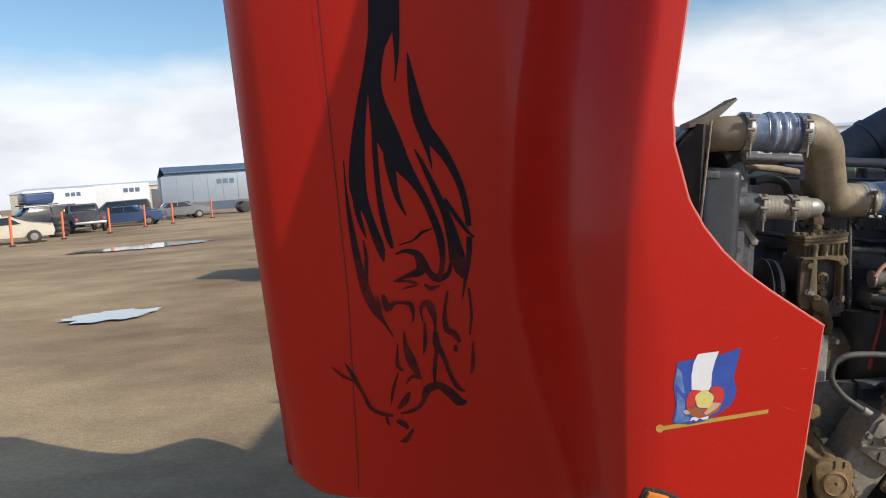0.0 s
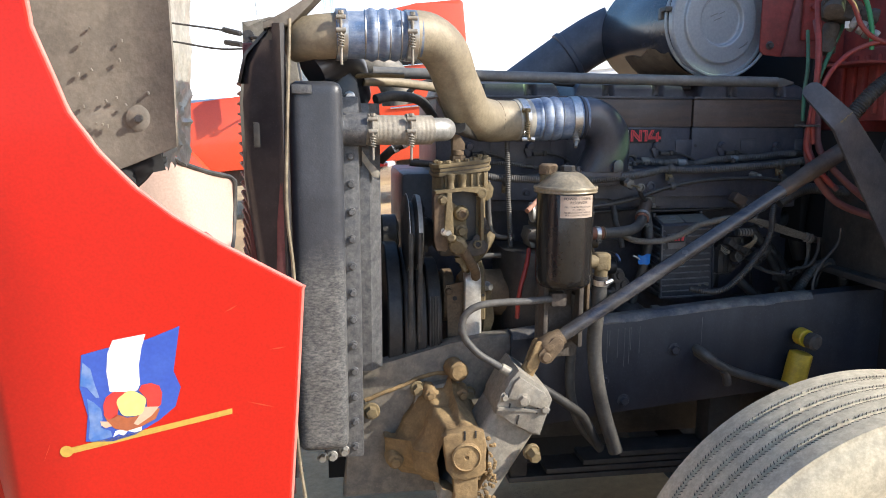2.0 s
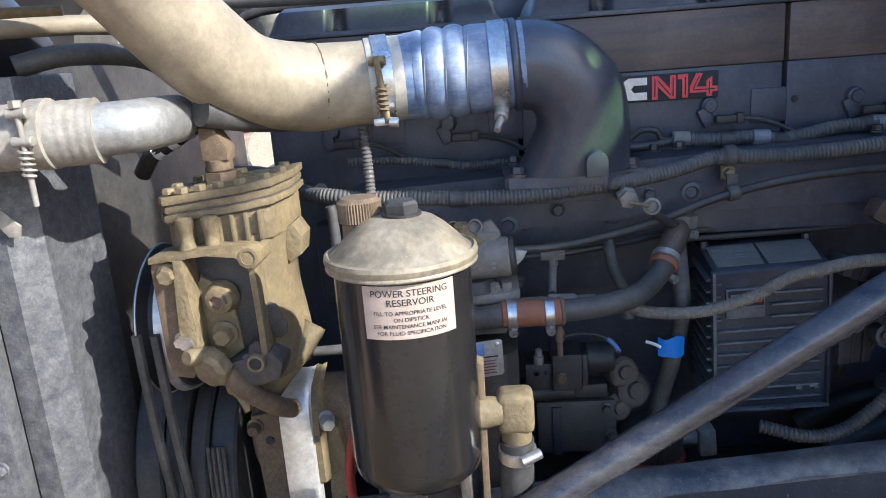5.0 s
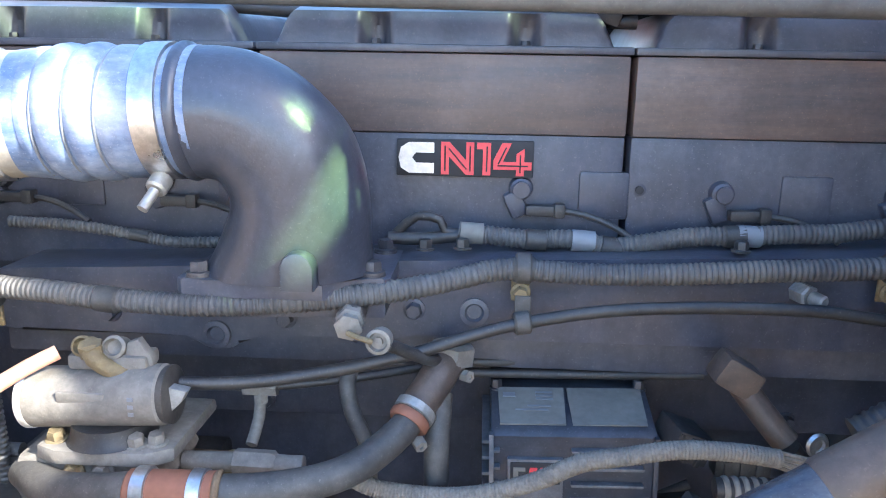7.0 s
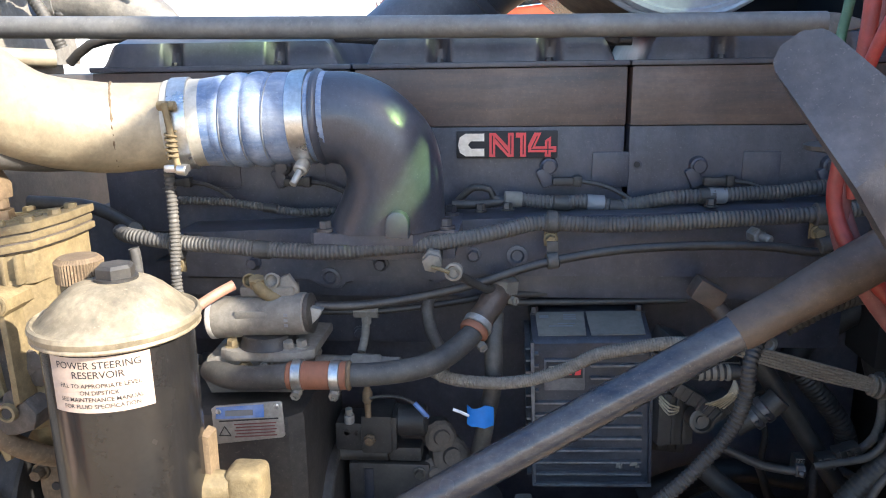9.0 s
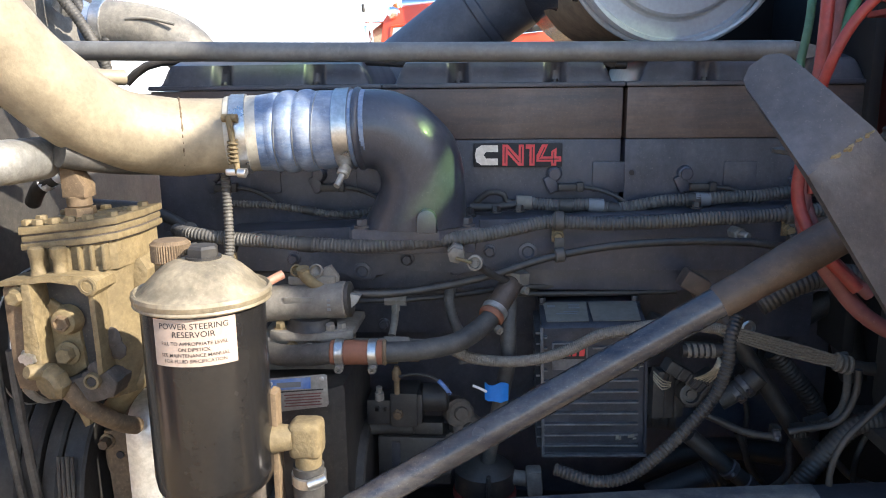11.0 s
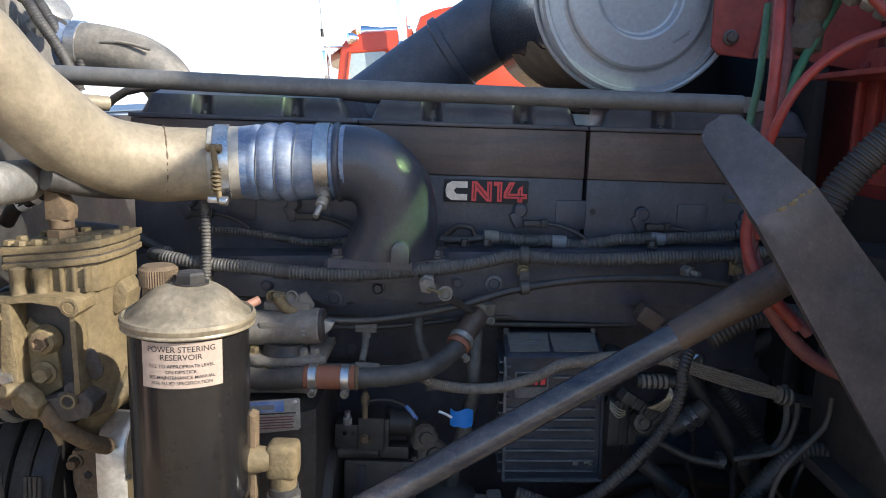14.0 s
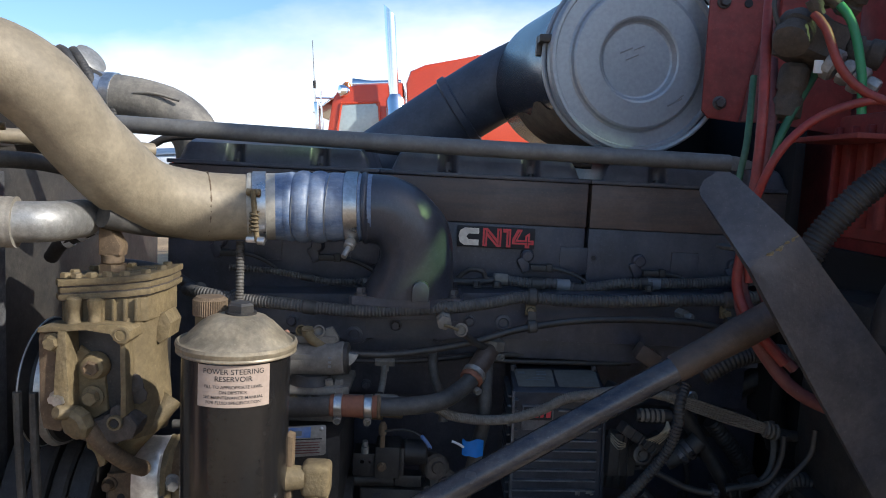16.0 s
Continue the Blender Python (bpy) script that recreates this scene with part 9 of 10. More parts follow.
for pts, r, m in (
        ([(1.865, 2.86, 1.300), (2.0, 2.87, 1.302), (2.14, 2.87, 1.305), (2.30, 2.87, 1.315)], 0.0055, BLACK),
        ([(1.865, 2.86, 1.288), (2.0, 2.865, 1.289), (2.13, 2.865, 1.293)], 0.005, BLACK),
        ([(1.60, 2.785, 1.2955), (1.657, 2.785, 1.2963), (1.700, 2.79, 1.297), (1.78, 2.82, 1.298), (1.86, 2.86, 1.300)], 0.0048, BLACK),
        ([(1.674, 2.785, 1.292), (1.6725, 2.78, 1.265), (1.670, 2.760, 1.246)], 0.0058, DUSTYCAN),
        ([(1.760, 2.82, 1.310), (1.7579, 2.80, 1.2954), (1.7605, 2.80, 1.2759), (1.7662, 2.80, 1.2564), (1.778, 2.80, 1.230), (1.782, 2.79, 1.19)], 0.0085, LOOM),
        ([(1.366, 2.75, 1.395), (1.368, 2.75, 1.378), (1.370, 2.75, 1.310), (1.378, 2.75, 1.257), (1.398, 2.75, 1.2364), (1.444, 2.75, 1.235)], 0.0075, LOOM),
        ([(1.320, 2.74, 1.183), (1.385, 2.74, 1.185), (1.443, 2.74, 1.186)], 0.0075, LOOM),
        ([(1.16, 2.85, 1.44), (1.25, 2.86, 1.43), (1.32, 2.85, 1.40), (1.345, 2.80, 1.41)], 0.010, BLACK),
        ([(1.7605, 2.745, 1.1568), (1.745, 2.742, 1.178), (1.725, 2.742, 1.188), (1.700, 2.745, 1.188), (1.682, 2.745, 1.184)], 0.0022, BLACK)):
    hose("engine_line", pts, r, m, "dark dusty line on the engine side", "fuel line", 12)
hose("red_wire", [(1.435, 2.55, 1.235), (1.425, 2.53, 1.20), (1.405, 2.52, 1.13), (1.402, 2.53, 1.06)], 0.006, REDHOSE, "red battery cable beside the reservoir", "wire")
hose("red_sleeve", [(1.452, 2.640, 1.322), (1.476, 2.665, 1.336), (1.500, 2.690, 1.350), (1.518, 2.705, 1.358)], 0.0068, TERRA, "short red sleeve at the pump fitting", "wire")
bm = B()
lathe(bm, (1.657, 2.785, 1.2963), (1, 0, 0), [(0.009, 0), (0.009, 0.034)], 6, True)
lathe(bm, (1.674, 2.785, 1.292), (0, -0.05, -1), [(0.0075, 0), (0.0075, 0.012)], 6, True)
single("tee_fitting", bm, DUSTYCAN, "dusty tee fitting on the thin line", "fitting", (1.674, 2.785, 1.296))
# clips
for x, y, z in ((1.931, 2.815, 1.419), (1.422, 2.764, 1.392), (2.283, 2.815, 1.430)):
    clip = thing("loom_clip", (x, y, z), "dusty rubber-lined clip holding the conduit", "clip", "clips")
    bm = B()
    cyl(bm, (x - 0.008, y, z), (x + 0.008, y, z), 0.0155, seg=22, chamfer=0.002)
    part("loop", bm, RUBBER, clip)
    bm = B()
    bolt(bm, (x - 0.002, y - 0.002, z - 0.024), (0, -1, 0), 0.0075, 0.010)
    box(bm, (x - 0.002, y + 0.005, z - 0.022), (0.018, 0.004, 0.026), 0.002)
    part("clip_bolt", bm, CASTDUST, clip)
for x, y, z in ((1.931, 2.795, 1.368), (2.287, 2.803, 1.390)):
    clip = thing("hose_clip", (x, y, z), "dusty clip holding the thin hose", "clip", "clips")
    bm = B()
    cyl(bm, (x - 0.008, y, z), (x + 0.008, y + 0.002, z + 0.002), 0.0115, seg=20, chamfer=0.002)
    box(bm, (x, y + 0.006, z + 0.014), (0.016, 0.004, 0.026), 0.0015)
    part("loop", bm, RUBBER, clip)
# temperature sensor
sn = thing("temperature_sensor", (1.772, 2.74, 1.385), "small dusty sensor with wire and plugged lead", "sensor")
bm = B()
cyl(bm, (1.769, 2.840, 1.390), (1.7725, 2.742, 1.385), 0.0125, seg=22, chamfer=0.002)
part("base", bm, RUBBER, sn, "rubber-lined base")
bm = B()
lathe(bm, (1.7725, 2.742, 1.385), (0.05, -1, -0.15), [(0.0135, -0.006), (0.0135, 0.004), (0.0105, 0.006), (0.0105, 0.012), (0.013, 0.013), (0.013, 0.017), (0.0085, 0.019)], 6, True)
part("body", bm, DUSTYCAN, sn)
bm = B()
tube(bm, [(1.774, 2.720, 1.3800), (1.786, 2.712, 1.3785), (1.796, 2.715, 1.3745)], 0.0026, 8)
part("wire", bm, CASTDUST, sn)
bm = B()
lathe(bm, (1.8015, 2.720, 1.3735), (-0.1, -1, 0.1), [(0.0105, -0.012), (0.0115, 0), (0.0115, 0.004), (0.0085, 0.005), (0.0075, 0.0), (0.004, 0.0), (0.004, 0.003)], 24)
part("plug", bm, DUSTYCAN, sn, "ringed plug")
bm = B()
tube(bm, [(1.806, 2.730, 1.366), (1.8122, 2.748, 1.358), (1.8292, 2.77, 1.342), (1.8491, 2.79, 1.328), (1.862, 2.82, 1.315)], 0.0062, 12)
part("lead", bm, RUBBER, sn)
# wiring tangle by the module
tg = thing("wiring_connectors", (2.12, 2.72, 1.15), "tangle of connectors and pale wires beside the module", "wiring")
for p, s, a in (((2.112, 2.752, 1.197), (0.052, 0.026, 0.020), 32), ((2.090, 2.765, 1.186), (0.028, 0.026, 0.018), 12), ((2.138, 2.742, 1.181), (0.030, 0.024, 0.018), 40), ((2.100, 2.80, 1.143), (0.052, 0.05, 0.070), 0), ((2.096, 2.80, 1.252), (0.040, 0.05, 0.03), 20), ((2.158, 2.775, 1.172), (0.040, 0.03, 0.026), -32)):
    bm = B()
    box(bm, p, s, 0.004, R(0, a, 10))
    for k in (-1, 0, 1):
        box(bm, (p[0] + k * s[0] * 0.3 * math.cos(radians(a)), p[1] - s[1] * 0.5, p[2] - k * s[0] * 0.3 * math.sin(radians(a))), (s[0] * 0.12, 0.005, s[2] * 0.9), 0.001, R(0, a, 10))
    part("connector", bm, DARKHOSE, tg)
bm = B()
lathe(bm, (2.1285, 2.745, 1.163), (0.1, -1, 0.2), [(0.016, -0.02), (0.017, 0), (0.017, 0.006), (0.013, 0.007), (0.012, 0), (0.006, 0), (0.006, 0.004)], 24)
part("round_plug", bm, BLACK, tg, "round plug with ringed face")
for i in range(6):
    bm = B()
    o = i * 0.0045
    tube(bm, [(2.128 + o, 2.725, 1.196 - o * 0.25), (2.140 + o * 0.9, 2.715, 1.206 + o * 0.1), (2.152 + o * 0.5, 2.712, 1.218 + o * 0.2), (2.160, 2.72, 1.232)], 0.0014, 6)
    part("wire", bm, PALETOP, tg, "pale thin wire")
for i in range(4):
    bm = B()
    tube(bm, [(2.074, 2.752, 1.196 - 0.004 * i), (2.086, 2.742, 1.186 - 0.005 * i), (2.100, 2.748, 1.180 - 0.002 * i)], 0.0012, 6)
    part("wire", bm, PALETOP, tg, "pale thin wire")
for i in range(5):
    bm = B()
    cyl(bm, (2.117 + 0.0088 * i, 2.735, 1.2366), (2.1225 + 0.0088 * i, 2.735, 1.2370), 0.0115, seg=18, chamfer=0.001)
    part("sleeve_ring", bm, DUSTYCAN, tg, "pale ring on the sleeve")
bm = B()
cyl(bm, (2.110, 2.735, 1.2364), (2.170, 2.735, 1.2378), 0.0100, seg=16)
part("sleeve", bm, DARKHOSE, tg)
for pts, r, rib in (
        ([(2.208, 2.820, 1.235), (2.230, 2.820, 1.206), (2.267, 2.820, 1.152), (2.320, 2.820, 1.073), (2.359, 2.820, 1.015)], 0.0140, 0),
        ([(2.132, 2.750, 1.093), (2.162, 2.750, 1.067), (2.195, 2.750, 1.040), (2.238, 2.750, 1.002), (2.259, 2.750, 0.980)], 0.0135, 0),
        ([(2.270, 2.700, 1.019), (2.299, 2.700, 1.067), (2.325, 2.700, 1.104), (2.351, 2.700, 1.134), (2.379, 2.700, 1.145), (2.406, 2.700, 1.142), (2.435, 2.700, 1.117), (2.456, 2.700, 1.044)], 0.0150, 0.0012),
        ([(2.142, 2.700, 1.149), (2.164, 2.700, 1.139), (2.194, 2.700, 1.125), (2.228, 2.700, 1.118), (2.247, 2.700, 1.118)], 0.0055, 0),
        ([(2.306, 2.900, 1.178), (2.333, 2.900, 1.147), (2.360, 2.900, 1.116), (2.384, 2.900, 1.082), (2.395, 2.900, 1.052)], 0.0165, 0.0014),
        ([(2.14, 2.78, 1.32), (2.16, 2.77, 1.295), (2.18, 2.76, 1.272)], 0.013, 0),
        ([(2.352, 2.700, 1.223), (2.352, 2.700, 1.188), (2.339, 2.700, 1.152), (2.320, 2.700, 1.137), (2.289, 2.700, 1.131), (2.261, 2.700, 1.125)], 0.0050, 0),
        ([(2.090, 2.800, 0.955), (2.140, 2.800, 0.980), (2.176, 2.800, 0.998)], 0.0240, 0),
        ([(2.175, 2.795, 1.000), (2.190, 2.795, 1.007), (2.206, 2.795, 1.015)], 0.0250, 0.0016),
        ([(2.186, 2.790, 1.134), (2.209, 2.790, 1.149), (2.229, 2.790, 1.161), (2.245, 2.790, 1.178)], 0.0170, 0),
        ([(2.244, 2.860, 1.047), (2.258, 2.860, 1.016), (2.268, 2.860, 0.984), (2.284, 2.860, 0.962)], 0.0060, 0),
        ([(2.19, 2.66, 1.33), (2.24, 2.66, 1.36), (2.30, 2.67, 1.37), (2.40, 2.66, 1.36)], 0.016, 0.0012),
        ([(2.360, 2.620, 1.262), (2.356, 2.620, 1.220), (2.332, 2.620, 1.188), (2.305, 2.620, 1.154), (2.291, 2.620, 1.118), (2.289, 2.620, 1.085), (2.298, 2.620, 1.046)], 0.0045, 0),
        ([(2.41, 2.46, 1.74), (2.36, 2.47, 1.68), (2.31, 2.485, 1.63), (2.270, 2.50, 1.57), (2.25, 2.50, 1.52)], 0.020, 0.0022),
        ([(2.46, 2.46, 1.52), (2.40, 2.45, 1.53), (2.36, 2.44, 1.50), (2.35, 2.44, 1.44)], 0.030, 0)):
    bm = B()
    tube(bm, pts, r, 16, rib=rib, pitch=0.007)
    single("bay_hose", bm, SHAFTRUST if pts[0][0] == 2.14 else DARKHOSE, "black dusty " + ("corrugated conduit" if rib else "hose") + " at the back of the engine bay", "hose", pts[1], "bay hoses")
for p, d, r in (((2.1985, 2.75, 1.0365), (0.75, 0, -0.66), 0.0170), ((2.2250, 2.75, 1.0130), (0.75, 0, -0.66), 0.0160), ((2.2255, 2.79, 1.1590), (0.75, 0, 0.66), 0.0195), ((2.2130, 2.79, 1.1480), (0.75, 0, 0.66), 0.0190), ((2.2440, 2.70, 1.1187), (1, 0, 0), 0.0085)):
    bm = B()
    q, e = Vector(p), V(*d)
    cyl(bm, q - e * 0.006, q + e * 0.006, r, seg=20, chamfer=0.0015)
    cyl(bm, q - e * 0.002 - V(0, r, 0), q + e * 0.002 - V(0, r + 0.004, 0), 0.0042, seg=10)
    single("hose_collar", bm, BRACKET, "dull steel collar on a dark hose", "hose clamp", p, "hose collars")
bm = B()
box(bm, (2.134, 2.782, 1.330), (0.042, 0.035, 0.030), 0.006, R(0, 30, 0))
single("hose_block", bm, SHAFTRUST, "dusty brown block at the hose end", "fitting", (2.134, 2.782, 1.33))
of = thing("oil_filter_base", (1.815, 2.80, 0.87), "cast filter head with red filter below", "oil filter")
bm = B()
lathe(bm, (1.815, 2.80, 0.968), (0, 0, -1), [(0.051, 0), (0.0535, 0.004), (0.0535, 0.010), (0.050, 0.014), (0.050, 0.12), (0.040, 0.13)], 40)
part("filter", bm, RED_DULL, of, "dusty red filter can")
bm = B()
lathe(bm, (1.815, 2.80, 0.969), (0, 0, 1), [(0.050, 0), (0.050, 0.034), (0.040, 0.042), (0.024, 0.052), (0.012, 0.054)], 40)
part("filter_head", bm, BLACK, of, "cast filter head")
bm = B()
box(bm, (1.822, 2.7495, 0.992), (0.008, 0.012, 0.045), 0.003)
part("head_rib", bm, BLACK, of)
bm = B()
cyl(bm, (1.862, 2.795, 0.990), (1.885, 2.790, 0.990), 0.0125, seg=18)
part("outlet_neck", bm, DUSTYCAN, of)
bm = B()
box(bm, (1.897, 2.788, 0.988), (0.026, 0.030, 0.044), 0.005, R(0, -4, 0))
part("outlet_block", bm, DUSTYCAN, of, "dusty square outlet fitting")
sol = thing("fuel_solenoid", (1.68, 2.78, 1.08), "black fuel solenoid block with brass screws", "solenoid")
bm = B()
box(bm, (1.687, 2.785, 1.123), (0.044, 0.06, 0.058), 0.004)
part("block", bm, DARKHOSE, sol)
bm = B()
box(bm, (1.646, 2.79, 1.1145), (0.040, 0.05, 0.042), 0.003)
part("side_plate", bm, DARKHOSE, sol)
for x, z, r in ((1.6425, 1.121, 0.0055), (1.6560, 1.121, 0.0035)):
    bm = B()
    lathe(bm, (x, 2.7645, z), (0, -1, 0), [(r, 0), (r, 0.0015), (r * 0.6, 0.002), (r * 0.6, 0.0)], 14)
    part("hole_rim", bm, BLACK, sol)
bm = B()
box(bm, (1.7125, 2.778, 1.1265), (0.008, 0.05, 0.050), 0.002)
part("coil_flange", bm, BLACK, sol)
bm = B()
cyl(bm, (1.715, 2.776, 1.1375), (1.757, 2.776, 1.1385), 0.0225, seg=28, chamfer=0.003)
part("coil", bm, DARKHOSE, sol, "black round coil")
bm = B()
lathe(bm, (1.6777, 2.756, 1.117), (0, -1, 0), [(0.0088, 0), (0.0088, 0.005), (0.0068, 0.006), (0.0068, 0.010)], 6, True)
part("brass_screw", bm, RUSTY, sol, "brown hex screw")
bm = B()
lathe(bm, (1.6771, 2.752, 1.175), (0, 0, 1), [(0.0045, -0.022), (0.0045, 0), (0.0070, 0.002), (0.0075, 0.014), (0.005, 0.020), (0.0035, 0.024)], 18)
part("brass_plug", bm, RUSTY, sol, "dull brass plug")
bm = B()
lathe(bm, (1.6466, 2.768, 1.136), (0, -0.1, 1), [(0.0075, 0), (0.0075, 0.012), (0.005, 0.013), (0.005, 0.022), (0.003, 0.023)], 14)
part("terminal", bm, CAST, sol, "small pale terminal")
bm = B()
tube(bm, [(1.7605, 2.748, 1.1568), (1.752, 2.74, 1.172), (1.744, 2.742, 1.180)], 0.0036, 10)
part("lead_boot", bm, FLAGFADED, sol, "blue lead boot")
gp = thing("gear_pump", (1.69, 2.80, 0.95), "black gear pump below the solenoid", "gear pump")
bm = B()
cyl(bm, (1.628, 2.785, 1.080), (1.700, 2.785, 1.0815), 0.0125, seg=22, chamfer=0.002)
part("upper_tube", bm, DARKHOSE, gp)
bm = B()
box(bm, (1.724, 2.79, 1.083), (0.048, 0.03, 0.022), 0.004)
part("cross_block", bm, BLACK, gp)
bm = B()
box(bm, (1.700, 2.805, 1.025), (0.120, 0.06, 0.085), 0.006)
part("body", bm, DARKHOSE, gp)
bm = B()
box(bm, (1.6705, 2.7735, 1.020), (0.014, 0.004, 0.080), 0.001)
part("blue_strip", bm, FRAME, gp, "dark blue label strip")
bm = B()
cyl(bm, (1.612, 2.80, 0.985), (1.630, 2.80, 0.985), 0.105, seg=48, chamfer=0.003)
part("drive_flange", bm, BLACK, gp, "round drive flange")
bm = B()
cyl(bm, (1.560, 2.80, 0.985), (1.612, 2.80, 0.985), 0.095, seg=48, chamfer=0.005)
part("drive_hub", bm, BRACKET, gp)
for x, z in ((1.745, 1.055), (1.752, 1.010)):
    bm = B()
    bolt(bm, (x, 2.7745, z), (0, -1, 0), 0.007, 0.008)
    part("body_bolt", bm, BLACK, gp)
for c, r in (((1.775, 2.79, 1.105), 0.024), ((1.790, 2.79, 1.075), 0.028), ((1.765, 2.785, 1.050), 0.022)):
    bm = B()
    lathe(bm, c, (0.3, -0.9, 0.2), [(r, -0.03), (r, 0), (r * 0.8, 0.004), (r * 0.5, 0.004), (r * 0.45, 0.010)], 12)
    part("dirty_fitting", rough(bm, 0.002, 60, 1), DIRT_CAKE, gp, "dirt-caked fitting")
bm = B()
grid(bm, [[(x, 2.752 - 0.012 * math.cos((x - 1.835) * 60) + 0.003 * noise.noise((x * 90, z * 90, 1)), z + (0.006 * noise.noise((x * 60, 2, z * 40)))) for x in (1.816, 1.822, 1.828, 1.834, 1.840, 1.846, 1.852)] for z in (1.148, 1.155, 1.162, 1.170, 1.176)])
thick(single("blue_tape", bm, BLUETAPE, "scrap of bright blue tape on a line", "tape", (1.838, 2.75, 1.16)), 0.0015, 0)
bm = B()
tube(bm, [(1.818, 2.742, 1.163), (1.808, 2.738, 1.170), (1.797, 2.738, 1.174)], 0.0022, 8)
single("wire_end", bm, WHITE, "stripped pale wire end beside the tape", "wire", (1.808, 2.738, 1.170))
hose("upright_line", [(1.853, 2.79, 1.295), (1.8515, 2.765, 1.25), (1.8518, 2.76, 1.2044), (1.8434, 2.762, 1.160), (1.838, 2.765, 1.125), (1.828, 2.78, 1.07), (1.82, 2.79, 1.02)], 0.0125, RUBBER, "black upright line with tape", "hose")

# ---- far side of the engine: surge tank, hoses, second elbow ----
st = thing("surge_tank", (0.98, 3.1, 1.68), "dark grey coolant surge tank with filler cap", "surge tank")
bm = B()
prism(bm, [(0.66, 1.64), (0.66, 1.874), (0.748, 1.890), (0.795, 1.893), (0.823, 1.864), (0.848, 1.64)], "y", 3.30, 3.60, 0.02)
part("tank", bm, DUSTYCAN, st, "dusty grey tank")
bm = B()
lathe(bm, (0.900, 3.36, 1.857), (0.72, -0.25, 0.62), [(0.028, -0.014), (0.036, -0.002), (0.040, 0), (0.040, 0.007), (0.036, 0.010), (0.012, 0.012)], 32)
part("cap", bm, CAST, st, "round metal cap")
bm = B()
cyl(bm, (0.850, 3.36, 1.807), (0.900, 3.36, 1.857), 0.022, seg=20)
part("filler_neck", bm, CAST, st)
for pts in ([(0.848, 3.320, 1.873), (0.871, 3.300, 1.862), (0.905, 3.280, 1.820), (0.938, 3.280, 1.772), (0.969, 3.280, 1.716), (0.981, 3.290, 1.672)], [(0.873, 3.330, 1.874), (0.903, 3.310, 1.843), (0.928, 3.300, 1.805), (0.948, 3.300, 1.761), (0.962, 3.300, 1.717)], [(0.920, 3.330, 1.821), (0.956, 3.310, 1.804), (0.978, 3.300, 1.776), (0.983, 3.300, 1.744), (0.980, 3.300, 1.712)]):
    bm = B()
    tube(bm, pts, 0.0125, 16, rib=0.0008, pitch=0.007)
    single("surge_hose", bm, RUBBER, "black hose looping down from the surge tank", "hose", pts[2], "surge hoses")
el2 = thing("turbo_elbow", (1.006, 3.34, 1.66), "dusty grey elbow with blue hose behind the engine", "pipe")
bm = B()
tube(bm, [(0.938, 3.340, 1.770), (0.973, 3.340, 1.768), (1.006, 3.340, 1.765), (1.057, 3.340, 1.756), (1.102, 3.345, 1.742), (1.142, 3.350, 1.714), (1.166, 3.355, 1.673), (1.174, 3.360, 1.613)], 0.0565, 40, prof=lambda s, t: 0.0545 if s < 0.035 else 0.057)
part("elbow", bm, TURBOGREY, el2, "dusty cast elbow")
bm = B()
cyl(bm, (0.925, 3.340, 1.772), (0.976, 3.340, 1.768), 0.0575, seg=40, chamfer=0.003)
part("hose", bm, BLUE, el2, "blue silicone hose")
clamp_band("clamp", el2, (0.952, 3.340, 1.769), (0.976, 3.340, 1.768), 0.0585)
bm = B()
tube(bm, [(1.034, 3.286, 1.778), (1.083, 3.286, 1.779), (1.141, 3.288, 1.766)], 0.0035, 8)
part("casting_seam", bm, TURBOGREY, el2)
for pts, r, m, lab in (
        ([(1.02, 2.62, 1.655), (1.10, 2.66, 1.655), (1.18, 2.72, 1.65), (1.26, 2.80, 1.645)], 0.012, TAN, "tan line"),
        ([(1.05, 2.60, 1.61), (1.10, 2.63, 1.62), (1.17, 2.68, 1.61), (1.21, 2.72, 1.57)], 0.013, RUBBER, "black line"),
        ([(1.00, 2.58, 1.665), (1.06, 2.58, 1.668), (1.12, 2.60, 1.668)], 0.006, CASTDUST, "bracket rod"),
        ([(1.215, 2.64, 1.625), (1.235, 2.66, 1.59), (1.25, 2.68, 1.56)], 0.012, TAN, "short stub"),
        ([(1.26, 2.60, 1.545), (1.30, 2.66, 1.53), (1.34, 2.74, 1.52)], 0.018, RUBBER, "hose")):
    hose("front_line", pts, r, m, "dusty " + lab + " at the front of the engine", "hose", 14)

# brown coupling ahead of the braided hose
bh = thing("braided_hose_coupling", (1.66, 2.80, 1.19), "dusty brown hose end with metal collar", "hose coupling")
for a, b, r in ((1.583, 1.634, 0.0135), (1.672, 1.710, 0.0115)):
    bm = B()
    cyl(bm, (a, 2.80, 1.202), (b, 2.80, 1.2005), r, seg=20, chamfer=0.002)
    part("hose_end", bm, RUSTY, bh)
bm = B()
lathe(bm, (1.632, 2.80, 1.201), (1, 0, -0.03), [(0.0155, 0), (0.0155, 0.042)], 8)
part("collar", bm, CASTDUST, bh, "dusty metal collar")

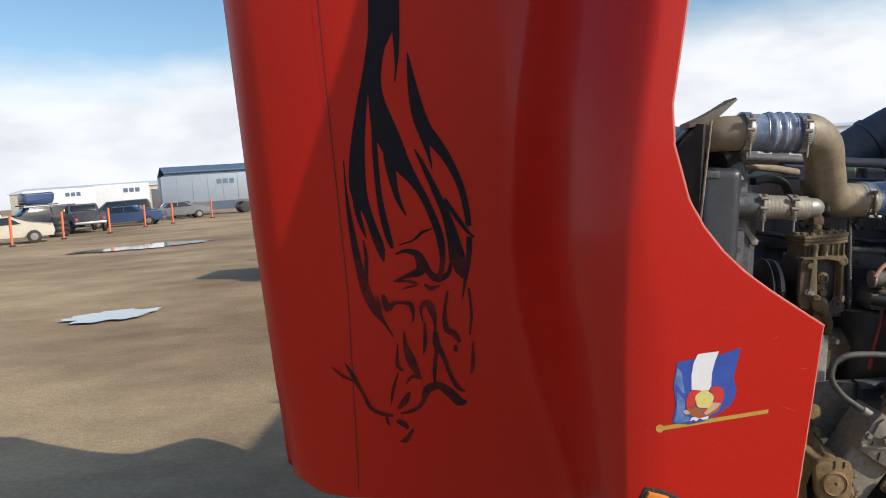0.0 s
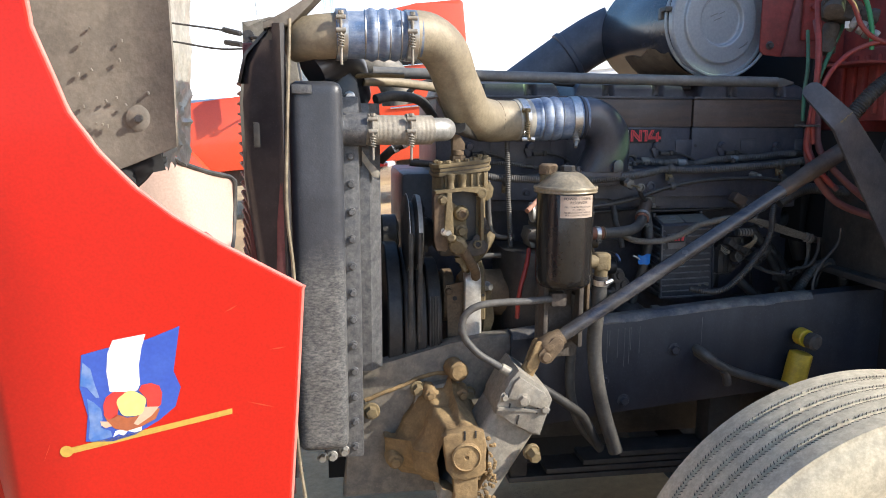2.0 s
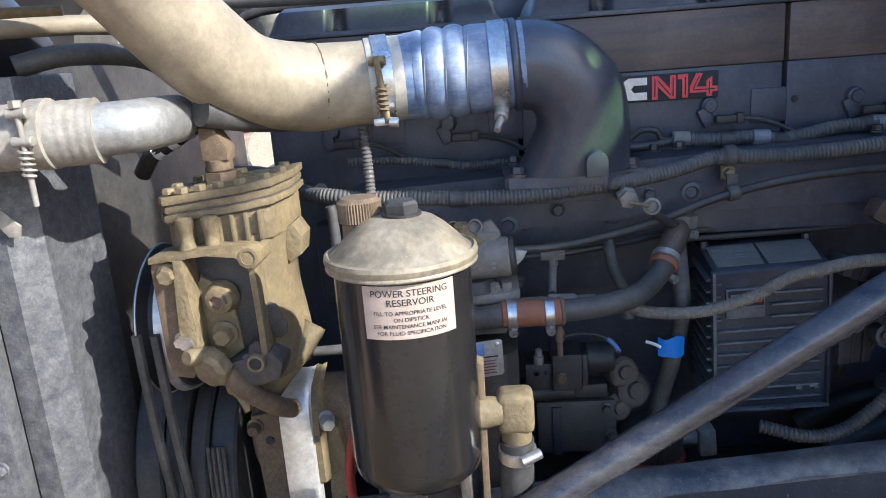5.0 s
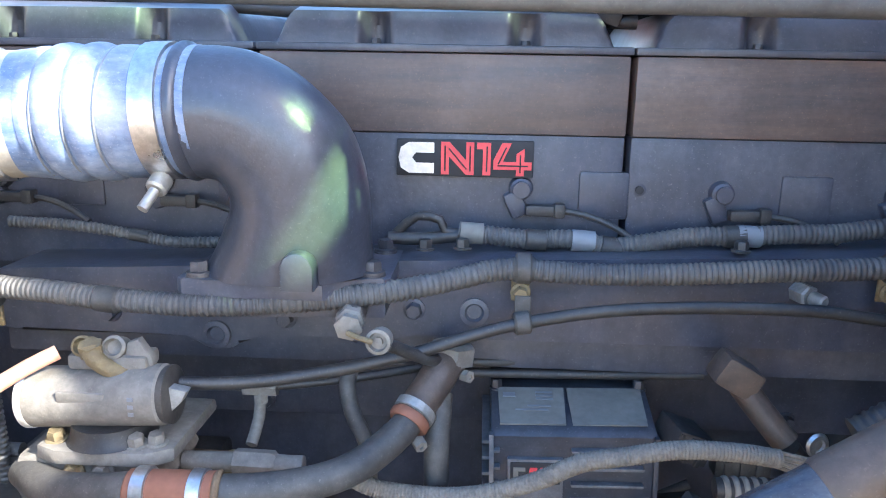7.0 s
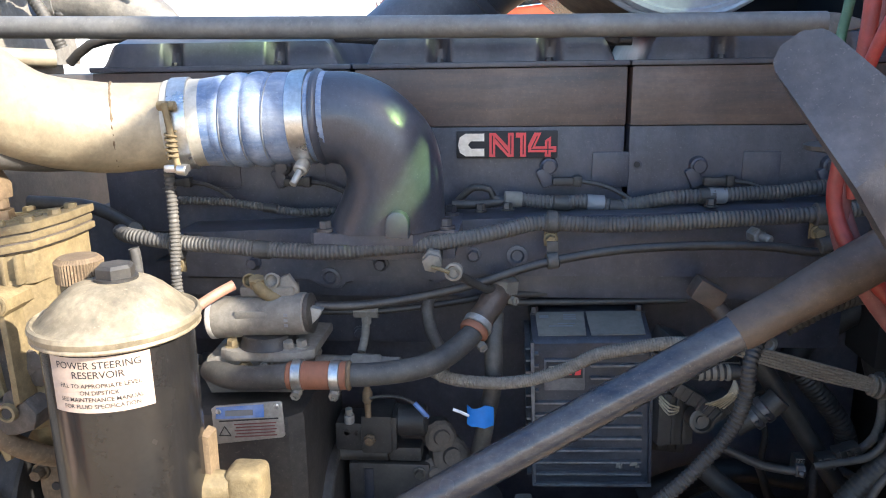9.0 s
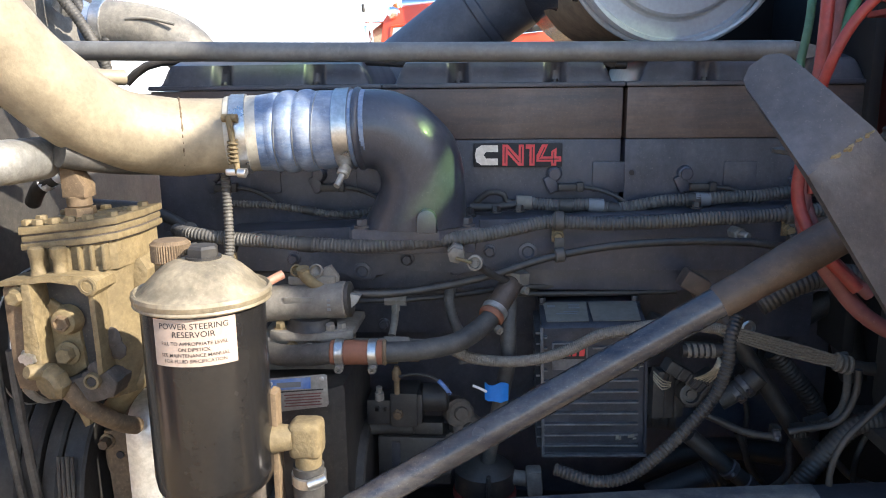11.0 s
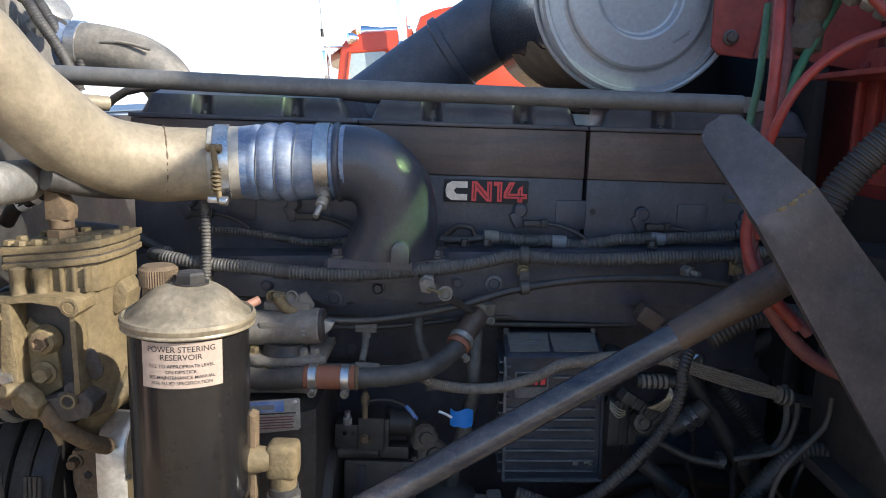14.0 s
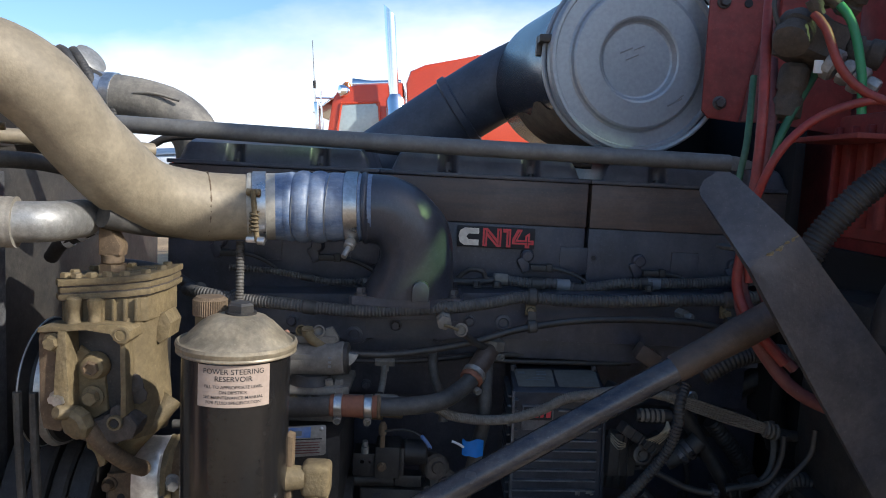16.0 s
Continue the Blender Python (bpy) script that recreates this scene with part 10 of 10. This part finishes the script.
# ---- more lines at the back of the bay ----
hose("bay_cable", [(2.437, 2.740, 1.259), (2.434, 2.740, 1.213), (2.413, 2.740, 1.146), (2.390, 2.740, 1.093), (2.381, 2.740, 1.044), (2.389, 2.740, 0.994)], 0.0045, BLACK, "thin black cable hanging below the firewall", "cable")
hose("bay_cable", [(2.267, 2.920, 1.102), (2.279, 2.920, 1.053), (2.277, 2.920, 1.003), (2.293, 2.920, 0.951), (2.315, 2.920, 0.923)], 0.005, BLACK, "thin black cable behind the control module", "cable")
hose("bay_cable", [(2.138, 2.900, 1.144), (2.099, 2.900, 1.119), (2.121, 2.900, 1.087), (2.177, 2.900, 1.079), (2.227, 2.900, 1.110)], 0.0055, LOOM, "dusty taped lead beside the control module", "cable")
hose("bay_pipe", [(2.435, 2.980, 1.253), (2.386, 2.980, 1.220), (2.341, 2.980, 1.181), (2.333, 2.980, 1.124)], 0.022, DARKHOSE, "dark dusty pipe at the back of the bay", "pipe")
hose("bay_pipe", [(2.460, 2.960, 1.339), (2.455, 2.960, 1.264), (2.453, 2.960, 1.188), (2.477, 2.960, 1.111)], 0.026, DARKHOSE, "dark dusty pipe at the back of the bay", "pipe")
hose("bay_pipe", [(2.092, 2.940, 0.926), (2.169, 2.940, 0.962), (2.248, 2.940, 0.978), (2.350, 2.940, 0.967)], 0.02, DARKHOSE, "dark dusty pipe at the back of the bay", "pipe")
hose("bay_pipe", [(2.132, 2.900, 0.896), (2.186, 2.900, 0.943), (2.242, 2.900, 0.958)], 0.016, RUSTY, "dark dusty pipe at the back of the bay", "pipe")
hose("bay_cable", [(2.367, 2.780, 1.220), (2.377, 2.780, 1.172), (2.372, 2.780, 1.127), (2.347, 2.780, 1.101), (2.311, 2.780, 1.087)], 0.006, LOOM, "grey taped lead with tan joints", "cable")
hose("bay_cable", [(2.292, 2.860, 0.928), (2.334, 2.860, 0.973), (2.335, 2.860, 1.032), (2.384, 2.860, 1.023), (2.439, 2.860, 0.969), (2.491, 2.860, 0.948)], 0.0065, LOOM, "grey taped lead with tan joints", "cable")
for p, size, turn in (((2.246, 2.860, 1.139), (0.034, 0.03, 0.05), -25), ((2.178, 2.860, 1.194), (0.06, 0.025, 0.022), 0), ((2.332, 2.770, 1.110), (0.034, 0.022, 0.016), -20), ((2.306, 2.770, 1.095), (0.024, 0.022, 0.018), -10), ((2.270, 2.770, 1.091), (0.014, 0.02, 0.022), 0), ((2.171, 2.880, 1.105), (0.03, 0.03, 0.03), 30), ((2.123, 2.900, 1.060), (0.05, 0.03, 0.045), 5)):
    bm = B()
    box(bm, p, size, 0.003, R(0, turn, 0))
    for k in (-1, 0, 1):
        box(bm, (p[0] + k * size[0] * 0.28, p[1] - size[1] * 0.5, p[2]), (size[0] * 0.14, 0.006, size[2] * 0.8), 0.001, R(0, turn, 0))
    single("wire_connector", bm, BLACK, "dark ribbed plastic wire connector", "connector", p, "connectors")
bm = B()
lathe(bm, (2.226, 2.800, 1.252), (0.3, -1, 0), [(0.011, 0), (0.013, 0.003), (0.011, 0.006), (0.007, 0.006), (0.006, 0.003)], 20)
single("lifting_eye", bm, STEEL, "small bright steel eye on a line", "ring", (2.226, 2.800, 1.252))

# ---- the yard: neighbouring truck, vehicles, posts, buildings ----
I4 = Matrix()
ft = thing("neighbour_truck", (1.0, 14.6, 0), "orange-red conventional truck with sleeper and chrome stacks", "truck", frame_of=I4)


def fbox(name, c, s, mat, bev=0.03, label="", parent=ft, rot=None):
    bm = B()
    box(bm, c, s, bev, rot, 3)
    return part(name, bm, mat, parent, label)


FY = 14.0
bm = B()
prism(bm, [(-2.6, 0.9), (-2.6, 1.95), (-2.45, 2.08), (-0.2, 2.18), (0.12, 2.16), (0.12, 0.9)], "y", FY + 0.25, FY + 1.75, 0.06)
part("bonnet", bm, RED_FAR, ft, "long orange-red bonnet")
bm = B()
prism(bm, [(0.05, 0.8), (0.05, 2.18), (0.20, 2.86), (0.32, 3.00), (0.60, 3.06), (1.36, 3.06), (1.36, 0.8)], "y", FY, FY + 2.0, 0.06)
part("cab_body", bm, RED_FAR, ft, "orange-red cab")
bm = B()
prism(bm, [(1.42, 0.8), (1.42, 3.05), (1.50, 3.24), (1.75, 3.33), (2.6, 3.44), (3.40, 3.46), (3.46, 3.40), (3.46, 0.8)], "y", FY - 0.02, FY + 2.05, 0.08)
part("sleeper", bm, RED_FAR, ft, "tall orange-red sleeper box")
bm = B()
prism(bm, [(0.24, 2.20), (0.94, 2.20), (0.94, 2.68), (0.90, 2.74), (0.36, 2.74)], "y", FY - 0.012, FY + 0.02, 0.004)
part("side_window", bm, WINDOWPALE, ft, "pale reflecting side window")
bm = B()
for a, b in (((0.22, 2.18), (0.96, 2.18)), ((0.96, 2.18), (0.96, 2.76)), ((0.96, 2.76), (0.34, 2.76)), ((0.34, 2.76), (0.22, 2.18))):
    cyl(bm, (a[0], FY - 0.01, a[1]), (b[0], FY - 0.01, b[1]), 0.022, seg=8)
part("window_frame", bm, RED_FAR, ft)
bm = B()
prism(bm, [(2.15, 2.42), (2.70, 2.42), (2.70, 2.66), (2.15, 2.66)], "y", FY - 0.04, FY - 0.01, 0.02)
part("sleeper_window", bm, DARKGLASS, ft)
for z in (2.42, 2.66):
    fbox("window_trim", (2.425, FY - 0.035, z), (0.60, 0.02, 0.02), CHROME, 0.005)
bm = B()
cyl(bm, (2.0, FY - 0.05, 1.72), (2.9, FY - 0.05, 1.72), 0.018, seg=10)
part("grab_rail", bm, CHROME, ft)
for x, y, zt in ((1.22, FY - 0.22, 4.22), (1.13, FY + 2.2, 4.15)):
    bm = B()
    lathe(bm, (x, y, 1.2), (0, 0, 1), [(0.085, 0), (0.085, zt - 1.3), (0.085, zt - 1.25)], 24)
    for v in bm.verts:
        if v.co.z > zt - 0.4:
            v.co.z += (x - v.co.x) * 1.1
    part("exhaust_pipe", bm, CHROME, ft, "polished exhaust stack with slanted tip")
    bm = B()
    lathe(bm, (x + 0.02, y, 1.0), (0, 0, 1), [(0.13, 0), (0.16, 0.02), (0.16, 1.75), (0.10, 1.85)], 24)
    part("stack_guard", bm, CHROME, ft, "perforated bright stack guard")
bm = B()
prism(bm, [(-0.12, 2.62), (0.24, 2.86), (0.24, 2.90), (-0.14, 2.65)], "y", FY + 0.02, FY + 1.98, 0.008)
part("sun_visor", bm, CHROME, ft, "stainless sun visor")
for y in (FY + 0.3, FY + 1.0, FY + 1.7):
    bm = B()
    lathe(bm, (0.42, y, 3.04), (-0.1, 0, 1), [(0.08, 0), (0.07, 0.07), (0.03, 0.10)], 16)
    part("roof_marker", bm, AMBER, ft, "amber roof marker")
bm = B()
lathe(bm, (0.62, FY + 0.5, 3.12), (-1, 0, 0), [(0.04, -0.7), (0.05, -0.2), (0.10, 0.1), (0.10, 0.12)], 20)
part("air_horn", bm, CHROME, ft, "chrome air horn")
bm = B()
lathe(bm, (0.40, FY + 0.02, 2.96), (-1, -0.4, 0), [(0.05, -0.1), (0.10, 0.0), (0.10, 0.08), (0.04, 0.10)], 20)
part("spot_lamp", bm, CHROME, ft)
bm = B()
cyl(bm, (-0.05, FY - 0.25, 2.15), (-0.05, FY - 0.25, 3.0), 0.016, seg=10)
cyl(bm, (0.05, FY - 0.25, 2.15), (0.05, FY - 0.25, 2.95), 0.016, seg=10)
cyl(bm, (-0.05, FY - 0.25, 2.15), (0.1, FY, 2.15), 0.016, seg=10)
cyl(bm, (-0.05, FY - 0.25, 2.85), (0.2, FY, 2.85), 0.016, seg=10)
part("mirror_bracket", bm, CHROME, ft)
fbox("mirror", (-0.02, FY - 0.27, 2.52), (0.07, 0.20, 0.52), CHROME, 0.02)
bm = B()
cyl(bm, (-0.04, FY - 0.25, 3.0), (-0.04, FY - 0.25, 3.12), 0.025, seg=10)
cyl(bm, (-0.04, FY - 0.25, 3.1), (-0.03, FY - 0.25, 3.75), 0.005, seg=6)
part("antenna", bm, BLACK, ft)
bm = B()
for i in range(7):
    lathe(bm, (-2.0 + 0.0 * i, FY + 0.1, 0.52), (0, 1, 0), [(0.3, 0), (0.52, 0.01), (0.52, 0.28), (0.3, 0.29)], 40)
    break
part("front_tyre", bm, TYRE, ft)
for x in (4.6, 5.9):
    bm = B()
    lathe(bm, (x, FY + 0.0, 0.52), (0, 1, 0), [(0.3, 0), (0.52, 0.01), (0.52, 0.58), (0.3, 0.59)], 40)
    part("rear_tyre", bm, TYRE, ft)
bm = B()
prism(bm, [(-2.75, 0.95), (-2.55, 1.30), (-2.0, 1.45), (-1.45, 1.30), (-1.2, 0.95), (-1.1, 0.62), (-1.25, 0.62), (-1.4, 1.0), (-2.0, 1.18), (-2.6, 0.95)], "y", FY - 0.02, FY + 0.5, 0.03)
part("front_fender", bm, RED_FAR, ft)
fbox("frame_rail", (2.2, FY + 1.0, 0.75), (9.0, 0.9, 0.28), BLACK, 0.02)
fbox("fuel_tank", (1.4, FY + 0.25, 0.68), (1.3, 0.5, 0.6), CHROME, 0.2)


CAR_SHAPES = {
    "pickup": ([(-2.75, 0.50), (-2.75, 0.98), (-2.62, 1.10), (-1.25, 1.17), (-0.62, 1.74), (0.55, 1.78), (0.78, 1.22), (2.68, 1.20), (2.72, 0.55), (2.30, 0.50)], [(-1.05, 1.20), (-0.56, 1.66), (0.48, 1.70), (0.66, 1.22)], 0.40),
    "wagon": ([(-2.45, 0.45), (-2.50, 1.02), (-2.35, 1.12), (-1.30, 1.20), (-0.78, 1.80), (2.20, 1.86), (2.42, 1.20), (2.48, 0.50), (2.1, 0.45)], [(-1.12, 1.24), (-0.70, 1.72), (2.10, 1.76), (2.28, 1.24)], 0.38),
    "sedan": ([(-2.55, 0.32), (-2.58, 0.72), (-2.45, 0.88), (-1.30, 0.96), (-0.72, 1.40), (0.62, 1.43), (1.35, 1.00), (2.50, 0.92), (2.58, 0.60), (2.50, 0.32)], [(-1.10, 0.98), (-0.66, 1.34), (0.56, 1.36), (1.12, 1.00)], 0.33),
}


def car(x, y, turn, mat, label, shape="pickup"):
    m = pose(x, y, 0, 0, 0, turn)
    side, glass, wr = CAR_SHAPES[shape]
    kind = {"pickup": "pickup_truck", "wagon": "wagon", "sedan": "sedan"}[shape]
    t = thing(kind, (0, 0, 0), label, kind.replace("_", " "), "parked vehicles", m)
    bm = B()
    prism(bm, side, "y", -0.93, 0.93, 0.08)
    for v in bm.verts:
        if v.co.z > 1.05 * side[3][1]:
            v.co.y *= 1 - 0.20 * (v.co.z - side[3][1])
    part("body", bm, mat, t)
    for s_ in (-1, 1):
        bm = B()
        prism(bm, glass, "y", s_ * 0.925, s_ * 0.94, 0.004)
        for v in bm.verts:
            v.co.y *= 1 - 0.20 * (v.co.z - side[3][1])
        part("side_glass", bm, DARKGLASS, t)
        bm = B()
        box(bm, ((glass[0][0] + glass[3][0]) / 2, s_ * 0.90, (glass[0][1] + glass[1][1]) / 2), (0.07, 0.05, glass[1][1] - glass[0][1] + 0.04), 0.01)
        part("door_pillar", bm, mat, t)
    x_r = side[-3][0]
    bm = B()
    box(bm, ((side[5][0] + side[6][0]) / 2 + 0.02, 0, (side[5][1] + side[6][1]) / 2 + 0.02), (0.04, 1.45, 0.36), 0.01, R(0, -25, 0))
    part("rear_window", bm, DARKGLASS, t)
    bm = B()
    box(bm, ((side[3][0] + side[4][0]) / 2 - 0.02, 0, (side[3][1] + side[4][1]) / 2 + 0.02), (0.04, 1.5, 0.62), 0.01, R(0, 50, 0))
    part("windscreen", bm, DARKGLASS, t)
    for wx in (-1.7, 1.62):
        for wy in (-0.95, 0.95):
            bm = B()
            lathe(bm, (wx, wy - 0.11, wr), (0, 1, 0), [(wr * 0.55, 0), (wr, 0.02), (wr, 0.2), (wr * 0.55, 0.22)], 28)
            wheel = part("wheel", bm, BLACK, t)
            bm = B()
            lathe(bm, (wx, wy - 0.12, wr), (0, 1, 0), [(wr * 0.3, 0), (wr * 0.55, 0.01), (wr * 0.55, 0.23), (wr * 0.3, 0.24)], 20)
            part("hubcap", bm, CAST, wheel)
    for bx in (side[0][0], x_r):
        bm = B()
        box(bm, (bx, 0, wr + 0.20), (0.14, 1.8, 0.16), 0.05)
        part("bumper", bm, STEEL, t)
    for wy in (-0.78, 0.78):
        bm = B()
        box(bm, (x_r + 0.01, wy, wr + 0.44), (0.05, 0.16, 0.16), 0.01)
        part("tail_lamp", bm, BADGERED, t)
    return t


car(-24.0, 36.6, 32, CREAM, "cream white older sedan parked side-on", "sedan")
car(-29.3, 49.0, 50, CARDARK, "dark blue wagon with a loaded roof rack", "wagon")
car(-25.2, 47.0, -52, CARDARK, "dark pickup parked tail out", "pickup")
car(-24.6, 51.8, 14, CARBLUE, "blue sedan parked in the row", "sedan")
car(-28.0, 57.5, 26, CARDARK, "dark wagon in the second row", "wagon")
car(-24.6, 60.5, 30, CARGREY, "silver grey sedan down the row", "sedan")
car(-35.5, 52.5, 36, WHITE, "white pickup in the second row", "pickup")
car(-40.0, 57.0, 36, WHITE, "white wagon in the far row", "wagon")
car(-33.0, 57.5, 34, CARGREY, "grey pickup in the second row", "pickup")
load = thing("roof_load", (-29.3, 49.0, 1.95), "blue tarpaulin bundle tied on a roof rack", "bundle", frame_of=I4)
bm = B()
box(bm, (-29.3, 49.0, 2.35), (1.9, 1.3, 0.75), 0.2, R(0, 0, 50), 3)
part("tarpaulin", rough(bm, 0.08, 2.2, 1), CARBLUE, load)
bm = B()
box(bm, (-29.3, 49.0, 1.93), (2.2, 1.5, 0.08), 0.02, R(0, 0, 50))
part("rack", bm, BLACK, load)
stack = thing("tyre_stack", (-24.2, 42.4, 0.0), "stack of three used tyres on the dirt", "tyres", frame_of=I4)
for k in range(3):
    bm = B()
    lathe(bm, (-24.2 + 0.03 * k, 42.4, 0.30 * k), (0, 0, 1), [(0.30, 0.02), (0.46, 0.0), (0.52, 0.08), (0.52, 0.22), (0.46, 0.30), (0.30, 0.28)], 28)
    part("tyre", bm, BLACK, stack)


def post(x, y):
    t = thing("marker_post", (x, y, 0), "orange plastic marker post in the dirt", "marker post", "marker posts", I4)
    bm = B()
    lathe(bm, (x, y, 0), (0.02, 0, 1), [(0.06, 0), (0.055, 0.02), (0.065, 1.40), (0.045, 1.46)], 14)
    part("tube", bm, POSTORANGE, t)
    bm = B()
    lathe(bm, (x, y, 0), (0, 0, 1), [(0.16, 0), (0.16, 0.05), (0.07, 0.08)], 14)
    part("foot", bm, BLACK, t)


for x, y in ((-21.8, 34.3), (-21.8, 38.7), (-20.9, 41.9), (-21.6, 48.0), (-20.8, 50.5), (-20.6, 57.5)):
    post(x, y)


def trailer(x, y, turn, L, H, mat, label):
    m = pose(x, y, 0, 0, 0, turn)
    t = thing("box_trailer", (0, 0, 0), label, "trailer", "trailers", m)
    bm = B()
    box(bm, (0, 0, 1.2 + H / 2), (L, 2.5, H), 0.04)
    part("box", bm, mat, t)
    n = int(L / 1.2)
    for i in range(n + 1):
        bm = B()
        box(bm, (-L / 2 + L * i / n, -1.265, 1.2 + H / 2), (0.06, 0.03, H - 0.1), 0.01)
        part("side_post", bm, mat, t)
    for i in range(3):
        bm = B()
        box(bm, (0.3 + 0.55 * i, -1.275, 1.2 + H * 0.72), (0.42, 0.015, 0.42), 0)
        part("lettering_bar", bm, BLUEROOF, t)
    for wx in (-L / 2 + 1.2, -L / 2 + 2.4, L / 2 - 2.0):
        bm = B()
        lathe(bm, (wx, -1.2, 0.5), (0, 1, 0), [(0.3, 0), (0.5, 0.02), (0.5, 2.3), (0.3, 2.4)], 24)
        part("axle_wheels", bm, BLACK, t)
    return t


trailer(-23.5, 66.5, 30, 9.0, 2.4, TRAILERGREY, "blue-grey enclosed trailer beyond the parked vehicles")
trailer(-36.0, 75.0, 28, 5.0, 2.3, WHITE, "short white box trailer behind the parked vehicles")
trailer(-46.0, 82.0, 30, 8.0, 2.4, WHITE, "white box trailer far across the yard")


def shed(x, y, turn, w, d, h, wall, roof, label):
    m = pose(x, y, 0, 0, 0, turn)
    t = thing("warehouse", (0, 0, 0), label, "building", "far buildings", m)
    bm = B()
    box(bm, (0, 0, h / 2), (w, d, h), 0.02)
    part("wall", bm, wall, t)
    bm = B()
    prism(bm, [(-d / 2 - 0.3, h), (0, h + 0.9), (d / 2 + 0.3, h), (d / 2 + 0.3, h + 0.15), (0, h + 1.05), (-d / 2 - 0.3, h + 0.15)], "x", -w / 2 - 0.3, w / 2 + 0.3)
    part("roof", bm, roof, t)
    for i in range(int(w / 6)):
        bm = B()
        box(bm, (-w / 2 + 3 + 6 * i, -d / 2 - 0.02, 1.9), (3.2, 0.08, 3.6), 0.01)
        part("roller_door", bm, CARGREY, t)
    return t


shed(-26.0, 100.0, 26, 30, 16, 4.6, BLUEROOF, BLUEROOF, "dark blue-grey warehouse with low roof")
shed(-70.0, 150.0, 12, 40, 18, 4.5, CREAM, WHITE, "cream warehouse far off")
shed(-10.0, 120.0, -4, 16, 12, 5.0, CREAM, CREAM, "cream shed far off")
shed(60.0, 170.0, -10, 70, 25, 6.5, WHITE, WHITE, "long white warehouse far off")
shed(12.0, 95.0, 0, 24, 12, 4.2, CREAM, BLUEROOF, "low cream warehouse far off")
# utility poles
for x, y, h in ((33.5, 62.0, 16.0),):
    t = thing("utility_pole", (x, y, 0), "wooden utility pole with crossarm", "utility pole", "utility poles", I4)
    bm = B()
    cyl(bm, (x, y, 0), (x, y, h), 0.14, 0.10, 12)
    part("pole", bm, RUSTY, t)
    bm = B()
    box(bm, (x, y, h - 0.6), (2.2, 0.12, 0.12), 0.01)
    part("crossarm", bm, RUSTY, t)
